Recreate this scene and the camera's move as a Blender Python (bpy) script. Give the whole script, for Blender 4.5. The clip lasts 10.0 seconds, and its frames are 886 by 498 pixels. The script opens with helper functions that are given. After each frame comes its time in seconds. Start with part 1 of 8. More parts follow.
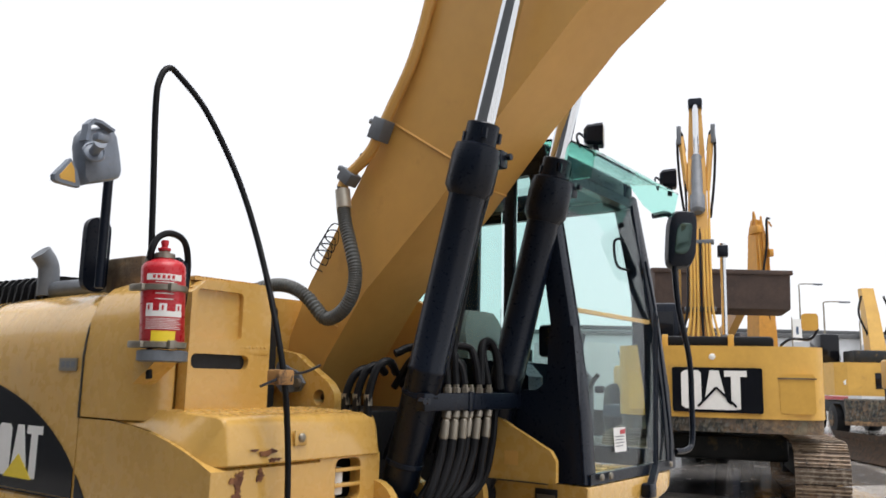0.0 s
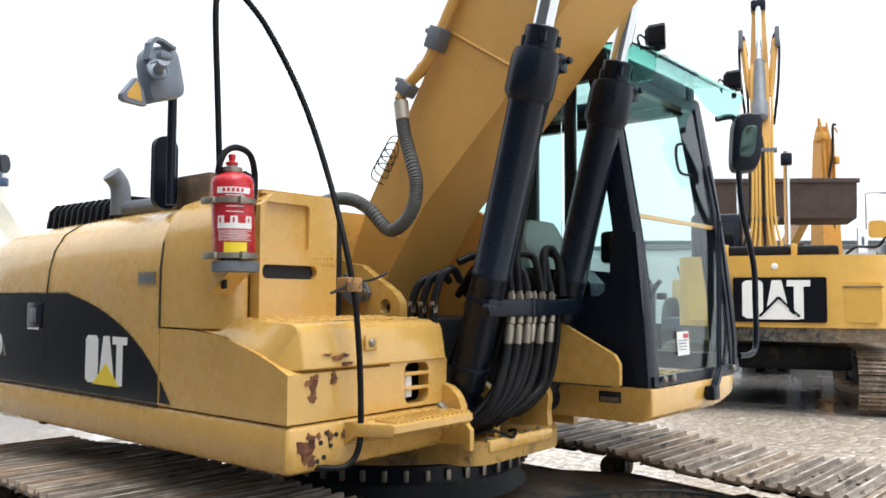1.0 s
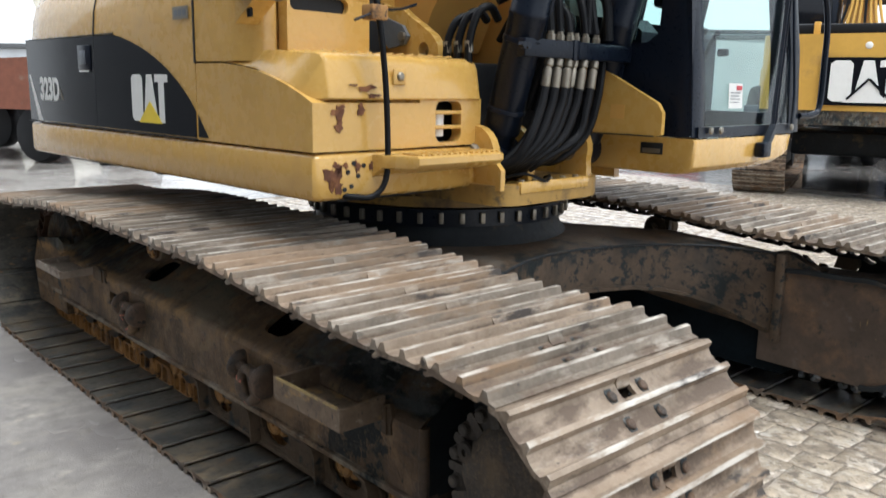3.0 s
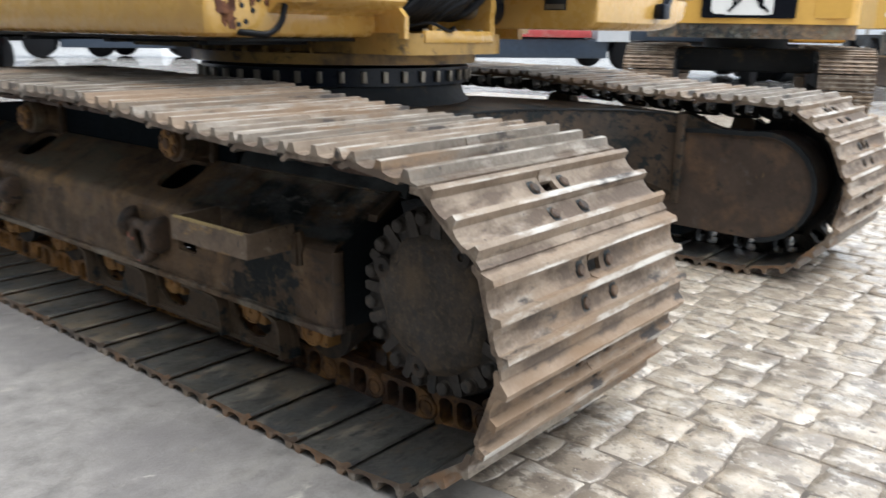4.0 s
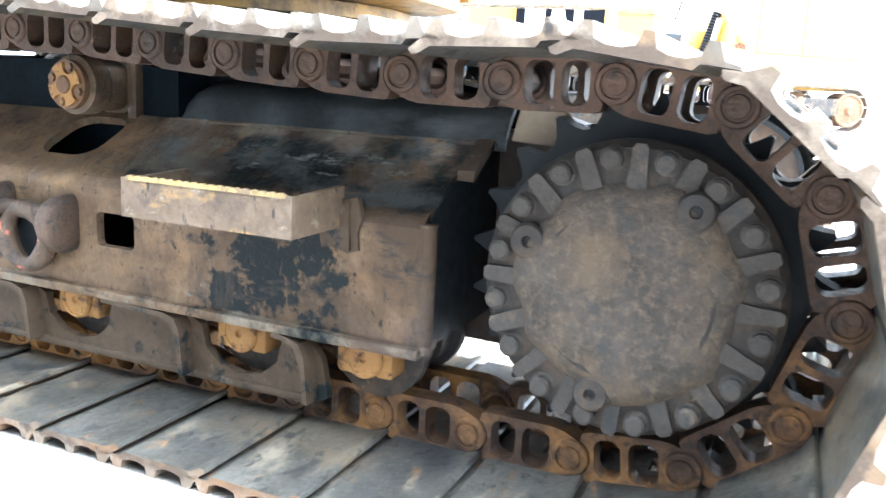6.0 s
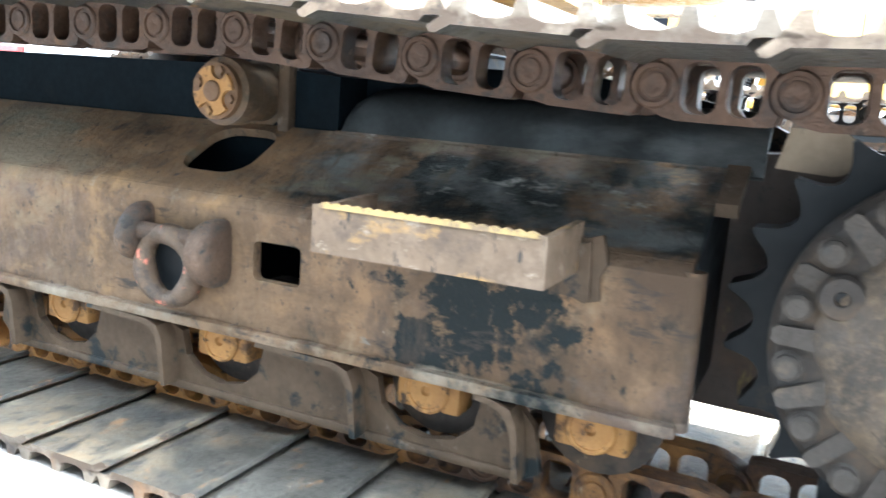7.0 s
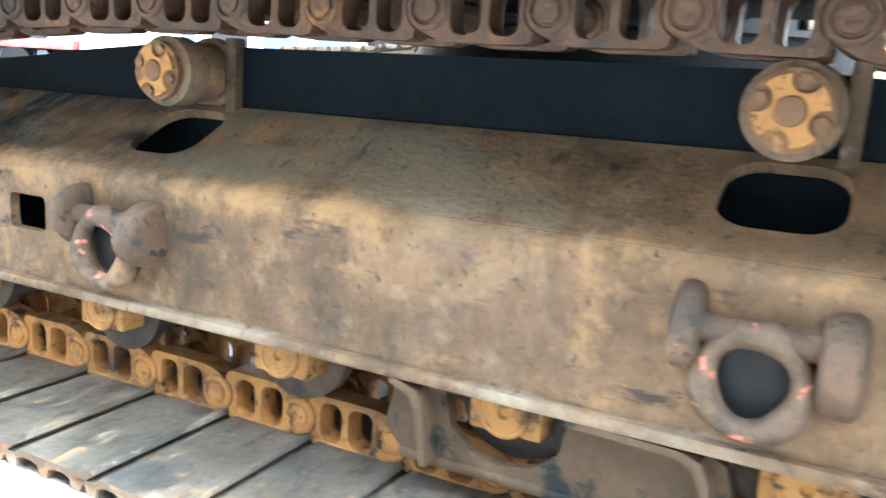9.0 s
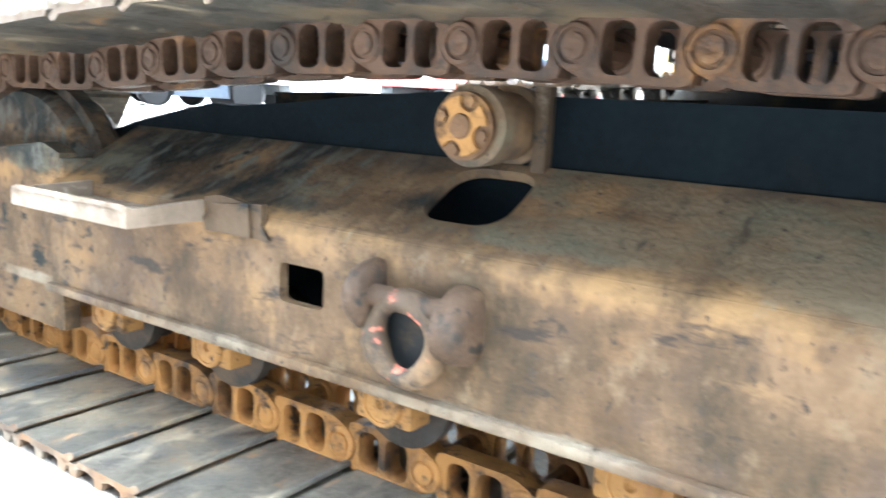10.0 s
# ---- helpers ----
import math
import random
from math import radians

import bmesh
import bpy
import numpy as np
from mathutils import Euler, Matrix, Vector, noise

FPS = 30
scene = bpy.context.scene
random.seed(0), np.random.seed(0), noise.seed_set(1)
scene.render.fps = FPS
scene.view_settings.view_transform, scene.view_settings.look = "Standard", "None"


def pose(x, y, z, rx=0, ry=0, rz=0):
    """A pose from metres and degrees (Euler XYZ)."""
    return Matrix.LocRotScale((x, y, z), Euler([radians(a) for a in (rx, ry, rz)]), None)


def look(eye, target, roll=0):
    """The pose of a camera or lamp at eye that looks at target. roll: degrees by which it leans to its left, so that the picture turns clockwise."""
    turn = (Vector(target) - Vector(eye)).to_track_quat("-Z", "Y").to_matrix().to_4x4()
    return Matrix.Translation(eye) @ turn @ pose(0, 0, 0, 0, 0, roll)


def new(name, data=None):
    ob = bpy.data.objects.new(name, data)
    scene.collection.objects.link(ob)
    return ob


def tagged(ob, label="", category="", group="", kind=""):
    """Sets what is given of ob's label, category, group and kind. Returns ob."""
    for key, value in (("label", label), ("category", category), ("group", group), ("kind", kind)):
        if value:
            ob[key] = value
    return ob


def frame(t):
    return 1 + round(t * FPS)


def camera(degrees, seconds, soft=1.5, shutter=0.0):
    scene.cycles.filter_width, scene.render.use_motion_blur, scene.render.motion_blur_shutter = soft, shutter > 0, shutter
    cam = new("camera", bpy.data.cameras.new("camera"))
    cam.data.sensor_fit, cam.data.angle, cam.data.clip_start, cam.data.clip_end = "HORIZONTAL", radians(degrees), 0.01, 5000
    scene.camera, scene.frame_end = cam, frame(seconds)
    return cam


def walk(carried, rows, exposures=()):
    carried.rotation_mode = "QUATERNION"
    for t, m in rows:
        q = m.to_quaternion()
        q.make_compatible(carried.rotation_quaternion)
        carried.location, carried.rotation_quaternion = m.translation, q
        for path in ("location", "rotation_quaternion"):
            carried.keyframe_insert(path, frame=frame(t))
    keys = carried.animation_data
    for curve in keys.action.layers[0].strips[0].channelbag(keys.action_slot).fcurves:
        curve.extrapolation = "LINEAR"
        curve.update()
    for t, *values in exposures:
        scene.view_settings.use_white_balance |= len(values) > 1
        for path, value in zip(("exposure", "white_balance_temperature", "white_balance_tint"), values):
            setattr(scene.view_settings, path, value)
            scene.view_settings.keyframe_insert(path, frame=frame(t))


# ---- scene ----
cam = camera(56.7, 10.0, shutter=0.3)
PATH = [
    (0, (-2.881, -2.965, 1.645), (-1.335, -1.735, 1.955), 1.3),
    (0.5, (-2.898, -2.964, 1.626), (-1.385, -1.673, 1.84), 0.9),
    (1, (-2.914, -2.953, 1.596), (-1.436, -1.612, 1.711), 0.2),
    (1.5, (-2.91, -2.964, 1.556), (-1.479, -1.567, 1.592), -0.3),
    (2, (-2.898, -2.985, 1.537), (-1.514, -1.542, 1.478), -0.0),
    (2.5, (-2.816, -3.033, 1.486), (-1.476, -1.568, 1.245), 0.2),
    (2.7, (-2.777, -3.052, 1.456), (-1.451, -1.589, 1.14), 0.4),
    (3.8, (-2.775, -3.099, 1.117), (-1.383, -1.753, 0.612), 0.7),
    (4, (-2.79, -3.021, 1.032), (-1.306, -1.782, 0.518), 1.0),
    (4.5, (-2.759, -2.779, 0.875), (-1.103, -1.768, 0.39), 1.1),
    (5, (-2.69, -2.491, 0.762), (-0.994, -1.524, 0.332), 1.2),
    (5.2, (-2.671, -2.394, 0.744), (-0.966, -1.449, 0.298), 1.3),
    (6.3, (-2.581, -1.905, 0.693), (-0.763, -1.162, 0.315), 3.3),
    (6.5, (-2.56, -1.832, 0.696), (-0.754, -1.061, 0.319), 3.6),
    (7, (-2.497, -1.614, 0.677), (-0.718, -0.781, 0.305), 4.0),
    (7.5, (-2.49, -1.38, 0.677), (-0.718, -0.535, 0.293), 5.3),
    (8, (-2.432, -1.153, 0.647), (-0.661, -0.312, 0.254), 5.7),
    (8.5, (-2.39, -0.927, 0.649), (-0.634, -0.053, 0.259), 4.7),
    (9, (-2.387, -0.649, 0.664), (-0.644, 0.246, 0.263), 3.4),
    (9.5, (-2.352, -0.378, 0.664), (-0.63, 0.561, 0.275), 2.7),
    (10, (-2.338, -0.181, 0.694), (-0.721, 0.94, 0.331), 3.1),
]
EXPOSURES = [(0.0, 0.4, 6550, 12), (0.5, 0.65, 6450, 11), (1.0, 0.8, 6300, 9), (1.6, 1.05, 6200, 8), (2.5, 0.71, 6200, 8), (4.0, 0.81, 6050, 8), (4.5, 0.72, 6000, 8), (5.0, 1.72, 5500, 7), (5.2, 2.12, 5450, 6), (6.3, 3.92, 5450, 4), (7.0, 3.68, 5550, 3), (7.5, 3.73, 5600, 2), (8.5, 4.03, 5700, 3), (9.0, 4.09, 5850, 3), (9.5, 4.18, 5850, 3), (9.8, 4.18, 5850, 3), (10.0, 4.2, 5800, 3)]
walk(cam, [(t, look(eye, target, roll)) for t, eye, target, roll in PATH], EXPOSURES)

# ---- light ----
world = bpy.data.worlds.new("overcast")
scene.world = world
world.use_nodes = True
wn = world.node_tree
sky = wn.nodes.new("ShaderNodeTexSky")
sky.sky_type, sky.sun_disc = "NISHITA", False
sky.sun_elevation, sky.sun_rotation = radians(68), radians(175)
sky.air_density, sky.dust_density, sky.ozone_density = 1.0, 4.0, 1.0
cloud = wn.nodes.new("ShaderNodeMix")
cloud.data_type = "RGBA"
cloud.inputs["Factor"].default_value = 0.86
cloud.inputs["B"].default_value = (8.5, 8.75, 9.05, 1)
wn.links.new(sky.outputs["Color"], cloud.inputs["A"])
wn.links.new(cloud.outputs["Result"], wn.nodes["Background"].inputs["Color"])
wn.nodes["Background"].inputs["Strength"].default_value = 0.1
sun = new("sun", bpy.data.lights.new("sun", "SUN"))
sun.data.energy, sun.data.angle, sun.data.color = 2.1, radians(45), (1.0, 0.985, 0.965)
sun.matrix_world = look((0.4, -3.6, 9.5), (0, 0, 0))


# ---- materials ----
def material(name, color, rough=0.5, metal=0.0, stains=(), grain=0.15, scale=8.0, bump=0.2, spec=0.5, wet=0.0, coat=0.0, random=0.0, rusty=None):
    """A surface with a grain of its own colour and any number of stains: (colour, roughness, noise scale, threshold, softness, stretch)."""
    mat = bpy.data.materials.new(name)
    mat.use_nodes = True
    nt = mat.node_tree
    shader = nt.nodes["Principled BSDF"]
    coord = nt.nodes.new("ShaderNodeTexCoord").outputs["Object"]
    geo = nt.nodes.new("ShaderNodeNewGeometry").outputs["Position"]

    def mapped(stretch):
        n = nt.nodes.new("ShaderNodeMapping")
        n.inputs["Scale"].default_value = stretch
        nt.links.new(geo, n.inputs["Vector"])
        return n.outputs["Vector"]

    def noise_of(sc, detail=6.0, vec=None, rough_=0.6):
        n = nt.nodes.new("ShaderNodeTexNoise")
        n.inputs["Scale"].default_value, n.inputs["Detail"].default_value, n.inputs["Roughness"].default_value = sc, detail, rough_
        nt.links.new(vec or geo, n.inputs["Vector"])
        return n.outputs["Fac"]

    def ramp(fac, lo, hi, a=0.0, b=1.0):
        n = nt.nodes.new("ShaderNodeMapRange")
        n.inputs["From Min"].default_value, n.inputs["From Max"].default_value = lo, hi
        n.inputs["To Min"].default_value, n.inputs["To Max"].default_value = a, b
        nt.links.new(fac, n.inputs["Value"])
        return n.outputs["Result"]

    def mix(fac, a, b, kind="RGBA"):
        n = nt.nodes.new("ShaderNodeMix")
        n.data_type = kind
        ins = [i for i in n.inputs if i.type == kind or i.name == "Factor"]
        nt.links.new(fac, n.inputs[0])
        slot = (6, 7, 2) if kind == "RGBA" else (2, 3, 0)
        for k, v in zip(slot, (a, b)):
            if isinstance(v, bpy.types.NodeSocket):
                nt.links.new(v, n.inputs[k])
            else:
                n.inputs[k].default_value = v
        return n.outputs[slot[2]]

    fine = noise_of(scale * 9, 8.0)
    broad = noise_of(scale, 4.0)
    dark = [c * (1 - grain) for c in color] + [1]
    light = [min(1, c * (1 + grain)) for c in color] + [1]
    col = mix(ramp(broad, 0.3, 0.7), dark, light)
    speck = nt.nodes.new("ShaderNodeMix")
    speck.data_type, speck.blend_type = "RGBA", "MULTIPLY"
    nt.links.new(ramp(fine, 0.35, 0.7, 0.0, 0.6 * grain + 0.05), speck.inputs[0])
    nt.links.new(col, speck.inputs[6])
    speck.inputs[7].default_value = (0.45, 0.42, 0.4, 1)
    col = speck.outputs[2]
    if random:
        info = nt.nodes.new("ShaderNodeObjectInfo")
        hsv = nt.nodes.new("ShaderNodeHueSaturation")
        nt.links.new(ramp(info.outputs["Random"], 0, 1, 1 - random, 1 + random), hsv.inputs["Value"])
        nt.links.new(col, hsv.inputs["Color"])
        col = hsv.outputs["Color"]
        if rusty:
            # some pieces are rustier than others
            col = mix(ramp(info.outputs["Random"], 0.55, 0.95, 0.0, 0.45), col, (*rusty, 1))
    rgh = ramp(fine, 0.3, 0.7, max(0.02, rough - 0.08), min(1, rough + 0.08))
    met = None
    for s in stains:
        tint, rr, sc, lo, soft = s[:5]
        fac = noise_of(sc, 9.0, mapped(s[5]) if len(s) > 5 else None, 0.68)
        if len(s) > 6:
            # more of it towards one end of the thing: (axis, from, to, amount)
            for gate in s[6:]:
                axis, y0, y1, amount = gate[:4]
                sep = nt.nodes.new("ShaderNodeSeparateXYZ")
                nt.links.new(coord if len(gate) > 4 else geo, sep.inputs[0])
                add = nt.nodes.new("ShaderNodeMath")
                nt.links.new(fac, add.inputs[0])
                nt.links.new(ramp(sep.outputs[axis], y0, y1, 0.0, amount), add.inputs[1])
                fac = add.outputs[0]
        f = ramp(fac, lo, lo + soft)
        col = mix(f, col, (*tint, 1))
        rgh = mix(f, rgh, rr, "FLOAT")
        if metal:
            met = mix(f, metal if met is None else met, 0.0, "FLOAT")
    nt.links.new(col, shader.inputs["Base Color"])
    nt.links.new(rgh, shader.inputs["Roughness"])
    shader.inputs["Metallic"].default_value = metal
    if met is not None:
        nt.links.new(met, shader.inputs["Metallic"])
    shader.inputs["Specular IOR Level"].default_value = spec
    shader.inputs["Coat Weight"].default_value = coat
    if bump:
        b = nt.nodes.new("ShaderNodeBump")
        b.inputs["Strength"].default_value, b.inputs["Distance"].default_value = bump, 0.004
        nt.links.new(fine, b.inputs["Height"])
        nt.links.new(b.outputs["Normal"], shader.inputs["Normal"])
    return mat


def glass(name, tint, rough=0.0):
    mat = bpy.data.materials.new(name)
    mat.use_nodes = True
    sh = mat.node_tree.nodes["Principled BSDF"]
    sh.inputs["Base Color"].default_value = (*tint, 1)
    sh.inputs["Transmission Weight"].default_value, sh.inputs["Roughness"].default_value, sh.inputs["IOR"].default_value = 1.0, rough, 1.2
    return mat


BLACKEN = (0.0115, 0.0165, 0.0180)
PAINT = material("yellow paint", (0.60, 0.36, 0.092), 0.27, stains=[((0.40, 0.225, 0.06), 0.55, 4.0, 0.58, 0.3), ((0.07, 0.04, 0.025), 0.8, 26.0, 0.74, 0.03), ((0.50, 0.36, 0.17), 0.6, 1.6, 0.58, 0.25, (1, 1, 0.5)), ((0.25, 0.13, 0.04), 0.7, 9.0, 0.66, 0.10, (1.6, 1.6, 0.35))], grain=0.05, scale=2.0, bump=0.01, coat=0.45)
PAINT_CLEAN = material("machine yellow", (0.62, 0.36, 0.07), 0.4, stains=[((0.34, 0.2, 0.07), 0.7, 3.0, 0.6, 0.25)], grain=0.08, scale=2.0, bump=0.04)
BOOM_PAINT = material("boom yellow", (0.64, 0.355, 0.092), 0.38, stains=[((0.26, 0.14, 0.045), 0.7, 2.2, 0.60, 0.35), ((0.05, 0.035, 0.025), 0.8, 14.0, 0.76, 0.05)], grain=0.06, scale=1.5, bump=0.05)
BLACK = material("black paint", (0.005, 0.0085, 0.017), 0.32, stains=[((0.010, 0.012, 0.015), 0.45, 3.0, 0.58, 0.2)], grain=0.1, bump=0.0, spec=0.25)
DECAL = material("black decal", (0.006, 0.007, 0.010), 0.13, grain=0.1, bump=0.0, spec=0.3)
RUBBER = material("black rubber", (0.006, 0.0065, 0.008), 0.45, spec=0.18, stains=[((0.020, 0.019, 0.018), 0.8, 12.0, 0.66, 0.2)], bump=0.1)
ONE = (1, 1, 1)
BARE = [((0.062, 0.047, 0.031), 0.6, 2.6, 0.50, 0.13, (1, 1.3, 0.8)),
        ((0.245, 0.155, 0.085), 0.8, 3.4, 0.54, 0.12, (1, 1, 1.3)),
        ((0.060, 0.050, 0.043), 0.55, 6.0, 0.58, 0.16, (1, 1.5, 0.8)),
        ((0.25, 0.185, 0.118), 0.65, 11.0, 0.56, 0.16, (1, 1.2, 0.9)),
        ((0.065, 0.053, 0.044), 0.6, 26.0, 0.60, 0.10, (1, 1.1, 1.0))]
FRAME = material("worn track frame", (0.168, 0.111, 0.066), 0.6, stains=BARE + [
    # ochre dust along the rounded shoulder
    ((0.34, 0.215, 0.105), 0.85, 5.0, 0.66, 0.14, (1, 1, 1), (2, 0.40, 0.462, 0.14), (2, 0.468, 0.520, -0.14), (1, -0.75, -0.35, 0.08)),
    ((0.30, 0.26, 0.20), 0.7, 14.0, 0.72, 0.12, (1, 1.4, 0.8), (2, 0.36, 0.462, 0.11), (2, 0.480, 0.53, -0.08)),
    # darker brown towards the drive
    ((0.076, 0.050, 0.031), 0.6, 3.2, 0.62, 0.16, (1, 1.2, 0.9), (1, -0.35, -1.05, 0.17)),
    # grey-tan dust on the slanting top
    ((0.235, 0.19, 0.13), 0.8, 3.0, 0.70, 0.14, (1.4, 0.8, 1), (2, 0.474, 0.495, 0.12), (1, -0.70, -0.45, 0.10), (1, 0.75, 1.05, -0.1)),
    # what is left of the black paint: below the step, on the slanting top, and at the idler end
    (BLACKEN, 0.6, 10.0, 0.80, 0.05, ONE, (1, -0.84, -1.06, 0.22), (1, -1.26, -1.42, -0.16), (2, 0.45, 0.38, 0.12)),
    (BLACKEN, 0.5, 6.0, 0.80, 0.10, ONE, (1, -0.58, -0.90, 0.24), (2, 0.474, 0.492, 0.16)),
    (BLACKEN, 0.5, 6.0, 0.78, 0.12, (1, 0.7, 1), (1, 0.45, 0.95, 0.17), (2, 0.46, 0.50, 0.17)),
    (BLACKEN, 0.5, 12.0, 0.74, 0.05, ONE, (1, 0.75, 1.05, 0.14)),
    (BLACKEN, 0.4, 9.0, 0.68, 0.05),
    # slate-grey dust streaked along the black slanting top, browner under the weld
    ((0.098, 0.106, 0.104), 0.62, 9.0, 0.79, 0.14, (0.9, 0.5, 1), (1, -0.55, -0.85, 0.13), (2, 0.470, 0.492, 0.19)),
    ((0.21, 0.21, 0.195), 0.6, 24.0, 0.79, 0.08, (1, 0.45, 1), (1, -0.6, -0.9, 0.12), (2, 0.474, 0.50, 0.10)),
    ((0.115, 0.090, 0.072), 0.7, 5.0, 0.72, 0.12, (1, 0.5, 1), (1, -0.6, -0.95, 0.10), (2, 0.556, 0.578, 0.22)),
    # streaks and small scuffs that run along the side
    ((0.050, 0.040, 0.034), 0.55, 13.0, 0.585, 0.07, (1, 0.42, 1.5), (2, 0.44, 0.47, -0.1)),
    ((0.27, 0.175, 0.095), 0.75, 7.5, 0.60, 0.10, (1, 0.6, 1.2)),
    ((0.30, 0.255, 0.195), 0.55, 3.5, 0.66, 0.16, ONE, (2, 0.256, 0.246, 0.20), (2, 0.228, 0.218, -0.2)),
    # purplish brown sheen on the upright side, grey-olive film on the top plate
    ((0.125, 0.088, 0.072), 0.5, 1.7, 0.55, 0.14, (1, 1.2, 1.6), (2, 0.44, 0.47, -0.3)),
    ((0.165, 0.155, 0.115), 0.75, 4.5, 0.66, 0.12, (1.6, 0.9, 1), (2, 0.474, 0.495, 0.14)),
    ((0.075, 0.066, 0.05), 0.6, 9.0, 0.70, 0.08, (0.5, 2.4, 1), (2, 0.474, 0.495, 0.11)),
    # black paint and grey runs on the top plate near the idler
    ((0.020, 0.026, 0.028), 0.5, 5.0, 0.81, 0.12, (1, 1.7, 1), (1, 0.50, 0.92, 0.18), (2, 0.474, 0.50, 0.17)),
    ((0.125, 0.128, 0.118), 0.55, 13.0, 0.87, 0.07, (0.5, 2.2, 1), (1, 0.45, 0.85, 0.17), (2, 0.474, 0.50, 0.17)),
    (BLACKEN, 0.5, 14.0, 0.76, 0.05, (1, 1, 1.4), (1, 0.60, 1.0, 0.15)),
    ((0.10, 0.070, 0.050), 0.65, 3.4, 0.55, 0.18, (1, 1.8, 0.7)),
    ((0.06, 0.047, 0.037), 0.6, 46.0, 0.60, 0.06, (1, 1.4, 0.9)),
    ((0.45, 0.39, 0.31), 0.8, 52.0, 0.70, 0.05)], grain=0.4, scale=9.0, bump=0.9, spec=0.24)
EYE = material("worn towing eye", (0.120, 0.080, 0.052), 0.55, stains=BARE + [((0.045, 0.036, 0.03), 0.6, 13.0, 0.54, 0.09), ((0.66, 0.22, 0.15), 0.8, 19.0, 0.59, 0.04)], grain=0.35, scale=16.0, bump=0.9)
DARKFRAME = material("black carbody", (0.017, 0.021, 0.025), 0.55, stains=[((0.09, 0.065, 0.042), 0.8, 5.0, 0.57, 0.10), ((0.06, 0.055, 0.05), 0.8, 14.0, 0.64, 0.12)], grain=0.25, scale=4.0, bump=0.3, spec=0.3)
PANEL = material("worn brown guard", (0.09, 0.062, 0.039), 0.6, stains=[((0.15, 0.105, 0.07), 0.8, 5.0, 0.54, 0.14), ((0.17, 0.145, 0.115), 0.7, 14.0, 0.60, 0.1), (BLACKEN, 0.5, 6.0, 0.55, 0.05)], grain=0.3, scale=8.0, bump=0.4, spec=0.3)
GUARD = material("dusty black guard", (0.034, 0.040, 0.042), 0.62, stains=[((0.085, 0.090, 0.088), 0.8, 5.0, 0.55, 0.12, (1, 0.35, 1), (1, -0.8, -1.4, 0.10)), ((0.17, 0.17, 0.16), 0.8, 12.0, 0.68, 0.08, (1, 0.3, 1), (1, -0.9, -1.45, 0.10)), ((0.13, 0.095, 0.066), 0.9, 11.0, 0.63, 0.08, (1, 0.5, 1))], grain=0.3, spec=0.3, bump=0.3)
# inner wall darker than black paint: the shade behind the rollers is in its colour
INKY = material("black wall with shade in its colour", (0.0042, 0.0085, 0.0125), 0.75, stains=[((0.012, 0.014, 0.016), 0.8, 5.0, 0.60, 0.12)], grain=0.3, spec=0.1, bump=0.1)
LEG = material("worn brown leg", (0.082, 0.058, 0.040), 0.6, stains=[((0.045, 0.037, 0.03), 0.6, 4.0, 0.50, 0.15), ((0.085, 0.06, 0.04), 0.75, 6.0, 0.55, 0.12), ((0.125, 0.108, 0.09), 0.8, 3.0, 0.74, 0.14, ONE, (2, 0.680, 0.696, 0.24)), (BLACKEN, 0.55, 22.0, 0.545, 0.04, ONE, (2, 0.64, 0.69, 0.05), (2, 0.692, 0.70, -0.16)), (BLACKEN, 0.55, 5.0, 0.545, 0.05), ((0.03, 0.028, 0.026), 0.5, 14.0, 0.62, 0.06, (1, 1, 0.4))], grain=0.3, scale=6.0, bump=0.4, spec=0.35)
# for recess backs, seams and holes: their shade is put into this near-black
DEEP = material("recess black with shade in it", (0.010, 0.012, 0.015), 0.6, grain=0.2)
# groove shadow and dirt, worn crests and their highlight are painted by height
STEEL = material("worn shoe steel", (0.265, 0.220, 0.172), 0.5, metal=0.2, stains=[((0.24, 0.155, 0.09), 0.7, 4.0, 0.53, 0.14, (0.35, 1, 1)), ((0.42, 0.37, 0.31), 0.5, 12.0, 0.56, 0.12, (0.3, 1, 1)), ((0.055, 0.044, 0.037), 0.55, 9.0, 0.57, 0.06, (0.35, 1, 1)), ((0.115, 0.08, 0.055), 0.65, 11.0, 0.71, 0.14, (0.5, 1, 1), (2, 0.034, 0.011, 0.32, "object")), ((0.24, 0.14, 0.075), 0.8, 7.0, 0.68, 0.12, (0.6, 1, 1), (2, 0.38, 0.10, 0.20)), ((0.035, 0.03, 0.028), 0.5, 60.0, 0.64, 0.05, (0.5, 1, 1)), ((0.60, 0.555, 0.49), 0.32, 14.0, 0.93, 0.12, (0.25, 1, 1), (2, 0.0335, 0.0368, 0.46, "object"))], grain=0.35, scale=9.0, bump=0.6, random=0.30, rusty=(0.33, 0.20, 0.105))
INNER = material("polished shoe plate", (0.098, 0.094, 0.082), 0.36, metal=0.25, stains=[((0.18, 0.138, 0.088), 0.55, 3.0, 0.51, 0.14, (1, 0.7, 1)), ((0.042, 0.044, 0.044), 0.32, 4.5, 0.49, 0.12), ((0.21, 0.18, 0.135), 0.5, 14.0, 0.56, 0.10, (0.35, 1, 1)), ((0.22, 0.135, 0.07), 0.6, 24.0, 0.59, 0.08, (0.5, 1, 1)), ((0.04, 0.038, 0.036), 0.45, 34.0, 0.55, 0.07, (0.5, 1, 1)), ((0.42, 0.39, 0.34), 0.5, 60.0, 0.66, 0.05)], grain=0.4, scale=8.0, bump=0.5, random=0.15)
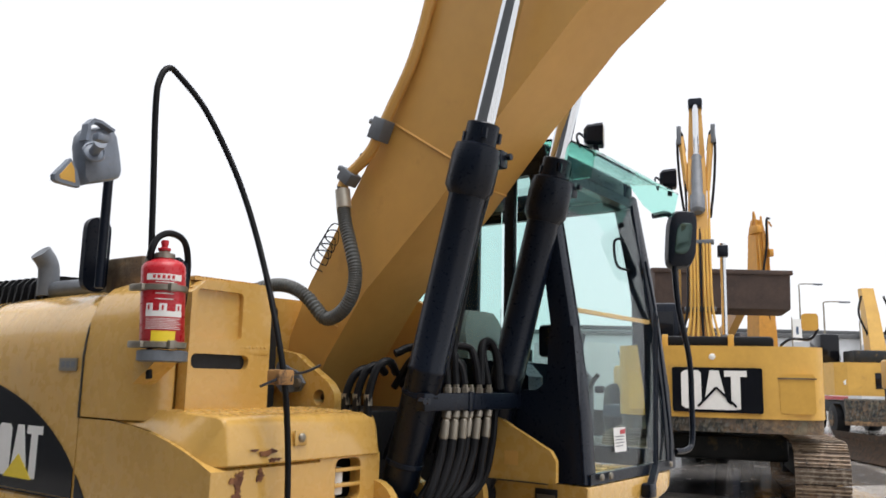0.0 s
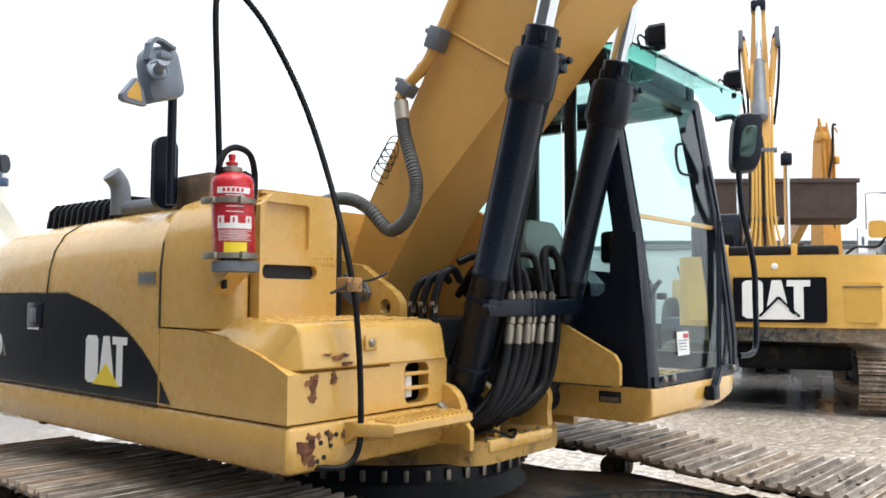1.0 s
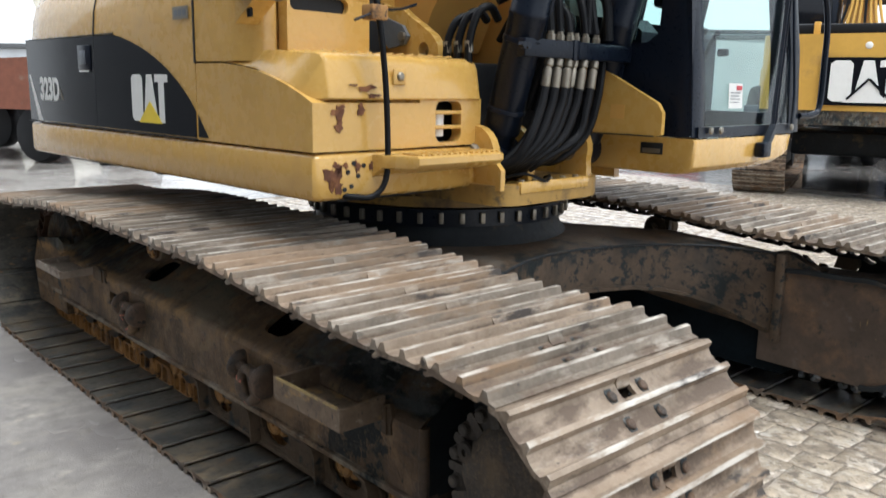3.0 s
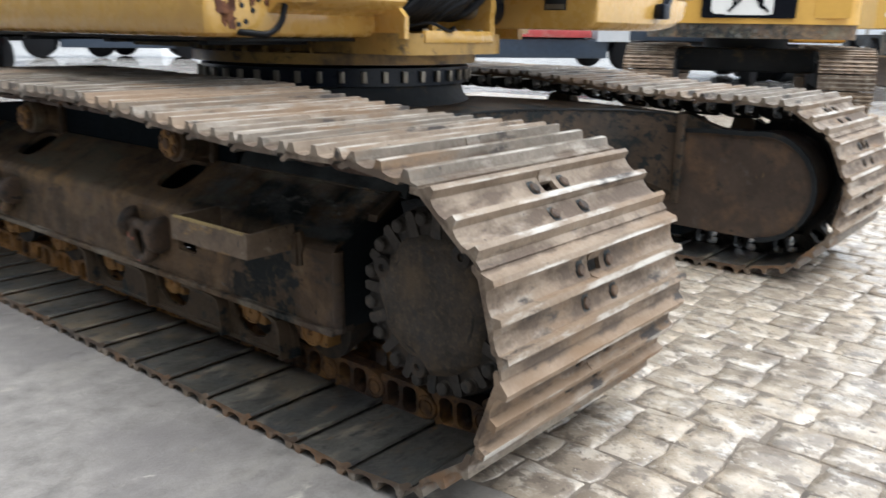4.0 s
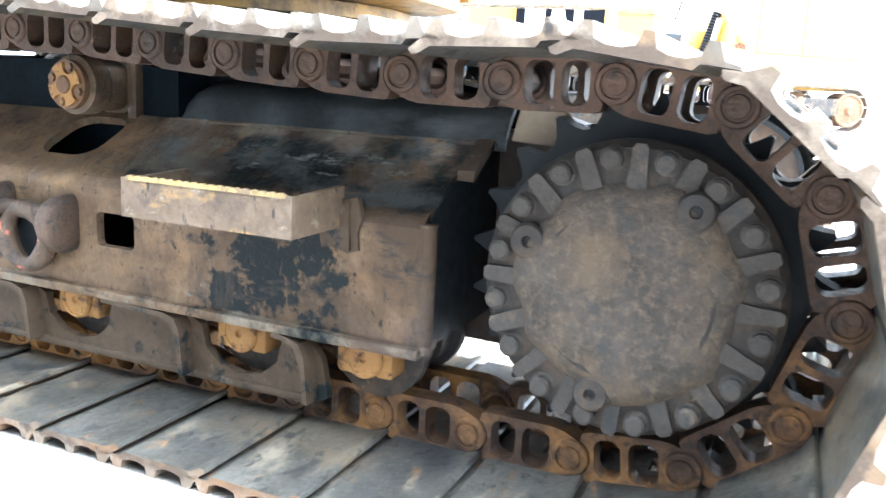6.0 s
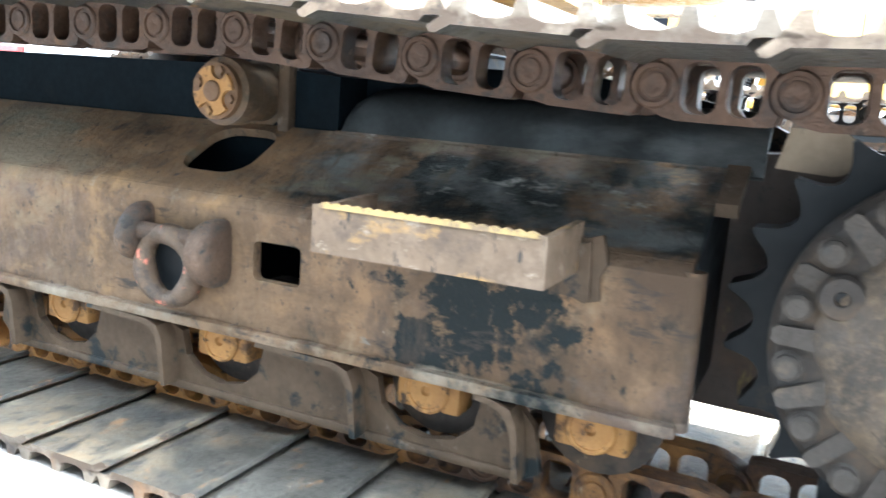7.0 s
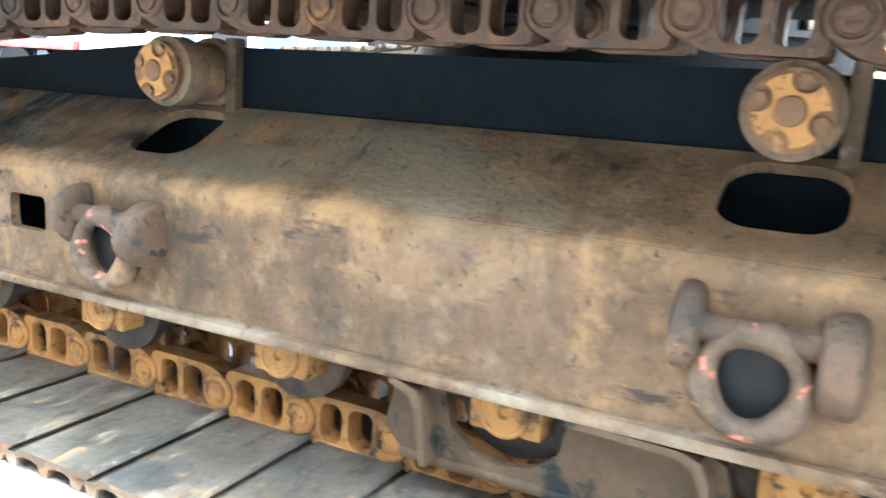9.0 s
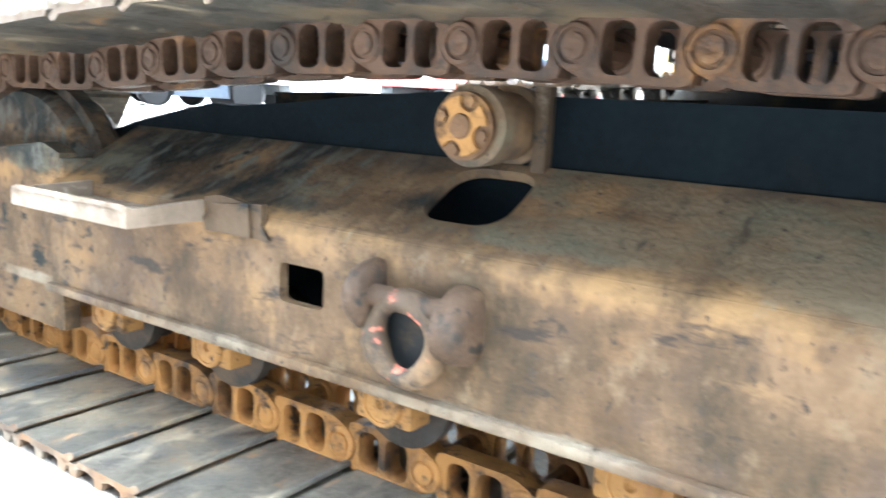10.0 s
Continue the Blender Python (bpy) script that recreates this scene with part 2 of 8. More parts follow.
MOTOR = material("brown motor cover", (0.075, 0.054, 0.042), 0.5, stains=[((0.165, 0.10, 0.058), 0.65, 3.2, 0.50, 0.12), ((0.02, 0.019, 0.019), 0.5, 2.4, 0.56, 0.10), ((0.26, 0.19, 0.075), 0.7, 12.0, 0.64, 0.06, (1, 2, 0.5)), ((0.03, 0.027, 0.025), 0.5, 22.0, 0.60, 0.08), ((0.11, 0.10, 0.09), 0.6, 9.0, 0.62, 0.1)], grain=0.3, scale=6.0, bump=0.4)
DARK_YELLOW = material("darker stained yellow paint", (0.40, 0.24, 0.06), 0.4, stains=[((0.10, 0.065, 0.03), 0.5, 4.0, 0.50, 0.16), ((0.03, 0.024, 0.018), 0.5, 13.0, 0.57, 0.10), ((0.26, 0.18, 0.09), 0.7, 26.0, 0.60, 0.08)], grain=0.15, scale=5.0, bump=0.2)
COVER = material("dirty cover plate", (0.046, 0.038, 0.032), 0.7, stains=[((0.12, 0.085, 0.056), 0.85, 8.0, 0.49, 0.15), ((0.035, 0.034, 0.035), 0.55, 5.0, 0.53, 0.15), ((0.24, 0.18, 0.11), 0.85, 30.0, 0.64, 0.08)], grain=0.3, scale=8.0, bump=0.5)
RIB = material("dusty rib", (0.070, 0.060, 0.051), 0.75, stains=[((0.125, 0.10, 0.075), 0.8, 18.0, 0.55, 0.12), ((0.038, 0.037, 0.037), 0.6, 14.0, 0.55, 0.10)], grain=0.3, scale=14.0, bump=0.5)
HUB = material("tan dirt on hub", (0.085, 0.071, 0.058), 0.75, stains=[((0.155, 0.113, 0.074), 0.9, 9.0, 0.46, 0.18), ((0.19, 0.142, 0.095), 0.9, 60.0, 0.49, 0.22), ((0.062, 0.056, 0.052), 0.7, 22.0, 0.56, 0.12)], grain=0.35, scale=14.0, bump=0.9)
STEPMAT = material("worn yellow step", (0.165, 0.115, 0.074), 0.6, stains=[((0.235, 0.175, 0.125), 0.7, 6.0, 0.52, 0.14), ((0.075, 0.056, 0.044), 0.7, 11.0, 0.54, 0.12), ((0.36, 0.215, 0.072), 0.6, 10.0, 0.545, 0.10, (1, 0.8, 1.6)), ((0.30, 0.245, 0.19), 0.7, 26.0, 0.60, 0.08, (1, 0.6, 1.4)), (BLACKEN, 0.4, 15.0, 0.66, 0.05), ((0.04, 0.033, 0.028), 0.6, 34.0, 0.60, 0.06, (1, 1.4, 0.5))], grain=0.25, scale=10.0, bump=0.35)
LINK = material("rusty link steel", (0.098, 0.056, 0.035), 0.5, metal=0.2, stains=[((0.03, 0.023, 0.02), 0.55, 9.0, 0.52, 0.14), ((0.44, 0.215, 0.062), 0.7, 5.0, 0.70, 0.2, (1, 1, 1), (2, 0.55, 0.22, 0.25), (1, -1.35, -0.6, 0.13)), ((0.33, 0.25, 0.17), 0.6, 22.0, 0.65, 0.08), ((0.10, 0.055, 0.03), 0.6, 14.0, 0.535, 0.12), ((0.045, 0.03, 0.022), 0.6, 24.0, 0.56, 0.07), ((0.06, 0.042, 0.03), 0.6, 8.0, 0.72, 0.10, ONE, (2, 0.028, 0.044, 0.28, "object"))], grain=0.4, scale=12.0, bump=0.8, random=0.2)
PALESTEP = material("pale worn step", (0.24, 0.19, 0.145), 0.5, stains=[((0.14, 0.10, 0.07), 0.7, 9.0, 0.54, 0.12), ((0.46, 0.41, 0.34), 0.5, 16.0, 0.58, 0.1)], grain=0.25, scale=10.0, bump=0.3)
TAN = material("tan plate", (0.27, 0.21, 0.145), 0.7, stains=[((0.08, 0.065, 0.05), 0.7, 22.0, 0.60, 0.06), ((0.2, 0.15, 0.1), 0.8, 6.0, 0.52, 0.2)], grain=0.2)
RUSTDARK = material("dark rust", (0.055, 0.034, 0.026), 0.7, stains=[((0.09, 0.05, 0.03), 0.8, 2.0, 0.55, 0.2)], grain=0.25, scale=3.0, bump=0.2)
ORANGE = material("orange paint", (0.56, 0.26, 0.03), 0.45, stains=[((0.3, 0.13, 0.03), 0.6, 3.0, 0.58, 0.2)], grain=0.1)
CAP = material("brown roller cover", (0.15, 0.083, 0.04), 0.65, stains=[((0.11, 0.065, 0.035), 0.8, 16.0, 0.54, 0.12), ((0.42, 0.24, 0.09), 0.75, 9.0, 0.56, 0.12)], grain=0.25, scale=14.0, bump=0.5)
OCHRE = material("ochre roller rust", (0.40, 0.21, 0.064), 0.7, stains=[((0.24, 0.12, 0.045), 0.8, 7.0, 0.49, 0.16), ((0.09, 0.052, 0.028), 0.8, 16.0, 0.535, 0.10), ((0.05, 0.033, 0.022), 0.7, 36.0, 0.57, 0.08)], grain=0.2, scale=14.0, bump=0.3)
CHROME = material("chrome rod", (0.72, 0.74, 0.76), 0.09, metal=1.0, grain=0.03, bump=0.0)
ZINC = material("zinc fitting", (0.29, 0.262, 0.215), 0.42, metal=0.7, stains=[((0.2, 0.17, 0.13), 0.7, 14.0, 0.58, 0.15)])
HOUSING = material("blue-grey plastic", (0.18, 0.215, 0.27), 0.36, stains=[((0.20, 0.21, 0.22), 0.7, 9.0, 0.60, 0.12), ((0.02, 0.022, 0.026), 0.5, 40.0, 0.66, 0.04)], grain=0.15, scale=10, bump=0.1)
SLEEVE = material("cream metal sleeve", (0.5, 0.46, 0.38), 0.38, metal=0.5, grain=0.15)
MIRRORBACK = material("dark green mirror", (0.05, 0.085, 0.075), 0.08, metal=0.6, grain=0.1, bump=0.0)
GREY = material("grey plastic", (0.13, 0.145, 0.165), 0.5, stains=[((0.3, 0.28, 0.25), 0.8, 7.0, 0.62, 0.2)])
HOSE = material("grey corrugated hose", (0.085, 0.09, 0.086), 0.5, grain=0.2)
WHITE = material("white print", (0.78, 0.78, 0.76), 0.5, grain=0.04, bump=0.0)
RED = material("red enamel", (0.5, 0.02, 0.03), 0.3, stains=[((0.3, 0.05, 0.04), 0.6, 10.0, 0.64, 0.15)], grain=0.06, bump=0.03)
LABEL_Y = material("yellow label", (0.8, 0.6, 0.03), 0.5, grain=0.04, bump=0.0)
RUSTY = material("rust blister", (0.13, 0.05, 0.025), 0.85, stains=[((0.3, 0.13, 0.05), 0.85, 20.0, 0.5, 0.2)], grain=0.4, scale=20, bump=0.6)
GLASS = glass("cab glass", (0.72, 0.89, 0.86))
SCREEN = glass("windscreen glass", (0.88, 0.96, 0.945))
VISOR = glass("green visor", (0.50, 0.87, 0.77), 0.03)
# the palest glossy patches paint wet glints of the sky in near-white
STONE = material("paving stone", (0.47, 0.395, 0.305), 0.30, stains=[((0.27, 0.222, 0.175), 0.4, 2.6, 0.49, 0.14), ((0.62, 0.55, 0.46), 0.35, 11.0, 0.52, 0.07, (1, 0.75, 1)), ((0.215, 0.178, 0.142), 0.4, 15.0, 0.52, 0.07, (1, 0.8, 1)), ((0.80, 0.755, 0.68), 0.14, 11.0, 0.575, 0.10, (1, 0.6, 1)), ((0.13, 0.105, 0.083), 0.45, 30.0, 0.58, 0.06), ((0.66, 0.61, 0.55), 0.5, 60.0, 0.60, 0.08)], grain=0.4, scale=14.0, bump=0.45, coat=0.6, random=0.14)
LUG = material("brown cast lug", (0.098, 0.060, 0.037), 0.6, stains=[((0.042, 0.034, 0.028), 0.6, 11.0, 0.51, 0.10), ((0.21, 0.135, 0.080), 0.75, 12.0, 0.56, 0.10), ((0.022, 0.019, 0.017), 0.6, 24.0, 0.56, 0.06)], grain=0.4, scale=16.0, bump=1.0)
DUST = material("grey dust", (0.25, 0.23, 0.21), 0.5, stains=[((0.18, 0.164, 0.155), 0.4, 1.4, 0.48, 0.14), ((0.30, 0.275, 0.24), 0.7, 4.0, 0.54, 0.14, (0.6, 1, 1)), ((0.40, 0.365, 0.31), 0.7, 9.0, 0.61, 0.08, (0.5, 1, 1)), ((0.13, 0.115, 0.105), 0.35, 26.0, 0.60, 0.12), ((0.37, 0.315, 0.225), 0.7, 5.0, 0.63, 0.06, (0.7, 1, 1)), ((0.50, 0.46, 0.40), 0.6, 14.0, 0.665, 0.04, (0.5, 1, 1)), ((0.36, 0.33, 0.285), 0.7, 48.0, 0.66, 0.06)], grain=0.3, scale=12.0, bump=0.9)
GROUND = material("packed grit", (0.50, 0.475, 0.44), 0.24, stains=[((0.24, 0.22, 0.20), 0.15, 0.5, 0.5, 0.12), ((0.4, 0.375, 0.35), 0.7, 2.0, 0.58, 0.2), ((0.12, 0.105, 0.095), 0.3, 3.0, 0.6, 0.12)], grain=0.2, scale=12.0, bump=0.5, coat=0.5)
JOINT = material("joint grit", (0.205, 0.170, 0.135), 0.7, stains=[((0.10, 0.085, 0.07), 0.8, 9.0, 0.52, 0.12), ((0.36, 0.31, 0.25), 0.6, 26.0, 0.58, 0.08)], grain=0.35, scale=20, bump=0.6)
WALL_METAL = material("dark sheet metal", (0.10, 0.105, 0.11), 0.6, grain=0.2)
BLUE = material("faded blue paint", (0.05, 0.085, 0.15), 0.5, grain=0.15)
CREAM = material("faded cream paint", (0.84, 0.81, 0.72), 0.5, stains=[((0.6, 0.5, 0.3), 0.6, 1.0, 0.66, 0.1)], grain=0.06)
PALE = material("pale facade", (0.54, 0.56, 0.58), 0.7, grain=0.1, scale=1.0)


# ---- building helpers ----
def part(name, bm, mat, parent=None, label="", smooth=32, m=None):
    bmesh.ops.recalc_face_normals(bm, faces=bm.faces)
    me = bpy.data.meshes.new(name)
    bm.to_mesh(me)
    bm.free()
    if smooth:
        me.polygons.foreach_set("use_smooth", [True] * len(me.polygons))
        me.set_sharp_from_angle(angle=radians(smooth))
    me.materials.append(mat)
    ob = new(name, me)
    if m is not None:
        ob.matrix_world = m
    if parent:
        ob.parent = parent
    if label:
        tagged(ob, label)
    return ob


def again(ob, name, parent, m, mat=None):
    o = new(name, ob.data)
    o.matrix_world = m
    o.parent = parent
    return o


def rounded(bm, faces_verts, width, seg=2):
    if width:
        es = {e for v in faces_verts for e in v.link_edges}
        es = [e for e in es if len(e.link_faces) == 2 and e.calc_face_angle(0) > 0.5]
        bmesh.ops.bevel(bm, geom=es, offset=width, segments=seg, affect="EDGES", profile=0.5, clamp_overlap=True)


def box(bm, x0, x1, y0, y1, z0, z1, bevel=0.0, seg=2, m=None):
    t = Matrix.Translation(((x0 + x1) / 2, (y0 + y1) / 2, (z0 + z1) / 2)) @ Matrix.Diagonal((abs(x1 - x0), abs(y1 - y0), abs(z1 - z0), 1))
    vs = bmesh.ops.create_cube(bm, size=1.0, matrix=(m @ t) if m is not None else t)["verts"]
    rounded(bm, vs, bevel, seg)


def at_axis(axis, u, v, w):
    return (w, u, v) if axis == "x" else (u, w, v) if axis == "y" else (u, v, w)


def plate(bm, outer, a, b, axis="x", holes=(), bevel=0.0, m=None, seg=2):
    """A flat outline, with holes if any, made solid from a to b along an axis."""
    from mathutils.geometry import tessellate_polygon
    loops = [list(outer), *[list(h) for h in holes]]
    flat = [p for l in loops for p in l]
    vs = [[bm.verts.new(m @ Vector(at_axis(axis, *p, w)) if m is not None else at_axis(axis, *p, w)) for p in flat] for w in (a, b)]
    if not holes:
        for row in vs:
            bm.faces.new(row)
    else:
        for tri in tessellate_polygon([[Vector((*p, 0)) for p in l] for l in loops]):
            for row in vs:
                try:
                    bm.faces.new([row[k] for k in tri])
                except ValueError:
                    pass
    k = 0
    for l in loops:
        n = len(l)
        for q in range(n):
            bm.faces.new([vs[0][k + q], vs[0][k + (q + 1) % n], vs[1][k + (q + 1) % n], vs[1][k + q]])
        k += n
    if bevel:
        rounded(bm, vs[0] + vs[1], bevel, seg)


def circle(u, v, r, n=20, r2=None):
    return [(u + r * math.cos(2 * math.pi * k / n), v + (r2 or r) * math.sin(2 * math.pi * k / n)) for k in range(n)]


def frame_of(p, q):
    d = (Vector(q) - Vector(p))
    return Matrix.Translation(p) @ d.to_track_quat("Z", "Y").to_matrix().to_4x4(), d.length


def lathe(bm, profile, p, q, seg=24):
    """A profile of (radius, height) turned round the axis that runs from p towards q."""
    m, _ = frame_of(p, q)
    rings = [[bm.verts.new(m @ Vector((r * math.cos(2 * math.pi * k / seg), r * math.sin(2 * math.pi * k / seg), h))) for k in range(seg)] for r, h in profile]
    for a, b in zip(rings, rings[1:]):
        for k in range(seg):
            bm.faces.new([a[k], a[(k + 1) % seg], b[(k + 1) % seg], b[k]])
    bm.faces.new(rings[0])
    bm.faces.new(rings[-1])


def rod(bm, p, q, r, r2=None, seg=14, chamfer=0.0):
    length = (Vector(q) - Vector(p)).length
    r2 = r if r2 is None else r2
    c = min(chamfer, length * 0.4, r * 0.6)
    prof = [(r - c, 0), (r, c), (r2, length - c), (r2 - c, length)] if c else [(r, 0), (r2, length)]
    lathe(bm, prof, p, q, seg)


def curve_points(pts, steps=6):
    p = [Vector(a) for a in pts]
    p = [2 * p[0] - p[1], *p, 2 * p[-1] - p[-2]]
    out = []
    for a, b, c, d in zip(p, p[1:], p[2:], p[3:]):
        for k in range(steps):
            t = k / steps
            out.append(0.5 * (2 * b + (c - a) * t + (2 * a - 5 * b + 4 * c - d) * t * t + (3 * b - 3 * c + d - a) * t ** 3))
    return out + [p[-2]]


def sweep(bm, pts, r, seg=8, steps=6, ribs=0.0):
    path = curve_points(pts, steps) if steps else [Vector(p) for p in pts]
    side, rings = None, []
    for k, p in enumerate(path):
        d = (path[min(k + 1, len(path) - 1)] - path[max(k - 1, 0)]).normalized()
        if side is None:
            side = d.orthogonal().normalized()
        side = (side - side.dot(d) * d).normalized()
        up = d.cross(side)
        rr = r * (1 + (ribs if k % 2 else 0))
        rings.append([bm.verts.new(p + rr * (math.cos(2 * math.pi * j / seg) * side + math.sin(2 * math.pi * j / seg) * up)) for j in range(seg)])
    for a, b in zip(rings, rings[1:]):
        for j in range(seg):
            bm.faces.new([a[j], a[(j + 1) % seg], b[(j + 1) % seg], b[j]])
    bm.faces.new(rings[0])
    bm.faces.new(rings[-1])


def loft(bm, loops, close=True):
    rows = [[bm.verts.new(p) for p in l] for l in loops]
    n = len(rows[0])
    for a, b in zip(rows, rows[1:]):
        for k in range(n):
            bm.faces.new([a[k], a[(k + 1) % n], b[(k + 1) % n], b[k]])
    if close:
        bm.faces.new(rows[0])
        bm.faces.new(rows[-1])


def beam(bm, p, q, w, h, bevel=0.0):
    """A straight bar of section w by h from p to q, w lying level."""
    d = (Vector(q) - Vector(p)).normalized()
    side = d.cross((0, 0, 1))
    side = side.normalized() if side.length > 1e-3 else Vector((1, 0, 0))
    up = side.cross(d)
    vs = []
    for e in (p, q):
        vs.append([bm.verts.new(Vector(e) + a * side * w / 2 + b * up * h / 2) for a, b in ((-1, -1), (1, -1), (1, 1), (-1, 1))])
    for k in range(4):
        bm.faces.new([vs[0][k], vs[0][(k + 1) % 4], vs[1][(k + 1) % 4], vs[1][k]])
    bm.faces.new(vs[0])
    bm.faces.new(vs[1])
    rounded(bm, vs[0] + vs[1], bevel)


def hexnut(bm, p, q, r):
    lathe(bm, [(r, 0), (r, (Vector(q) - Vector(p)).length)], p, q, 6)


def BM():
    return bmesh.new()

# ---- ground ----
bm = BM()
bmesh.ops.create_grid(bm, x_segments=8, y_segments=8, size=600)
ground = tagged(part("ground", bm, GROUND, m=pose(0, 0, -0.012)), "dusty grey-brown ground of packed grit between paving", "ground", kind="structure")

WET = material("wet ground", (0.15, 0.145, 0.14), 0.10, stains=[((0.10, 0.09, 0.08), 0.35, 1.2, 0.56, 0.10), ((0.22, 0.20, 0.18), 0.5, 3.0, 0.60, 0.10)], grain=0.25, scale=3.0, bump=0.12, spec=0.6)
bm = BM()
plate(bm, [(13.2 + (4.6 + 0.7 * math.sin(3 * a + 1) + 0.35 * math.sin(7 * a) + 0.2 * math.sin(13 * a + 2)) * math.cos(a), 2.9 + (2.9 + 0.5 * math.sin(4 * a) + 0.3 * math.sin(9 * a + 1)) * math.sin(a)) for a in np.linspace(0, 2 * math.pi, 73)[:-1]], -0.011, -0.006, axis="z")
tagged(part("puddle", bm, WET, None, smooth=0), "shallow puddle on packed grit beside the parked machine", "puddle", kind="structure")
TEETH = material("chipped yellow teeth", (0.40, 0.29, 0.12), 0.6, stains=[((0.21, 0.15, 0.09), 0.7, 30.0, 0.5, 0.1)], grain=0.2)
# ---- the excavator: undercarriage ----
excavator = tagged(new("excavator"), "large yellow crawler excavator with worn steel tracks on paving", "excavator")

SPR_Y, IDL_Y, WHEEL_Z, PITCH_R = -1.80, 1.85, 0.392, 0.320
TOP_RUN = [(-1.80, 0.712), (-1.62, 0.708), (-1.40, 0.708), (-1.14, 0.722), (-0.86, 0.742), (-0.56, 0.766), (-0.30, 0.767), (0.0, 0.768), (0.28, 0.772), (0.53, 0.775), (0.85, 0.770), (1.20, 0.748), (1.55, 0.715), (1.85, 0.712)]


def track_path():
    """The closed line of the pins, in (y, z): along the top, round the idler, along the ground, round the sprocket."""
    top = [(p.x, p.y) for p in curve_points([(*p, 0) for p in TOP_RUN], 8)]
    idler = [(IDL_Y + PITCH_R * math.sin(a), WHEEL_Z + PITCH_R * math.cos(a)) for a in np.linspace(0, math.pi, 24)[1:]]
    sprocket = [(SPR_Y - PITCH_R * math.sin(a), WHEEL_Z - PITCH_R * math.cos(a)) for a in np.linspace(0, math.pi, 24)[:-1]]
    return top + idler + sprocket


def pins(count, shift):
    loop = track_path()
    loop.append(loop[0])
    d = [0.0]
    for a, b in zip(loop, loop[1:]):
        d.append(d[-1] + math.hypot(b[0] - a[0], b[1] - a[1]))
    s = [(k + shift) * d[-1] / count % d[-1] for k in range(count)]
    return [(float(np.interp(v, d, [p[0] for p in loop])), float(np.interp(v, d, [p[1] for p in loop]))) for v in s]


def groove(s0, s1, n=5):
    """The hollow between two grousers."""
    return [(s0 + (s1 - s0) * (0.5 - 0.5 * math.cos(math.pi * k / n)), 0.037 - 0.026 * math.sin(math.pi * k / n) ** 0.45) for k in range(n + 1)]


def shoe_mesh():
    under = [(0.108, 0.009), (0.070, 0.009), (0.061, 0.008), (0.054, 0.0), (-0.092, 0.0), (-0.112, -0.011), (-0.120, -0.010), (-0.124, -0.004)]
    full = under + [(-0.103, 0.012)] + [(-0.088, 0.036)] + groove(-0.075, -0.012)[0:] + groove(0.002, 0.065) + [(0.078, 0.037), (0.088, 0.016), (0.108, 0.013)]
    rear = [(-0.055, 0.0), (-0.092, 0.0), (-0.112, -0.011), (-0.120, -0.010), (-0.124, -0.004), (-0.103, 0.012), (-0.088, 0.036), (-0.075, 0.037), (-0.066, 0.02), (-0.055, 0.013)]
    front = [(0.108, 0.009), (0.070, 0.009), (0.061, 0.008), (0.054, 0.0), (-0.027, 0.0), (-0.027, 0.013), (-0.02, 0.02), (-0.012, 0.037)] + groove(0.002, 0.065) + [(0.078, 0.037), (0.088, 0.016), (0.108, 0.013)]
    bm = BM()
    plate(bm, full, -0.4, -0.026)
    plate(bm, rear, -0.026, 0.026)
    plate(bm, front, -0.026, 0.026)
    plate(bm, full, 0.026, 0.4)
    for x in (-0.062, 0.062):
        for s in (-0.041, 0.034):
            lathe(bm, [(0.0155, 0), (0.0155, 0.009), (0.012, 0.013), (0.006, 0.0135)], (x, s, 0.008), (x, s, 0.028), 8)
            box(bm, x - 0.0135, x + 0.0135, s - 0.025, s + 0.025, 0.006, 0.0145, 0.002)
    return bm


def rounded_rect(u0, u1, v0, v1, r, n=4):
    out = []
    for cu, cv, a0 in ((u1 - r, v1 - r, 0), (u0 + r, v1 - r, 90), (u0 + r, v0 + r, 180), (u1 - r, v0 + r, 270)):
        out += [(cu + r * math.cos(radians(a0 + 90 * k / n)), cv + r * math.sin(radians(a0 + 90 * k / n))) for k in range(n + 1)]
    return out


def link_mesh():
    """One side plate of a chain link, seen from outside: two windows and a round pin boss; z points away from the shoe."""
    hollow = [(-0.0955 + 0.037 * math.cos(a), 0.037 * math.sin(a)) for a in np.linspace(-1.0, 1.0, 7)]
    nose = [(0.095 + 0.034 * math.cos(a), 0.034 * math.sin(a)) for a in np.linspace(1.15, -1.15, 9)]
    outer = hollow + [(-0.068, 0.044), (-0.05, 0.048), (0.06, 0.048), (0.08, 0.042)] + nose + [(0.08, -0.044), (0.06, -0.048), (-0.06, -0.048), (-0.072, -0.044)]
    win1 = rounded_rect(-0.052, -0.006, -0.037, 0.035, 0.018)
    win2 = rounded_rect(0.007, 0.057, -0.037, 0.035, 0.018)
    bm = BM()
    plate(bm, outer, -0.022, 0.022, holes=[win1, win2])
    for d in (-1, 1):
        lathe(bm, [(0.034, 0), (0.034, 0.024), (0.031, 0.0275), (0.025, 0.028), (0.0235, 0.0235), (0.0190, 0.0235), (0.0180, 0.0275), (0.012, 0.0285), (0.007, 0.0270)], (0, 0.095, 0), (d, 0.095, 0), 18)
    return bm


COUNT = 49
# darker copy of the link steel, with the far chain's shade in its colour
SHADED_LINK = material("shaded black link steel", (0.016, 0.0145, 0.0135), 0.45, stains=[((0.05, 0.036, 0.026), 0.7, 8.0, 0.58, 0.12)], grain=0.3, scale=12.0, bump=0.5)
shoe0, link0 = None, None


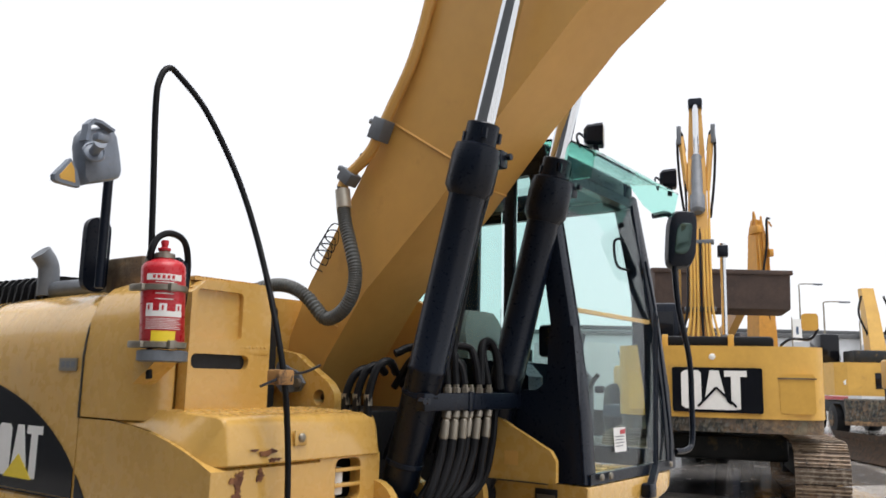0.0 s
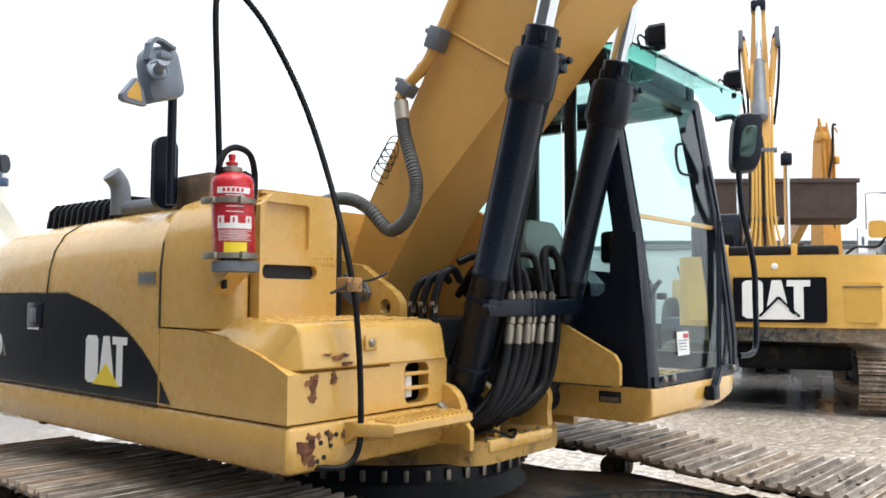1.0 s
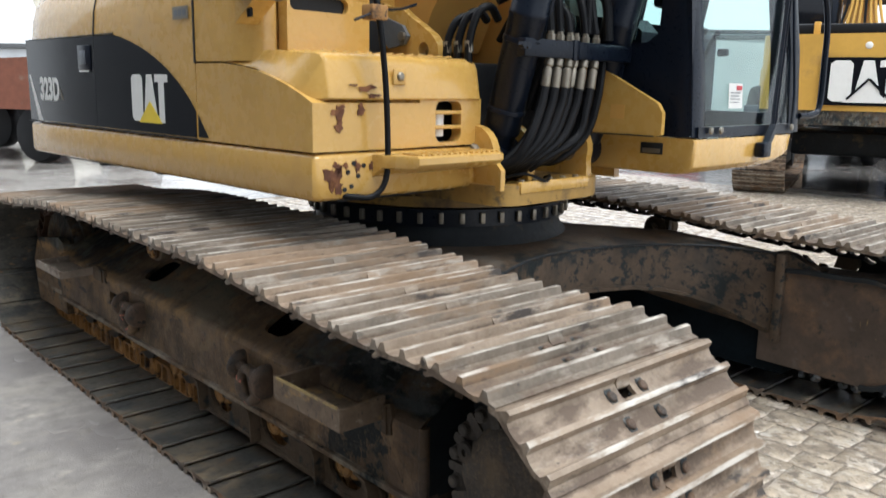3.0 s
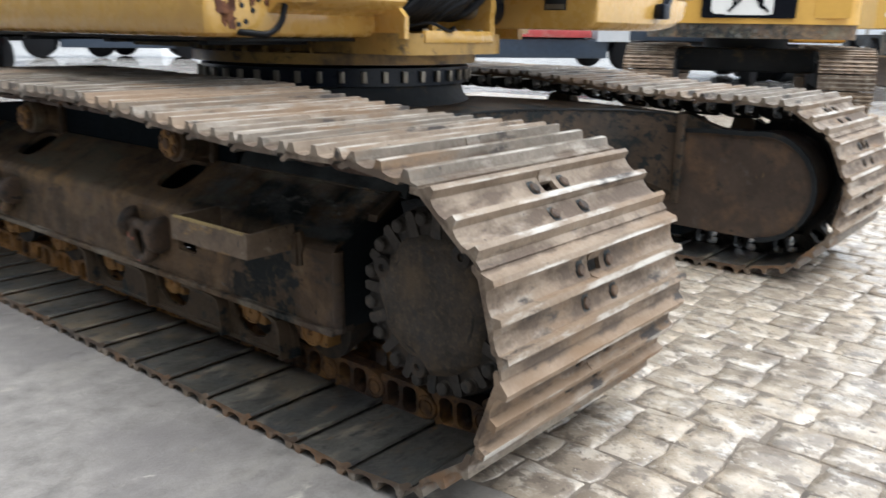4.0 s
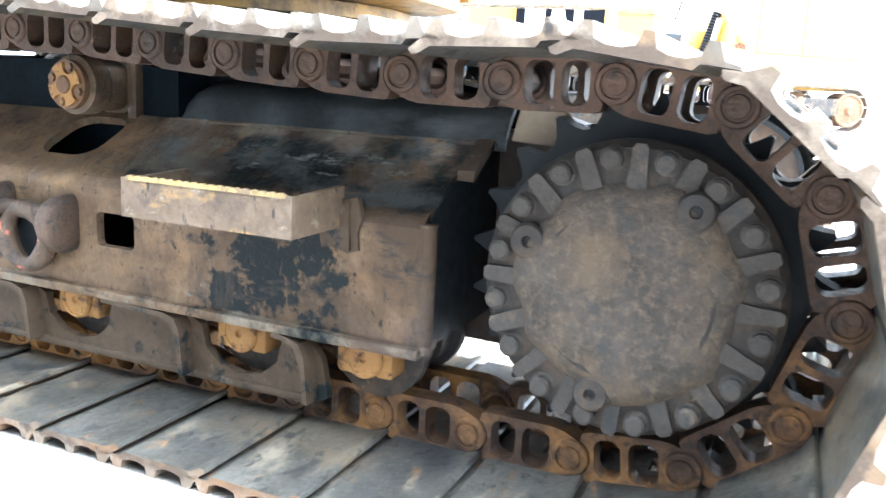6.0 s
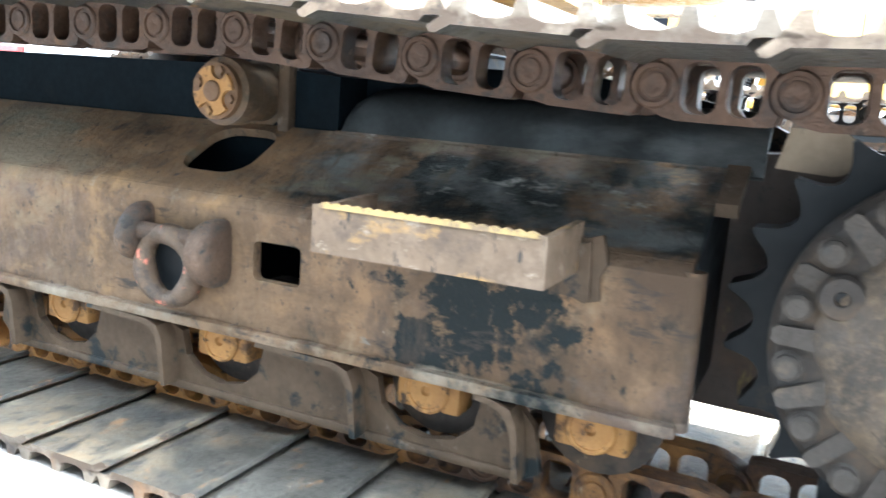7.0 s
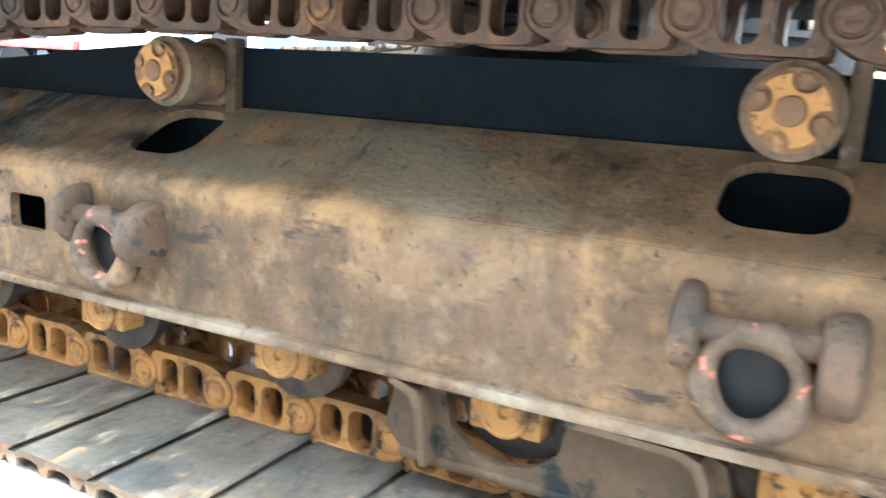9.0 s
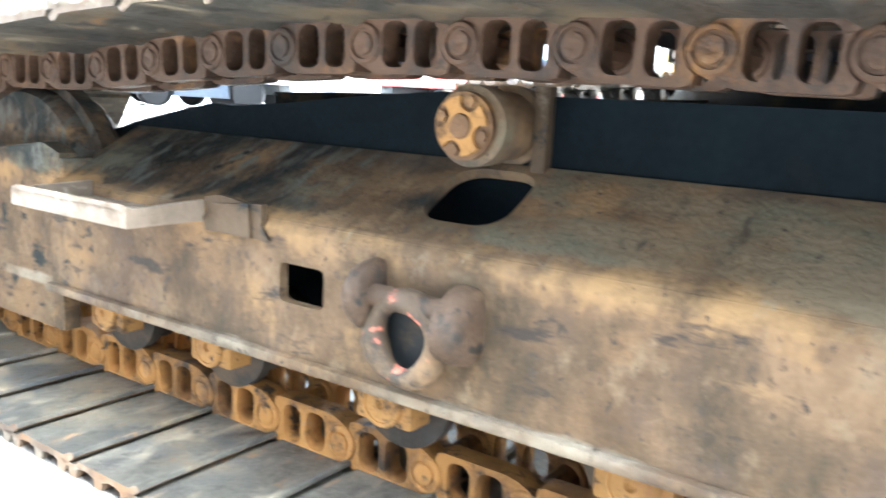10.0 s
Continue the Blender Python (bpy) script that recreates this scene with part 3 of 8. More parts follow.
def build_track(cx, shift, chain_steel):
    global shoe0, link0
    link0 = None
    ps = pins(COUNT, shift)
    bm = BM()
    rod(bm, (-0.09, 0, 0), (0.09, 0, 0), 0.024, seg=10)
    chain = part("track_chain", bm, chain_steel, excavator, "rusty steel track chain with triple-grouser shoes")
    chain.data.transform(Matrix.Translation((cx, *ps[0])))
    bm = BM()
    rod(bm, (-0.09, 0, 0), (0.09, 0, 0), 0.024, seg=10)
    pin0 = part("track_pin", bm, chain_steel, chain, m=Matrix.Translation((cx, *ps[1])))
    for y, z in ps[2:]:
        again(pin0, "track_pin", chain, Matrix.Translation((cx, y, z)))
    for k in range(COUNT):
        (y0, z0), (y1, z1) = ps[k], ps[(k + 1) % COUNT]
        ang = math.atan2(z1 - z0, y1 - y0)
        m = Matrix.Translation((cx, (y0 + y1) / 2, (z0 + z1) / 2)) @ Matrix.Rotation(ang, 4, "X")
        up = m @ Matrix.Translation((0, 0, 0.038)) @ Matrix.Rotation(math.pi, 4, "Z")
        if shoe0 is None:
            shoe0 = part("track_shoe", shoe_mesh(), STEEL, chain, m=up, smooth=40)
            # the side that the links run on is polished and dusty
            shoe0.data.materials.append(INNER)
            # dark pads round the bolts carry the shade of their slots in colour
            shoe0.data.materials.append(GUARD)
            shoe0.data.materials.append(LUG)
            for f in shoe0.data.polygons:
                c = f.center
                if f.normal.z < -0.4:
                    f.material_index = 1
                elif abs(abs(c.x) - 0.062) < 0.025 and c.z < 0.03:
                    f.material_index = 2 if c.z < 0.0146 else 3
        else:
            again(shoe0, "track_shoe", chain, up)
        if link0 is None:
            link0 = part("track_link", link_mesh(), chain_steel, chain, m=m @ Matrix.Translation((-0.075, 0, 0)))
        else:
            again(link0, "track_link", chain, m @ Matrix.Translation((-0.075, 0, 0)))
        again(link0, "track_link", chain, m @ Matrix.Translation((0.075, 0, 0)))


build_track(-1.19, 0.30, LINK)
build_track(1.19, 0.55, SHADED_LINK)


ROLLER_Y = (-1.34, -1.065, -0.636, -0.230, 0.180, 0.610, 1.040, 1.380)
CARRIER_Y = (-0.55, 0.53)
EYE_Y = (-0.560, 0.528)


def build_frame(s):
    """A track frame with all that is bolted to it. s = 1: the near side, -1: its mirror image across the machine."""
    def X(x):
        return s * x
    bm = BM()
    # side plate with its square holes
    plate(bm, [(-1.46, 0.235), (1.54, 0.235), (1.54, 0.455), (-1.46, 0.455)], X(-1.372), X(-1.352), holes=[rounded_rect(-0.825, -0.725, 0.335, 0.405, 0.012), rounded_rect(0.722, 0.825, 0.337, 0.405, 0.012)])
    # rounded shoulder and the slanting top plate with its long holes
    sh = [(X(-1.372), 0.455), (X(-1.366), 0.466), (X(-1.352), 0.478), (X(-1.345), 0.468), (X(-1.352), 0.455)]
    plate(bm, sh, -1.46, 1.54, axis="y")
    slope = Matrix.Translation((X(-1.352), 0, 0.47)) @ Matrix.Rotation(s * -0.50, 4, "Y") @ Matrix.Diagonal((s, 1, 1, 1))
    hole = [rounded_rect(0.062, 0.218, y - 0.080, y + 0.080, 0.05, 5) for y in (-0.552, 0.522)]
    plate(bm, [(-0.004, -1.46), (0.240, -1.46), (0.240, 1.54), (-0.004, 1.54)], -0.012, 0.006, axis="z", holes=hole, m=slope)
    # lower flange, end plates, inner wall and floor
    box(bm, X(-1.388), X(-1.30), -1.465, 1.545, 0.226, 0.246, 0.006)
    rod(bm, (X(-1.357), -1.462, 0.234), (X(-1.357), -1.462, 0.462), 0.0165, seg=14)
    box(bm, X(-1.35), X(-0.98), 1.52, 1.54, 0.236, 0.52, 0.004)
    frame_ob = part("track_frame", bm, FRAME, excavator, "brown steel track frame with worn black paint")
    bm = BM()
    plate(bm, [(X(-1.352), 0.236), (X(-0.98), 0.236), (X(-0.98), 0.665), (X(-1.145), 0.582), (X(-1.345), 0.472), (X(-1.352), 0.45)], -1.462, -1.444, axis="y")
    part("end_plate", bm, DARKFRAME, frame_ob, "black recessed end plate")
    bm = BM()
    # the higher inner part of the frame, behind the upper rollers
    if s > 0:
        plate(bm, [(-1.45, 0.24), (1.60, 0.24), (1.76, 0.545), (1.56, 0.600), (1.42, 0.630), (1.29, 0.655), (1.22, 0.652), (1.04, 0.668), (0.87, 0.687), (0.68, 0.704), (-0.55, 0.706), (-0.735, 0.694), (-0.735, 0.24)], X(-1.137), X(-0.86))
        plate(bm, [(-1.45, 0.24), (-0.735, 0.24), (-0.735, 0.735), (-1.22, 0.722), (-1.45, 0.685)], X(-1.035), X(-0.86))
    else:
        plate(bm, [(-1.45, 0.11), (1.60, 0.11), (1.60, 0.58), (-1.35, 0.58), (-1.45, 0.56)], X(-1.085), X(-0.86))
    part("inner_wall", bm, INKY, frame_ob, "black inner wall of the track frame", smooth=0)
    for y_ in (-0.62, 0.46):
        bm = BM()
        box(bm, X(-1.160), X(-1.130), y_ - 0.013, y_ + 0.013, 0.56, 0.72, 0.003)
        part("roller_post", bm, PANEL, frame_ob)
    bm = BM()
    if s > 0:
        # a steeper plate that closes the top, welded to the slanting one, with a rounded free end
        bend = [(-1.150, 0.583), (-1.146, 0.598), (-1.130, 0.632), (-1.100, 0.662), (-1.05, 0.682)]
        loops = []
        for y, k in ((-1.515, 1.0), (-1.45, 1.0), (-0.83, 1.0), (-0.775, 0.93), (-0.745, 0.78), (-0.728, 0.50), (-0.722, 0.2)):
            edge = [(X(x + (1 - k) * 0.05), y, 0.583 + (z - 0.583) * k) for x, z in bend]
            loops.append(edge + [(x + X(0.012), y_, z - 0.006) for x, y_, z in edge[::-1]])
        loft(bm, loops)
        guard = part("upper_guard", bm, GUARD, frame_ob, "dusty black curved plate over the track frame", smooth=50)
        bm = BM()
        sweep(bm, [(X(-1.150), -1.50, 0.5885), (X(-1.150), -1.1, 0.5885), (X(-1.150), -0.74, 0.5885)], 0.0045, 6)
        part("weld_bead", bm, FRAME, guard)
    else:
        bm.free()
    # guard that hangs between the lower rollers at the sprocket end
    outline = [(-0.06, 0.10), (-0.03, 0.13), (-0.045, 0.20), (-0.08, 0.236), (-0.13, 0.236)]
    for a, b in ((-0.230, -0.636), (-0.636, -1.065)):
        outline += [(a + 0.095, 0.20), (a + 0.085, 0.155), (a + 0.05, 0.125), (a, 0.115), (a - 0.05, 0.125), (a - 0.085, 0.155), (a - 0.095, 0.20), (a - 0.11, 0.215), (a - 0.13, 0.236), (b + 0.15, 0.228), (b + 0.125, 0.215)]
    a = -1.065
    outline += [(a + 0.095, 0.20), (a + 0.085, 0.155), (a + 0.05, 0.125), (a, 0.115), (a - 0.05, 0.125), (a - 0.085, 0.155), (a - 0.095, 0.20), (a - 0.115, 0.222), (a - 0.15, 0.218), (a - 0.185, 0.18), (a - 0.20, 0.105), (a - 0.17, 0.088)]
    bm = BM()
    plate(bm, outline, X(-1.345), X(-1.327))
    for y0, y1 in ((-0.06, -0.115), (-0.335, -0.525), (-0.745, -0.945), (-1.165, -1.235)):
        rim = [(y0, 0.229), (y1 + 0.04, 0.224), (y1 + 0.012, 0.214), (y1, 0.19), (y1 - 0.004, 0.15), (y1 - 0.01, 0.10)]
        inner_ = [(y + 0.011 * (1 if k > 1 else 0.4), z - 0.010 * (1 if k < 4 else 0)) for k, (y, z) in enumerate(rim)]
        plate(bm, rim + inner_[::-1], X(-1.385), X(-1.330))
    box(bm, X(-1.352), X(-1.333), -1.24, -0.06, 0.086, 0.104, 0.006)
    part("roller_guard", bm, PANEL, frame_ob, "bent steel guard between the lower rollers")
    for y in ROLLER_Y:
        bm = BM()
        lathe(bm, [(0.03, 0), (0.098, 0.004), (0.098, 0.03), (0.082, 0.036), (0.082, 0.085), (0.07, 0.09), (0.07, 0.12), (0.082, 0.125), (0.082, 0.175), (0.098, 0.18), (0.098, 0.206), (0.03, 0.21)], (X(-1.295), y, 0.205), (0 if s > 0 else 0, y, 0.205), 24)
        rol = part("roller", bm, COVER, frame_ob, "dark steel track roller with an ochre end cap")
        bm = BM()
        box(bm, X(-1.345), X(-1.27), y - 0.058, y - 0.022, 0.163, 0.236, 0.008)
        box(bm, X(-1.345), X(-1.27), y + 0.022, y + 0.058, 0.163, 0.236, 0.008)
        lathe(bm, [(0.040, 0), (0.040, 0.075), (0.036, 0.08), (0.031, 0.0805), (0.030, 0.077), (0.009, 0.078), (0.006, 0.072)], (X(-1.275), y, 0.200), (X(-2), y, 0.200), 20)
        part("end_cap", bm, OCHRE, rol, "ochre rusty end cap")
    for y in CARRIER_Y:
        bm = BM()
        lathe(bm, [(0.048, 0), (0.064, 0.006), (0.064, 0.05), (0.057, 0.06), (0.057, 0.118), (0.068, 0.122), (0.068, 0.14), (0.03, 0.15), (0.03, 0.20)], (X(-1.262), y, 0.652), (0, y, 0.652), 28)
        car = part("carrier_roller", bm, FRAME, frame_ob, "steel carrier roller with an ochre cover")
        bm = BM()
        plate(bm, circle(y, 0.652, 0.053, 32), X(-1.276), X(-1.262), bevel=0.003)
        cover_ = part("cover", bm, CAP, car, "brown bolted cover with a cross-shaped boss")
        # raised cross between four round bites
        cross = []
        for k in range(4):
            a0 = k * math.pi / 2 + 0.35
            cross += [(y + 0.046 * math.cos(a0 + d), 0.652 + 0.046 * math.sin(a0 + d)) for d in (0.42, 0.6, 0.785, 0.97, 1.15)]
            a1 = a0 + math.pi / 2
            cu, cv = y + 0.043 * math.cos(a1), 0.652 + 0.043 * math.sin(a1)
            cross += [(cu + 0.0185 * math.cos(a1 + b), cv + 0.0185 * math.sin(a1 + b)) for b in (-2.2, -2.7, math.pi, 2.7, 2.2)]
        bm = BM()
        plate(bm, cross, X(-1.284), X(-1.275))
        part("cross_boss", bm, OCHRE, cover_, "ochre cross-shaped boss")
        bm = BM()
        lathe(bm, [(0.020, 0), (0.018, 0.004), (0.010, 0.005)], (X(-1.284), y, 0.652), (X(-2), y, 0.652), 16)
        part("hub", bm, CAP, cover_)
        for k in range(4):
            a0 = k * math.pi / 2 + 0.35
            bm = BM()
            hexnut(bm, (X(-1.275), y + 0.040 * math.cos(a0), 0.652 + 0.040 * math.sin(a0)), (X(-1.283), y + 0.040 * math.cos(a0), 0.652 + 0.040 * math.sin(a0)), 0.0095)
            part("cover_bolt", bm, CAP, cover_)
    # tie-down eyes
    for y in EYE_Y:
        bm = BM()
        n, k2 = 24, 10
        rows = []
        for k in range(n):
            a = 2 * math.pi * k / n
            rr = 0.017 + 0.003 * math.cos(a * 3 + 1)
            rows.append([bm.verts.new((X(-1.403) + X(-1) * rr * math.sin(2 * math.pi * j / k2) * 1.2, y + (0.057 + rr * math.cos(2 * math.pi * j / k2)) * math.cos(a), 0.338 + (0.060 + rr * math.cos(2 * math.pi * j / k2)) * math.sin(a))) for j in range(k2)])
        for k in range(n):
            for j in range(k2):
                bm.faces.new([rows[k][j], rows[(k + 1) % n][j], rows[(k + 1) % n][(j + 1) % k2], rows[k][(j + 1) % k2]])
        hole_ = BM()
        rod(hole_, (X(-1.3725), y - 0.004, 0.338), (X(-1.377), y - 0.004, 0.338), 0.060, seg=24)
        part("eye_hole", hole_, DARKFRAME, frame_ob, "dark hole behind the towing eye")
        eye = part("towing_eye", bm, EYE, frame_ob, "worn round towing eye with traces of red marking", smooth=60)
        bm = BM()
        # a broad worn boss on one side of the ring, a narrow lug on the other
        for y0, w, r, zc in ((y - 0.116, 0.048, 0.058, 0.374), (y + 0.064, 0.034, 0.054, 0.392)):
            n0 = len(bm.verts)
            lathe(bm, [(r * 0.5, -0.002), (r * 0.80, 0.0), (r * 0.96, 0.006), (r, 0.014), (r, w - 0.014), (r * 0.95, w - 0.005), (r * 0.78, w), (r * 0.42, w + 0.001), (r * 0.36, w - 0.004), (r * 0.1, w - 0.004)], (X(-1.392), y0, zc), (X(-1.392), y0 + 1, zc), 22)
            bm.verts.ensure_lookup_table()
            for v in bm.verts[n0:]:
                dz = v.co.z - zc
                v.co.x += X(-1) * 0.003 * math.sin(40 * v.co.z + 25 * v.co.y) + (X(0.22) * dz if dz > 0 else 0)
                v.co.z += 0.0025 * math.sin(55 * v.co.y + 30 * v.co.z)
        rod(bm, (X(-1.402), y - 0.09, 0.393), (X(-1.402), y + 0.09, 0.396), 0.018, seg=12)
        part("bracket", bm, LUG, eye, smooth=42)
    # steps of bent plate with a serrated edge
    for y0, y1, z0, z1 in ((-1.305, -0.955, 0.442, 0.508), (1.02, 1.385, 0.450, 0.482)):
        bm = BM()
        teeth = [(y0, z0), (y1, z0), (y1, z1 + 0.003), (y0, z1 + 0.003)]
        plate(bm, teeth, X(-1.534), X(-1.524))
        for y in (y0, y1 - 0.012):
            plate(bm, [(X(-1.524), z0), (X(-1.372), z0 + 0.0), (X(-1.372), z1 + 0.006), (X(-1.524), z1)], y, y + 0.012, axis="y")
        box(bm, X(-1.524), X(-1.372), y0 + 0.012, y1 - 0.012, z0, z0 + 0.008)
        st = part("step", bm, STEPMAT if y0 < 0 else PALESTEP, frame_ob, "worn bent-plate step with traces of yellow paint" if y0 < 0 else "pale worn bent-plate step", smooth=0)
        bm = BM()
        n = 19
        wave = [(y0 + 0.012 + (y1 - y0 - 0.024) * k / (4 * n), z1 + 0.0045 + 0.0034 * (0, 0.7, 1, 0.7)[k % 4]) for k in range(4 * n + 1)]
        plate(bm, [(y1 - 0.012, z1 - 0.001), (y0 + 0.012, z1 - 0.001)] + wave, X(-1.536), X(-1.5285))
        part("serration", bm, TEETH if y0 < 0 else PALESTEP, st, "yellow painted teeth")
    for y0, y1, z0, z1 in ((0.845, 1.025, 0.43, 0.503), (-1.345, -1.255, 0.392, 0.498)):
        bm = BM()
        cy, cz, hy, hz = (y0 + y1) / 2, (z0 + z1) / 2, (y1 - y0) / 2, (z1 - z0) / 2
        ragged = [(cy + hy * u * random.uniform(0.80, 1.0), cz + hz * v * random.uniform(0.80, 1.0)) for u, v in ((-1, -0.8), (-0.4, -1), (0.3, -0.9), (0.9, -1), (1, -0.3), (0.85, 0.2), (1, 0.9), (0.4, 1), (-0.3, 0.9), (-0.9, 1), (-1, 0.3), (-0.85, -0.2))]
        plate(bm, ragged, X(-1.379), X(-1.366))
        plate(bm, [(cy + hy * 0.55 * u, cz + hz * 0.8 * v) for u, v in ((-1, -1), (0.8, -0.9), (1, 0.7), (-0.9, 1))], X(-1.386), X(-1.372), bevel=0.004)
        part("step_pad", bm, PANEL, frame_ob)
    # round-ended stop above the final drive, on a bracket that carries on the line of the top plate
    bm = BM()
    plate(bm, [(-1.530, 0.600), (-1.545, 0.662)] + [(-1.610 - 0.033 * math.sin(a), 0.628 + 0.033 * math.cos(a)) for a in np.linspace(0, math.pi, 9)] + [(-1.56, 0.598)], X(-1.155), X(-1.127), bevel=0.004)
    stop = part("drive_stop", bm, TAN, frame_ob, "pale round-ended stop above the final drive")
    bm = BM()
    slant = [(X(-1.245), 0.527), (X(-1.13), 0.592), (X(-1.125), 0.610), (X(-1.241), 0.546)]
    plate(bm, slant, -1.495, -1.462, axis="y", bevel=0.004)
    part("stop_bracket", bm, PANEL, stop, "worn slanting bracket")
    # final drive, with ribs and bolts on its rim
    C = (X(-1.0), SPR_Y, WHEEL_Z)
    bm = BM()
    lathe(bm, [(0.20, 0.0), (0.22, 0.02), (0.22, 0.29), (0.238, 0.30), (0.238, 0.332), (0.226, 0.348), (0.150, 0.358), (0.138, 0.378), (0.06, 0.384), (0.0005, 0.385)], C, (X(-2), SPR_Y, WHEEL_Z), 56)
    drive = part("final_drive", bm, COVER, frame_ob, "round final drive housing caked with brown dirt")
    n = 16
    for k in range(n):
        a = 2 * math.pi * k / n + radians(1.0)
        mm = Matrix.Translation((X(-1.358), SPR_Y, WHEEL_Z)) @ Matrix.Rotation(a, 4, "X")
        bm = BM()
        w0, w1 = random.uniform(0.015, 0.019), random.uniform(0.011, 0.014)
        plate(bm, [(0.140, -w0), (0.200, -w1 * 1.05), (0.226, -w1), (0.233, -w1 * 0.6), (0.233, w1 * 0.6), (0.226, w1), (0.200, w1 * 1.05), (0.140, w0)], X(-0.002), X(0.016), bevel=0.006, m=mm)
        part("rib", bm, RIB, drive)
    bm = BM()
    lathe(bm, [(0.176, -0.016), (0.166, -0.006), (0.152, 0.002), (0.12, 0.008), (0.04, 0.011), (0.0005, 0.0115)], (X(-1.374), SPR_Y, WHEEL_Z), (X(-2), SPR_Y, WHEEL_Z), 48)
    # dirt makes the plate's rim uneven
    for v in bm.verts:
        a = math.atan2(v.co.z - WHEEL_Z, v.co.y - SPR_Y)
        k = 1 + 0.035 * math.sin(3 * a + 1) + 0.03 * math.sin(7 * a) + 0.02 * math.sin(13 * a + 2)
        v.co.y, v.co.z = SPR_Y + (v.co.y - SPR_Y) * k, WHEEL_Z + (v.co.z - WHEEL_Z) * k
    part("hub_plate", bm, HUB, drive, "hub plate caked with tan dirt", smooth=60)
    for k in range(n):
        a = 2 * math.pi * k / n + radians(-10.2)
        y, z = SPR_Y + 0.211 * math.cos(a), WHEEL_Z + 0.211 * math.sin(a)
        bm = BM()
        lathe(bm, [(0.021, -0.012), (0.021, 0.003), (0.0175, 0.005), (0.0175, 0.019), (0.013, 0.023)], (X(-1.350), y, z), (X(-2), y, z), 10)
        part("bolt", bm, RIB, drive)
    for deg in (23, -78, 124):
        a = radians(deg)
        y, z = SPR_Y + 0.170 * math.cos(a), WHEEL_Z + 0.170 * math.sin(a)
        bm = BM()
        lathe(bm, [(0.030, -0.01), (0.030, 0.016), (0.026, 0.022), (0.010, 0.023), (0.008, 0.012)], (X(-1.356), y, z), (X(-2), y, z), 20)
        plug = part("plug_boss", bm, COVER, drive, "round plug boss with a socket")
        bm = BM()
        rod(bm, (X(-1.366), y, z), (X(-1.3705), y, z), 0.008, seg=6)
        part("socket", bm, DEEP, plug)
    # sprocket
    teeth, n = [], 21
    for k in range(n):
        for da, r in ((-0.5, 0.266), (-0.36, 0.269), (-0.22, 0.279), (-0.11, 0.295), (-0.04, 0.308), (0.04, 0.308), (0.11, 0.295), (0.22, 0.279), (0.36, 0.269)):
            a = 2 * math.pi * (k + da) / n + 0.1
            teeth.append((SPR_Y + r * math.cos(a), WHEEL_Z + r * math.sin(a)))
    bm = BM()
    plate(bm, teeth, X(-1.22), X(-1.16), holes=[circle(SPR_Y, WHEEL_Z, 0.2, 28)])
    part("sprocket", bm, DARKFRAME, frame_ob, "toothed steel drive sprocket")
    # idler and its yoke
    bm = BM()
    lathe(bm, [(0.08, 0), (0.10, 0.02), (0.26, 0.03), (0.272, 0.05), (0.272, 0.075), (0.295, 0.078), (0.295, 0.122), (0.272, 0.125), (0.272, 0.15), (0.26, 0.17), (0.10, 0.18), (0.08, 0.20)], (X(-1.29), IDL_Y, WHEEL_Z), (0, IDL_Y, WHEEL_Z), 40)
    rod(bm, (X(-1.33), IDL_Y, WHEEL_Z), (X(-1.05), IDL_Y, WHEEL_Z), 0.06)
    part("idler", bm, FRAME, frame_ob, "heavy steel idler wheel")
    bm = BM()
    plate(bm, [(1.53, 0.13), (2.0, 0.13), (2.06, 0.36), (1.96, 0.50), (1.60, 0.55), (1.53, 0.53)], X(-1.352), X(-1.312), bevel=0.012)
    part("yoke", bm, FRAME, frame_ob)
    # gusset where the carbody leg meets the frame, and the upright edge of its end plate
    bm = BM()
    plate(bm, [(-1.30, 0.50), (-1.34, 0.67), (-1.405, 0.690), (-1.455, 0.682), (-1.53, 0.648), (-1.60, 0.628), (-1.60, 0.50)], X(-0.835), X(-0.90), bevel=0.008)
    box(bm, X(-0.795), X(-0.85), -1.445, -1.405, 0.27, 0.684, 0.008)
    part("gusset", bm, LEG, frame_ob, "dark steel gusset at the carbody leg")
    # inner cover of the travel motor, rounded at the end
    cov = [(-1.34, 0.165), (-1.34, 0.60), (-1.55, 0.618)] + [(SPR_Y - 0.235 * math.sin(a), WHEEL_Z + 0.235 * math.cos(a)) for a in np.linspace(-0.25, math.pi - 0.05, 18)]
    bm = BM()
    plate(bm, cov, X(-0.83), X(-1.02), bevel=0.012)
    part("motor_cover", bm, MOTOR, frame_ob, "brown steel cover of the travel motor")
    inner = [(SPR_Y + (y - SPR_Y) * 1.0 + (0.02 if y > -1.4 else 0), WHEEL_Z + (z - WHEEL_Z)) for y, z in cov]
    bm = BM()
    for a, b in zip(inner[1:], inner[2:]):
        beam(bm, (X(-0.822), *a), (X(-0.822), *b), 0.02, 0.02)
    part("cover_rim", bm, DARKFRAME, frame_ob)


random.seed(2)
build_frame(1)
build_frame(-1)

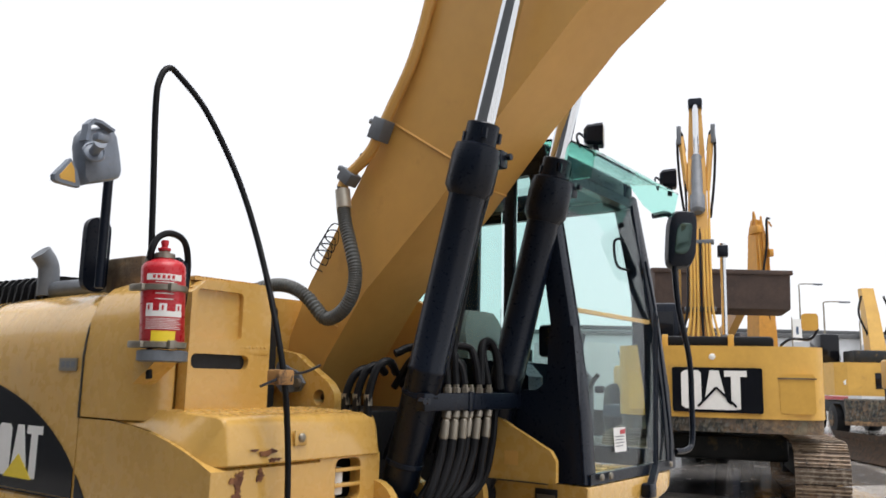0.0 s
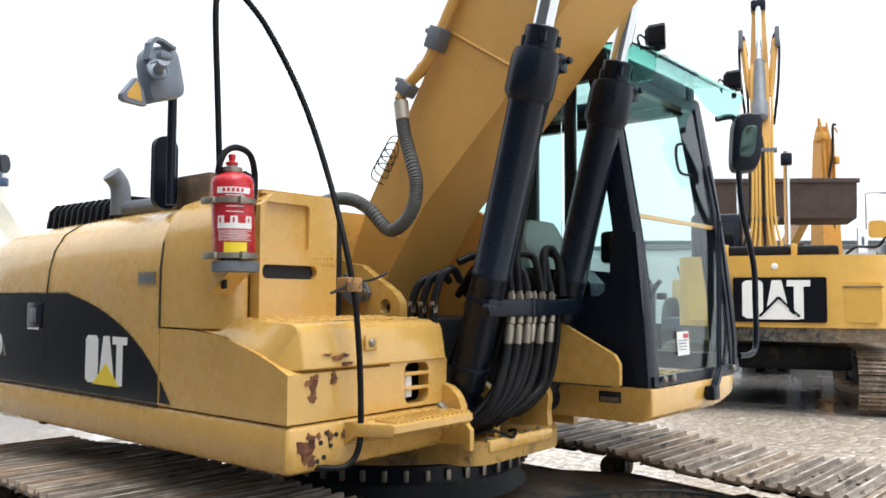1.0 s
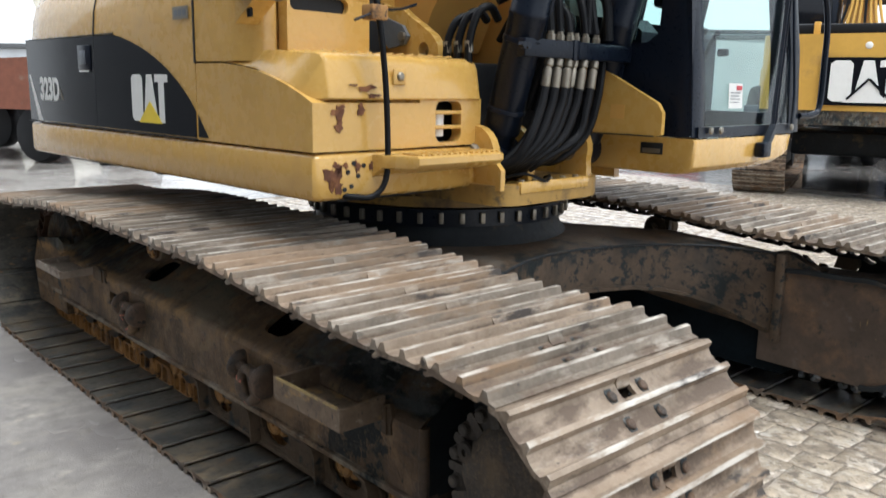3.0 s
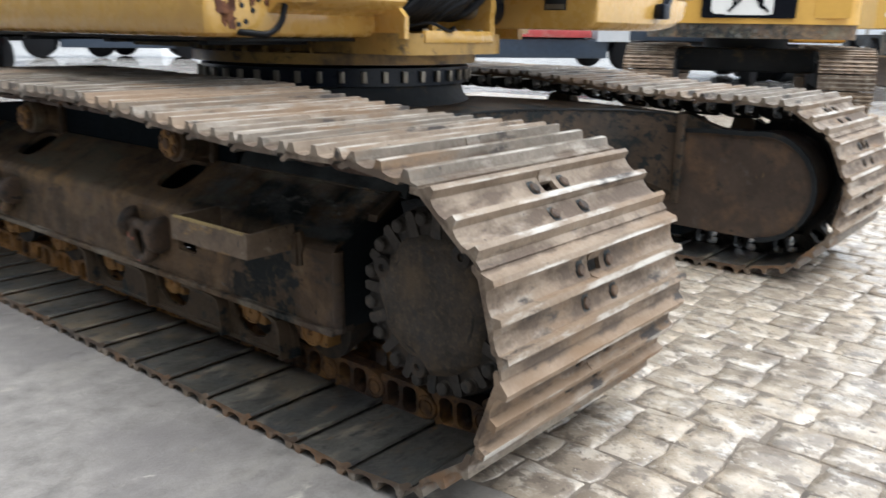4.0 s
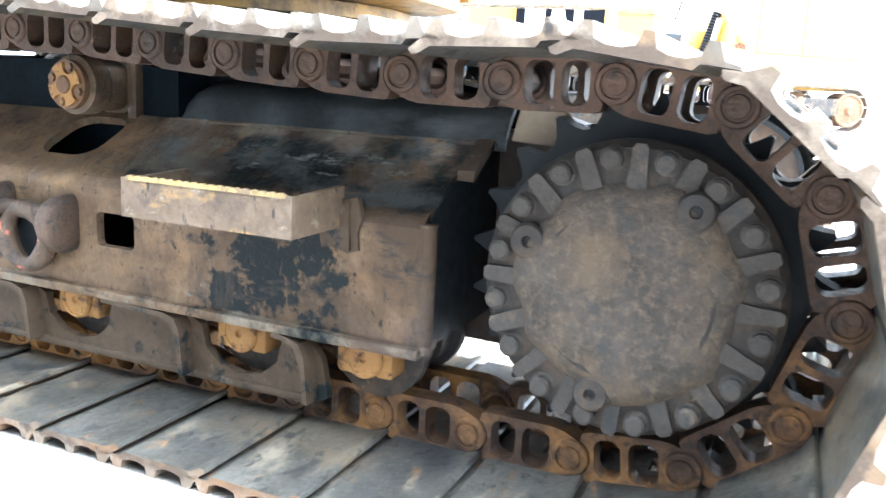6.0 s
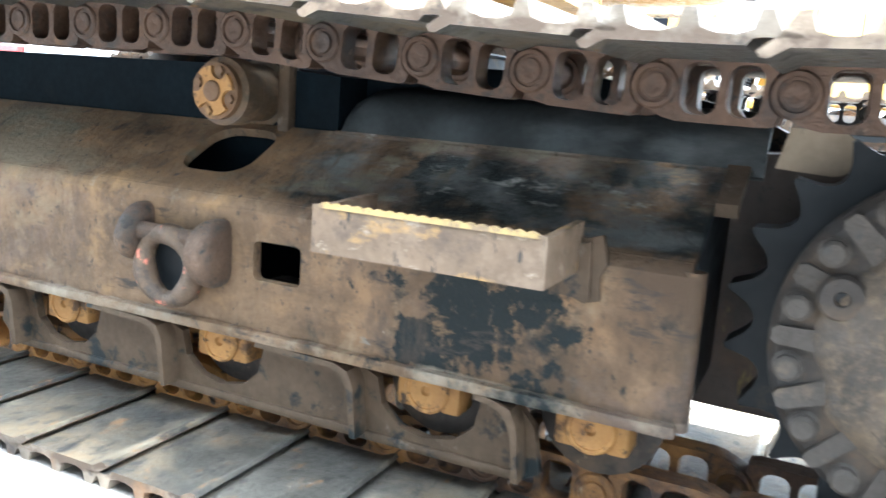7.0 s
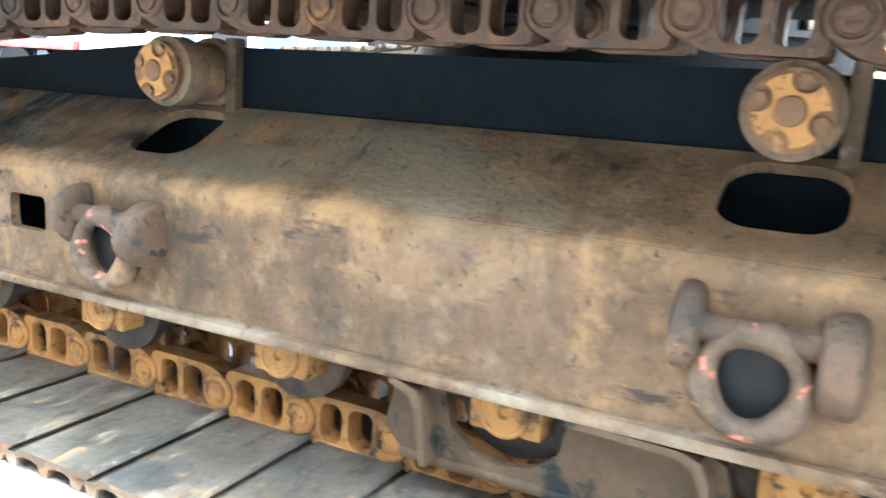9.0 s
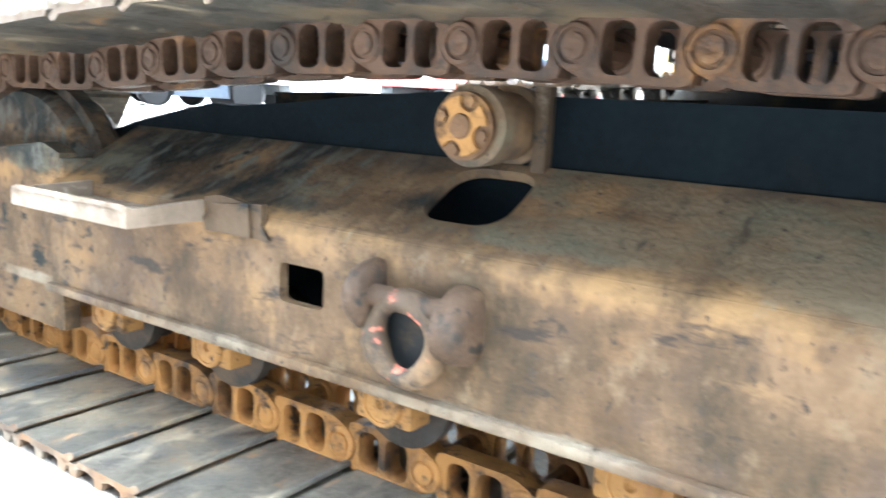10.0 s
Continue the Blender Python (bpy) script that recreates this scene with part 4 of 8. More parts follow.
# carbody: drum under the ring and four spreading legs
bm = BM()
lathe(bm, [(0.60, 0.42), (0.66, 0.45), (0.70, 0.66), (0.62, 0.74), (0.60, 0.80)], (0, 0, 0), (0, 0, 1), 56)
box(bm, -0.86, 0.86, -0.42, 0.42, 0.40, 0.66, 0.03)
carbody = part("carbody", bm, DARKFRAME, excavator, "black carbody with worn paint between the tracks", smooth=30)
LEG_FRONT = [(-0.02, 0.800), (0.13, 0.808), (0.27, 0.842), (0.41, 0.893), (0.55, 0.962), (0.66, 1.04), (0.745, 1.135), (0.79, 1.25), (0.825, 1.42)]
LEG_BACK = [(-0.02, 0.30), (0.15, 0.30), (0.30, 0.32), (0.42, 0.36), (0.53, 0.42), (0.62, 0.50), (0.70, 0.58), (0.78, 0.68), (0.88, 0.80)]
for sx in (-1, 1):
    for sy in (-1, 1):
        rows, lips, beads = [], [], []
        for k, ((fx_, fy_), (bx_, by_)) in enumerate(zip(LEG_FRONT, LEG_BACK)):
            t = k / (len(LEG_FRONT) - 1)
            top, crest = 0.692 - 0.008 * t ** 2, 0.735 - 0.035 * t
            bot = 0.500 - 0.02 * t - 0.165 * max(0.0, t - 0.35) ** 1.6 / 0.50
            f, b = Vector((sx * fx_, sy * fy_, 0)), Vector((sx * bx_, sy * by_, 0))
            mid = f.lerp(b, 0.35)
            rows.append([f + Vector((0, 0, bot)), f + Vector((0, 0, top - 0.006)), f.lerp(b, 0.015) + Vector((0, 0, top)), mid + Vector((0, 0, top * 0.45 + crest * 0.55)), b + Vector((0, 0, crest)), b + Vector((0, 0, bot + 0.02))])
            out = (f - b).normalized()
            lips.append([f + out * du + Vector((0, 0, bot + dv)) for du, dv in ((-0.06, -0.014), (0.028, -0.010), (0.030, 0.006), (-0.06, 0.012))])
            beads.append(f + out * 0.002 + Vector((0, 0, top - 0.004)))
        bm = BM()
        loft(bm, rows)
        leg = part("leg", bm, LEG, carbody, "brown arched carbody leg with black paint remnants", smooth=25)
        bm = BM()
        loft(bm, lips)
        part("lower_flange", bm, LEG, leg)
        bm = BM()
        sweep(bm, beads, 0.006, 6, 0)
        part("weld_bead", bm, DARKFRAME, leg)


# swing ring with its bolts
bm = BM()
lathe(bm, [(0.60, 0.795), (0.635, 0.80), (0.635, 0.875), (0.60, 0.88)], (0, 0, 0), (0, 0, 1), 64)
ring = part("swing_ring", bm, BLACK, excavator, "black swing ring with a row of pale bolts")
for k in range(44):
    a = 2 * math.pi * k / 44
    c, s_ = math.cos(a), math.sin(a)
    bm = BM()
    box(bm, -0.010, 0.010, -0.011, 0.011, 0.815, 0.862, 0.003, m=Matrix.Rotation(a, 4, "Z") @ Matrix.Translation((0.642, 0, 0)))
    part("bolt", bm, ZINC, ring)

# ---- the excavator: upper structure, turned a little on its ring ----
U = pose(0, 0, 0, 0, 0, 2.3)


def up(name, bm, mat, label="", smooth=32):
    return part(name, bm, mat, excavator, label, smooth, U)


def bez(p0, p1, p2, n=6):
    return [tuple((1 - t) ** 2 * a + 2 * t * (1 - t) * b + t * t * c for a, b, c in zip(p0, p1, p2)) for t in np.linspace(0, 1, n)]


# turntable and deck
bm = BM()
lathe(bm, [(0.55, 0.885), (0.67, 0.89), (0.67, 0.935), (0.60, 0.94)], (0, 0, 0), (0, 0, 1), 64)
deck_plan = [(-0.52, 0.9), (-0.52, -0.80)] + bez((-0.52, -0.80), (-0.50, -0.885), (-0.40, -0.89), 4)[1:] + bez((0.02, -0.885), (0.14, -0.88), (0.22, -0.78), 4) + [(0.42, -0.52), (0.62, -0.40), (0.62, 0.9)]
plate(bm, deck_plan, 0.94, 1.02, axis="z", bevel=0.008)
table = up("turntable", bm, DARK_YELLOW, "dark-stained yellow turntable plate")
for k in range(40):
    a = 2 * math.pi * k / 40
    bm = BM()
    hexnut(bm, (0.645 * math.cos(a), 0.645 * math.sin(a), 0.935), (0.645 * math.cos(a), 0.645 * math.sin(a), 0.958), 0.014)
    part("bolt", bm, DARK_YELLOW, table)
# long side skirt of the deck, with rounded lower corners
bm = BM()
plan = [(-1.283, 1.93), (-1.283, -0.66)] + bez((-1.283, -0.685), (-1.283, -0.715), (-1.253, -0.715), 4)[1:] + [(-0.50, -0.715), (-0.46, -0.69), (-0.46, 0.9), (0.3, 0.9), (0.3, 1.0), (-0.3, 1.93)]
loft(bm, [[(x + (d if x < -1.2 else 0), y + (d if y < -0.6 else 0), z) for x, y in plan] for z, d in ((1.0, 0.04), (1.004, 0.020), (1.013, 0.007), (1.030, 0.0), (1.148, 0.0), (1.158, 0.004), (1.164, 0.010), (1.166, 0.020))])
skirt = up("deck_skirt", bm, PAINT, "yellow deck skirt with rust spots at its corner")
bm = BM()
box(bm, -1.16, -0.535, -0.60, 1.66, 0.986, 0.9985, 0.004)
belly = part("belly_plate", bm, DARKFRAME, skirt, "black plates under the deck", m=U)
for y in (-0.30, 0.25, 0.80, 1.35):
    bm = BM()
    box(bm, -1.08, -0.56, y - 0.025, y + 0.025, 0.968, 0.985, 0.004)
    part("cross_rib", bm, DARKFRAME, belly, m=U)
# rust blisters and holes at the skirt's corner
random.seed(4)


def blister(cu, cv, r, axis, w, parent, k=11, squash=0.7, mat=RUSTY, name="rust_patch"):
    k = 26
    ph = [random.uniform(0, 6.28) for _ in range(4)]
    pts = []
    for j in range(k):
        a = 2 * math.pi * j / k
        f = 0.72 + 0.2 * math.sin(2 * a + ph[0]) + 0.16 * math.sin(3 * a + ph[1]) + 0.12 * math.sin(7 * a + ph[2]) + random.uniform(-0.14, 0.14)
        drip = 0.5 * max(0.0, -math.sin(a)) ** 3 * (1 if j % 3 else 0.3) if squash > 0.6 else 0.0
        pts.append((cu + r * f * math.cos(a), cv + squash * r * (f + drip) * math.sin(a)))
    b = BM()
    plate(b, pts, w, w - 0.0025 if axis != "z" else w + 0.0025, axis=axis)
    part(name, b, mat, parent, smooth=0)


for x, z, r in ((-1.205, 1.09, 0.042), (-1.185, 1.118, 0.022), (-1.19, 1.06, 0.03), (-1.10, 1.122, 0.02), (-1.03, 1.12, 0.018), (-1.15, 1.125, 0.012)):
    blister(x, z, r, "y", -0.716, skirt, squash=1.1)
for x, z in ((-1.14, 1.10), (-1.115, 1.13), (-1.095, 1.085), (-1.125, 1.05), (-1.155, 1.04), (-1.07, 1.12)):
    bm = BM()
    rod(bm, (x, -0.714, z), (x, -0.719, z), 0.0085, seg=10)
    part("bolt_hole", bm, DEEP, skirt)

# engine hood, curved over at its upper edge and rear corner
section = [(-1.283, 1.176), (-1.283, 1.45), (-1.281, 1.62), (-1.272, 1.72), (-1.25, 1.81), (-1.205, 1.885), (-1.13, 1.94), (-1.03, 1.972), (-0.85, 1.99), (-0.3, 2.0), (0.25, 2.0), (0.25, 1.176)]
rows = []
for y, k, dz in ((0.062, 0.0, 0.0), (0.5, 0.0, 0.0), (1.0, 0.0, -0.01), (1.5, 0.0, -0.03), (1.72, 0.002, -0.042), (1.86, 0.008, -0.062), (1.925, 0.03, -0.085), (1.95, 0.075, -0.12)):
    rows.append([(min(x + k, 0.25), y, z + dz * max(0, (z - 1.5) / 0.5)) for x, z in section])
bm = BM()
loft(bm, rows)
hood = up("engine_hood", bm, PAINT, "rounded yellow engine hood with black decal and doors", 50)
# door seams, as thin dark strips let in at the surface
def seam(parent, pts, w=0.006, axis="x", name="door_seam"):
    b = BM()
    for p, q in zip(pts, pts[1:]):
        beam(b, p, q, w, w)
    part(name, b, DEEP, parent, smooth=0)


curve_side = [(-1.283, 1.62), (-1.273, 1.72), (-1.251, 1.81), (-1.206, 1.885), (-1.131, 1.94), (-1.03, 1.972)]
for y, dz in ((1.02, -0.010),):
    seam(hood, [(-1.2835, y, 1.18), (-1.2835, y, 1.62)] + [(x - 0.0005, y, z + dz * (z - 1.5) / 0.5) for x, z in curve_side[1:]])
seam(hood, [(-1.2835, 1.95, 1.172), (-1.2835, 0.06, 1.172)], 0.005)
seam(hood, [(-1.2835, 1.93, 1.602), (-1.2835, 0.80, 1.606)], 0.005)
# black decal area below the sweeping line
dec = [(1.925, 1.60), (1.925, 1.18), (0.064, 1.18)] + bez((0.064, 1.285), (0.30, 1.52), (0.80, 1.60), 12)
bm = BM()
plate(bm, [(y, z) for y, z in dec if y >= 0.062], -1.2865, -1.284)
part("black_decal", bm, DECAL, hood, "glossy black side decal", smooth=0)


def mark(parent, shapes, w0, w1, mat, name, label="", axis="x"):
    b = BM()
    for sh in shapes:
        plate(b, sh, w0, w1, axis=axis)
    return part(name, b, mat, parent, label, 0)


def emblem(parent, u0, u1, v0, v1, w, out, axis="x", flip=1, tri=LABEL_Y):
    """The maker's emblem as plain blocks: an upright block, a tall wedge, a block with a narrower foot, and a triangle in front."""
    du, dv = u1 - u0, v1 - v0
    P = lambda a, b: (u0 + du * a, v0 + dv * b)
    mark(parent, [[P(0, .08), P(.06, 0), P(.26, 0), P(.31, .08), P(.31, .92), P(.26, 1), P(.06, 1), P(0, .92)]], w, w + out, WHITE, "emblem_block", axis=axis)
    mark(parent, [[P(.33, 0), P(.44, 1), P(.58, 1), P(.72, 0)]], w, w + out, WHITE, "emblem_wedge", axis=axis)
    mark(parent, [[P(.66, 1), P(1, 1), P(1, .84), P(.90, .84), P(.90, 0), P(.76, 0), P(.76, .84), P(.66, .84)]], w, w + out, WHITE, "emblem_post", axis=axis)
    mark(parent, [[P(.20, -.02), P(.52, .44), P(.84, -.02)]], w + out * 1.2, w + out * 2.4, tri, "emblem_triangle", axis=axis)


emblem(hood, 0.63, 0.29, 1.225, 1.425, -1.287, -0.0015)
mark(hood, [[(1.90, 1.42), (1.885, 1.42), (1.74, 1.18), (1.80, 1.18)]], -1.287, -1.2885, WHITE, "white_stripe")


def text_on(body, size, m, mat, parent, name):
    cu = bpy.data.curves.new(name, "FONT")
    cu.body, cu.size, cu.extrude, cu.offset = body, size, 0.0008, 0.006
    tmp = bpy.data.objects.new(name, cu)
    scene.collection.objects.link(tmp)
    me = bpy.data.meshes.new_from_object(tmp)
    bpy.data.objects.remove(tmp)
    me.materials.clear()
    me.materials.append(mat)
    ob = new(name, me)
    ob.matrix_world = m
    ob.parent = parent
    return ob


text_on("323D", 0.155, Matrix(((0, 0, -1, -1.2885), (-0.78, 0, 0, 1.75), (0, 1, 0, 1.295), (0, 0, 0, 1))), WHITE, hood, "model_lettering")
mark(hood, [[(1.455, 1.295), (1.455, 1.35), (1.467, 1.35), (1.467, 1.305), (1.43, 1.305), (1.43, 1.295)]], -1.287, -1.2885, ZINC, "small_letter")
bm = BM()
box(bm, -1.295, -1.284, 1.06, 1.20, 1.445, 1.56, 0.006)
latch = part("door_latch", bm, BLACK, hood, "black door latch with a white tag")
bm = BM()
box(bm, -1.3, -1.294, 1.10, 1.16, 1.47, 1.535, 0.004)
part("latch_pull", bm, GREY, latch)
bm = BM()
box(bm, -1.2975, -1.2945, 1.07, 1.18, 1.435, 1.443)
part("tag", bm, WHITE, latch)
bm = BM()
box(bm, -1.2855, -1.282, 0.10, 0.225, 1.64, 1.688)
lab = part("type_label", bm, ZINC, hood, "small silver label with grey print", smooth=0)
for k in range(3):
    bm = BM()
    box(bm, -1.2865, -1.2852, 0.115 + 0.035 * k, 0.14 + 0.035 * k, 1.652, 1.676)
    part("print", bm, GREY, lab, smooth=0)
# faded ghost lettering as bars, and grooves of the grille on the hood
for k in range(12):
    bm = BM()
    y = 0.94 + 0.066 * k
    plate(bm, [(-1.0, 1.955), (-0.985, 2.05), (-0.95, 2.085), (-0.55, 2.095), (-0.5, 1.97)], y, y + 0.014, axis="y")
    part("louvre", bm, RUBBER, hood, smooth=0)
bm = BM()
box(bm, -0.97, -0.5, 0.92, 1.70, 1.96, 2.05, 0.01)
part("louvre_base", bm, DEEP, hood)
bm = BM()
box(bm, -1.02, -0.4, 0.36, 0.90, 1.965, 2.05, 0.04, 3)
part("hood_hump", bm, GREY, hood)

# counterweight behind the hood
bm = BM()
cw = [(-1.12, 1.96)] + bez((-1.12, 1.96), (-1.02, 2.30), (-0.75, 2.48), 6)[1:] + [(0, 2.58), (0.75, 2.48)] + bez((0.75, 2.48), (1.15, 2.30), (1.262, 1.96), 6)[1:]
plate(bm, cw, 1.05, 1.74, axis="z", bevel=0.05, seg=3)
up("counterweight", bm, PAINT, "rounded yellow counterweight")
bm = BM()
box(bm, 0.3, 1.27, 0.5, 1.94, 1.02, 1.95, 0.04)
up("pump_cabinet", bm, PAINT, "yellow side cabinet")
bm = BM()
box(bm, 0.3, 1.27, -0.3, 0.5, 1.02, 1.18, 0.02)
up("cab_platform", bm, PAINT)

# fuel tank cabinet in front of the hood
plan = [(-1.283, 0.055), (-1.283, -0.19)] + bez((-1.283, -0.19), (-1.28, -0.34), (-1.19, -0.3515), 8)[1:] + [(-1.178, -0.3515), (-1.174, -0.322), (-0.80, -0.322), (-0.80, 0.055)]
bm = BM()


def inset(side, front):
    return [(x + (side if x < -1.2 else 0), y + (front if y < -0.33 else 0)) for x, y in plan]


loft(bm, [[(x, y, z) for x, y in inset(a, b)] for z, a, b in ((1.475, 0, 0), (1.70, 0, 0), (1.83, 0.013, 0.0), (1.91, 0.045, 0.004), (1.955, 0.095, 0.012), (1.985, 0.17, 0.024))])
tank = up("tank_cabinet", bm, PAINT, "yellow tank cabinet with a step and slot", 40)
# front sheet with a shallow panel and a long slot pressed into it
bm = BM()
front_sheet = [(-1.178, 1.475), (-0.785, 1.475), (-0.785, 1.975), (-0.80, 1.99), (-1.12, 1.975), (-1.178, 1.93)]
plate(bm, front_sheet, -0.352, -0.300, axis="y", holes=[rounded_rect(-1.155, -0.935, 1.768, 1.945, 0.016), rounded_rect(-1.165, -0.893, 1.659, 1.712, 0.022)])
sheet = part("front_sheet", bm, PAINT, tank, m=U)
bm = BM()
box(bm, -1.160, -0.930, -0.332, -0.301, 1.763, 1.950)
part("recess_plate", bm, PAINT, tank, smooth=0, m=U)
# near-black sheet that gives the slot its shade
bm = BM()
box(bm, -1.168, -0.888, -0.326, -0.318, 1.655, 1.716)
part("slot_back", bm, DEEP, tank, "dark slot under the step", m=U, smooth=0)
seam(tank, [(-1.2845, 0.058, 1.47), (-1.2845, 0.058, 1.70), (-1.272, 0.058, 1.80), (-1.235, 0.058, 1.90), (-1.13, 0.058, 1.965)], 0.008)
bm = BM()
box(bm, -1.142, -0.780, -0.388, -0.345, 1.713, 1.741, 0.006)
step1 = part("tank_step", bm, PAINT, tank, "yellow grip step with toothed edge")
for k in range(18):
    bm = BM()
    box(bm, -1.135 + 0.0195 * k, -1.124 + 0.0195 * k, -0.390, -0.365, 1.739, 1.749, 0.002)
    part("tooth", bm, PAINT, step1)
bm = BM()
for k in range(18):
    box(bm, -1.11 + 0.017 * k, -1.101 + 0.017 * k, -0.345, -0.285, 1.988, 1.997)
box(bm, -1.12, -0.80, -0.35, -0.28, 1.980, 1.990)
part("top_tread", bm, PAINT, tank)
bm = BM()
plate(bm, [(-1.0, 1.985), (-0.97, 2.015), (-0.86, 2.015), (-0.84, 1.985)], -0.1, 0.03, axis="y", bevel=0.008)
part("filler_cap", bm, GREY, tank)
for x, z, r in ((-1.135, 1.572, 0.016), (-1.115, 1.566, 0.012), (-0.86, 1.83, 0.007), (-1.05, 1.84, 0.006), (-0.90, 1.90, 0.006)):
    blister(x, z, r, "y", -0.3525, tank, squash=0.5)

# tool box: lower part, lid and louvred vent
curve = bez((-0.14, 1.468), (-0.45, 1.455), (-0.712, 1.335), 8)
bm = BM()
side = [(0.055, 1.172), (0.055, 1.468)] + curve + [(-0.712, 1.172)]
vent = rounded_rect(-0.718, -0.580, 1.188, 1.342, 0.03)
plate(bm, side, -1.283, -0.80, bevel=0.012)
plate(bm, [(-0.80, 1.174), (-0.47, 1.174), (-0.47, 1.352), (-0.80, 1.352)], -0.712, -0.66, axis="y", holes=[vent])
plate(bm, [(-0.66, 1.174), (0.05, 1.174), (0.05, 1.33), (-0.66, 1.33)], -0.49, -0.47)
toolbox = up("tool_box", bm, PAINT, "yellow tool box with louvred vent and rust stains")
bm = BM()
plate(bm, [(0.046, 1.183), (0.046, 1.268), (0.01, 1.228), (-0.03, 1.183)], -1.2862, -1.2835)
part("decal_tip", bm, DECAL, toolbox, "lower tip of the glossy black decal", smooth=0)
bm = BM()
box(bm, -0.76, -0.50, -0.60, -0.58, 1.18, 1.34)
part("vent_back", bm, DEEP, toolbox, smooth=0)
for z in (1.245, 1.30):
    bm = BM()
    box(bm, -0.72, -0.58, -0.714, -0.69, z - 0.007, z + 0.007, 0.003)
    part("slat", bm, PAINT, toolbox)
bm = BM()
rod(bm, (-0.675, -0.668, 1.21), (-0.675, -0.668, 1.305), 0.03)
part("canister", bm, WHITE, toolbox, "pale canister behind the vent")
lid_prof = [(-0.14, 1.474)] + [(y, z + 0.008) for y, z in curve[1:-1]] + [(-0.716, 1.346), (-0.7225, 1.352), (-0.722, 1.36), (-0.702, 1.470), (-0.694, 1.488), (-0.680, 1.499), (-0.655, 1.505), (-0.36, 1.515), (-0.14, 1.50)]
rows = []
for x, k, back in ((-1.276, 0.06, 0.10), (-1.272, 0.12, 0.075), (-1.226, 0.955, 0.006), (-1.218, 0.99, 0.001), (-1.206, 1.0, 0.0), (-0.505, 1.0, 0.0), (-0.490, 0.985, 0.002), (-0.479, 0.94, 0.008), (-0.474, 0.86, 0.016)):
    base = [min(1.48, np.interp(-y, [0.14, 0.45, 0.712], [1.474, 1.438, 1.345])) for y, z in lid_prof]
    rows.append([(x, y + back * min(1.0, max(0.0, (-y - 0.3) / 0.4)), b + (z - b) * k) for (y, z), b in zip(lid_prof, base)])
bm = BM()
loft(bm, rows)
lid = up("tool_box_lid", bm, PAINT, "yellow box lid with a bolt and chipped paint", 30)
bm = BM()
box(bm, -0.94, -0.88, -0.726, -0.716, 1.40, 1.455, 0.01)
lock = part("lock_plate", bm, PAINT, lid)
bm = BM()
lathe(bm, [(0.016, 0), (0.016, 0.006), (0.011, 0.012), (0.004, 0.014)], (-0.91, -0.724, 1.428), (-0.91, -2, 1.428), 14)
part("lock_bolt", bm, ZINC, lock, "bright bolt head")
for x, z, r in ((-1.06, 1.385, 0.045), (-1.12, 1.395, 0.02), (-1.03, 1.36, 0.03)):
    blister(x, z, r, "y", -0.7225, lid, squash=0.35)
for x, z, r in ((-1.18, 1.30, 0.03), (-1.175, 1.26, 0.025), (-1.08, 1.315, 0.025), (-1.17, 1.32, 0.02)):
    blister(x, z, r, "y", -0.7135, toolbox, squash=0.8)
studs = [(-1.18 + 0.05 * i + (0.025 if j % 2 else 0), -0.64 + 0.045 * j) for i in range(13) for j in range(7)]
for x, y in studs:
    bm = BM()
    lathe(bm, [(0.011, 0), (0.008, 0.004)], (x, y, 1.508 + (0.005 if y > -0.5 else 0.001)), (x, y, 3), 6)
    part("tread_stud", bm, PAINT, lid)

# lower step in front of the skirt
bm = BM()
loft(bm, [[(x, y * k - 0.715 * (1 - k), z) for y, z in ((-0.715, 1.156), (-0.895, 1.158), (-0.906, 1.152), (-0.907, 1.130), (-0.890, 1.114), (-0.715, 1.078))] for x, k in ((-1.03, 0.30), (-0.975, 0.97), (-0.96, 1.0), (-0.56, 1.0), (-0.54, 0.97), (-0.532, 0.90))])
fstep = up("front_step", bm, PAINT, "yellow front step with serrated tread")
for k in range(15):
    bm = BM()
    box(bm, -0.955 + 0.028 * k, -0.943 + 0.028 * k, -0.895, -0.79, 1.154, 1.165, 0.002)
    part("tread_bar", bm, PAINT, fstep)
bm = BM()
plate(bm, [(-0.6, 1.0), (-0.6, 1.12), (-0.70, 1.16), (-0.80, 1.14), (-0.86, 1.08), (-0.86, 1.0)], -0.505, -0.48, bevel=0.006)
up("step_bracket", bm, PAINT, "yellow bracket plate beside the step")

# boom
BX0, BX1 = -0.26, 0.14
upper_edge = [(0.06, 1.70), (0.045, 1.82), (-0.06, 2.05), (-0.24, 2.33), (-0.56, 2.85), (-0.78, 3.31), (-1.02, 3.80), (-1.35, 4.22), (-1.85, 4.52), (-2.6, 4.70), (-4.4, 4.62)]
lower_edge = [(-4.4, 4.30), (-3.0, 4.10), (-2.3, 3.72), (-1.95, 3.46), (-1.70, 3.24), (-1.46, 3.06), (-1.14, 2.74), (-0.81, 2.38), (-0.41, 2.01), (-0.20, 1.72), (-0.12, 1.56), (-0.02, 1.53), (0.05, 1.60)]
bm = BM()
plate(bm, upper_edge + lower_edge, BX0, BX1, bevel=0.006, seg=1)
boom = up("boom", bm, BOOM_PAINT, "ochre yellow box-section boom rising from the deck", 20)
for a, b in (((-0.56, 2.765), (-0.90, 2.545)), ((-0.05, 1.98), (-0.26, 1.86)), ((-1.0, 2.59), (-0.90, 2.545))):
    bm = BM()
    rod(bm, (BX0 - 0.001, *a), (BX0 - 0.001, *b), 0.006, seg=8)
    part("weld_seam", bm, BOOM_PAINT, boom)
bm = BM()
rod(bm, (BX0, -0.90, 2.475), (BX1, -0.90, 2.475), 0.006, seg=8)
part("weld_seam", bm, BOOM_PAINT, boom)
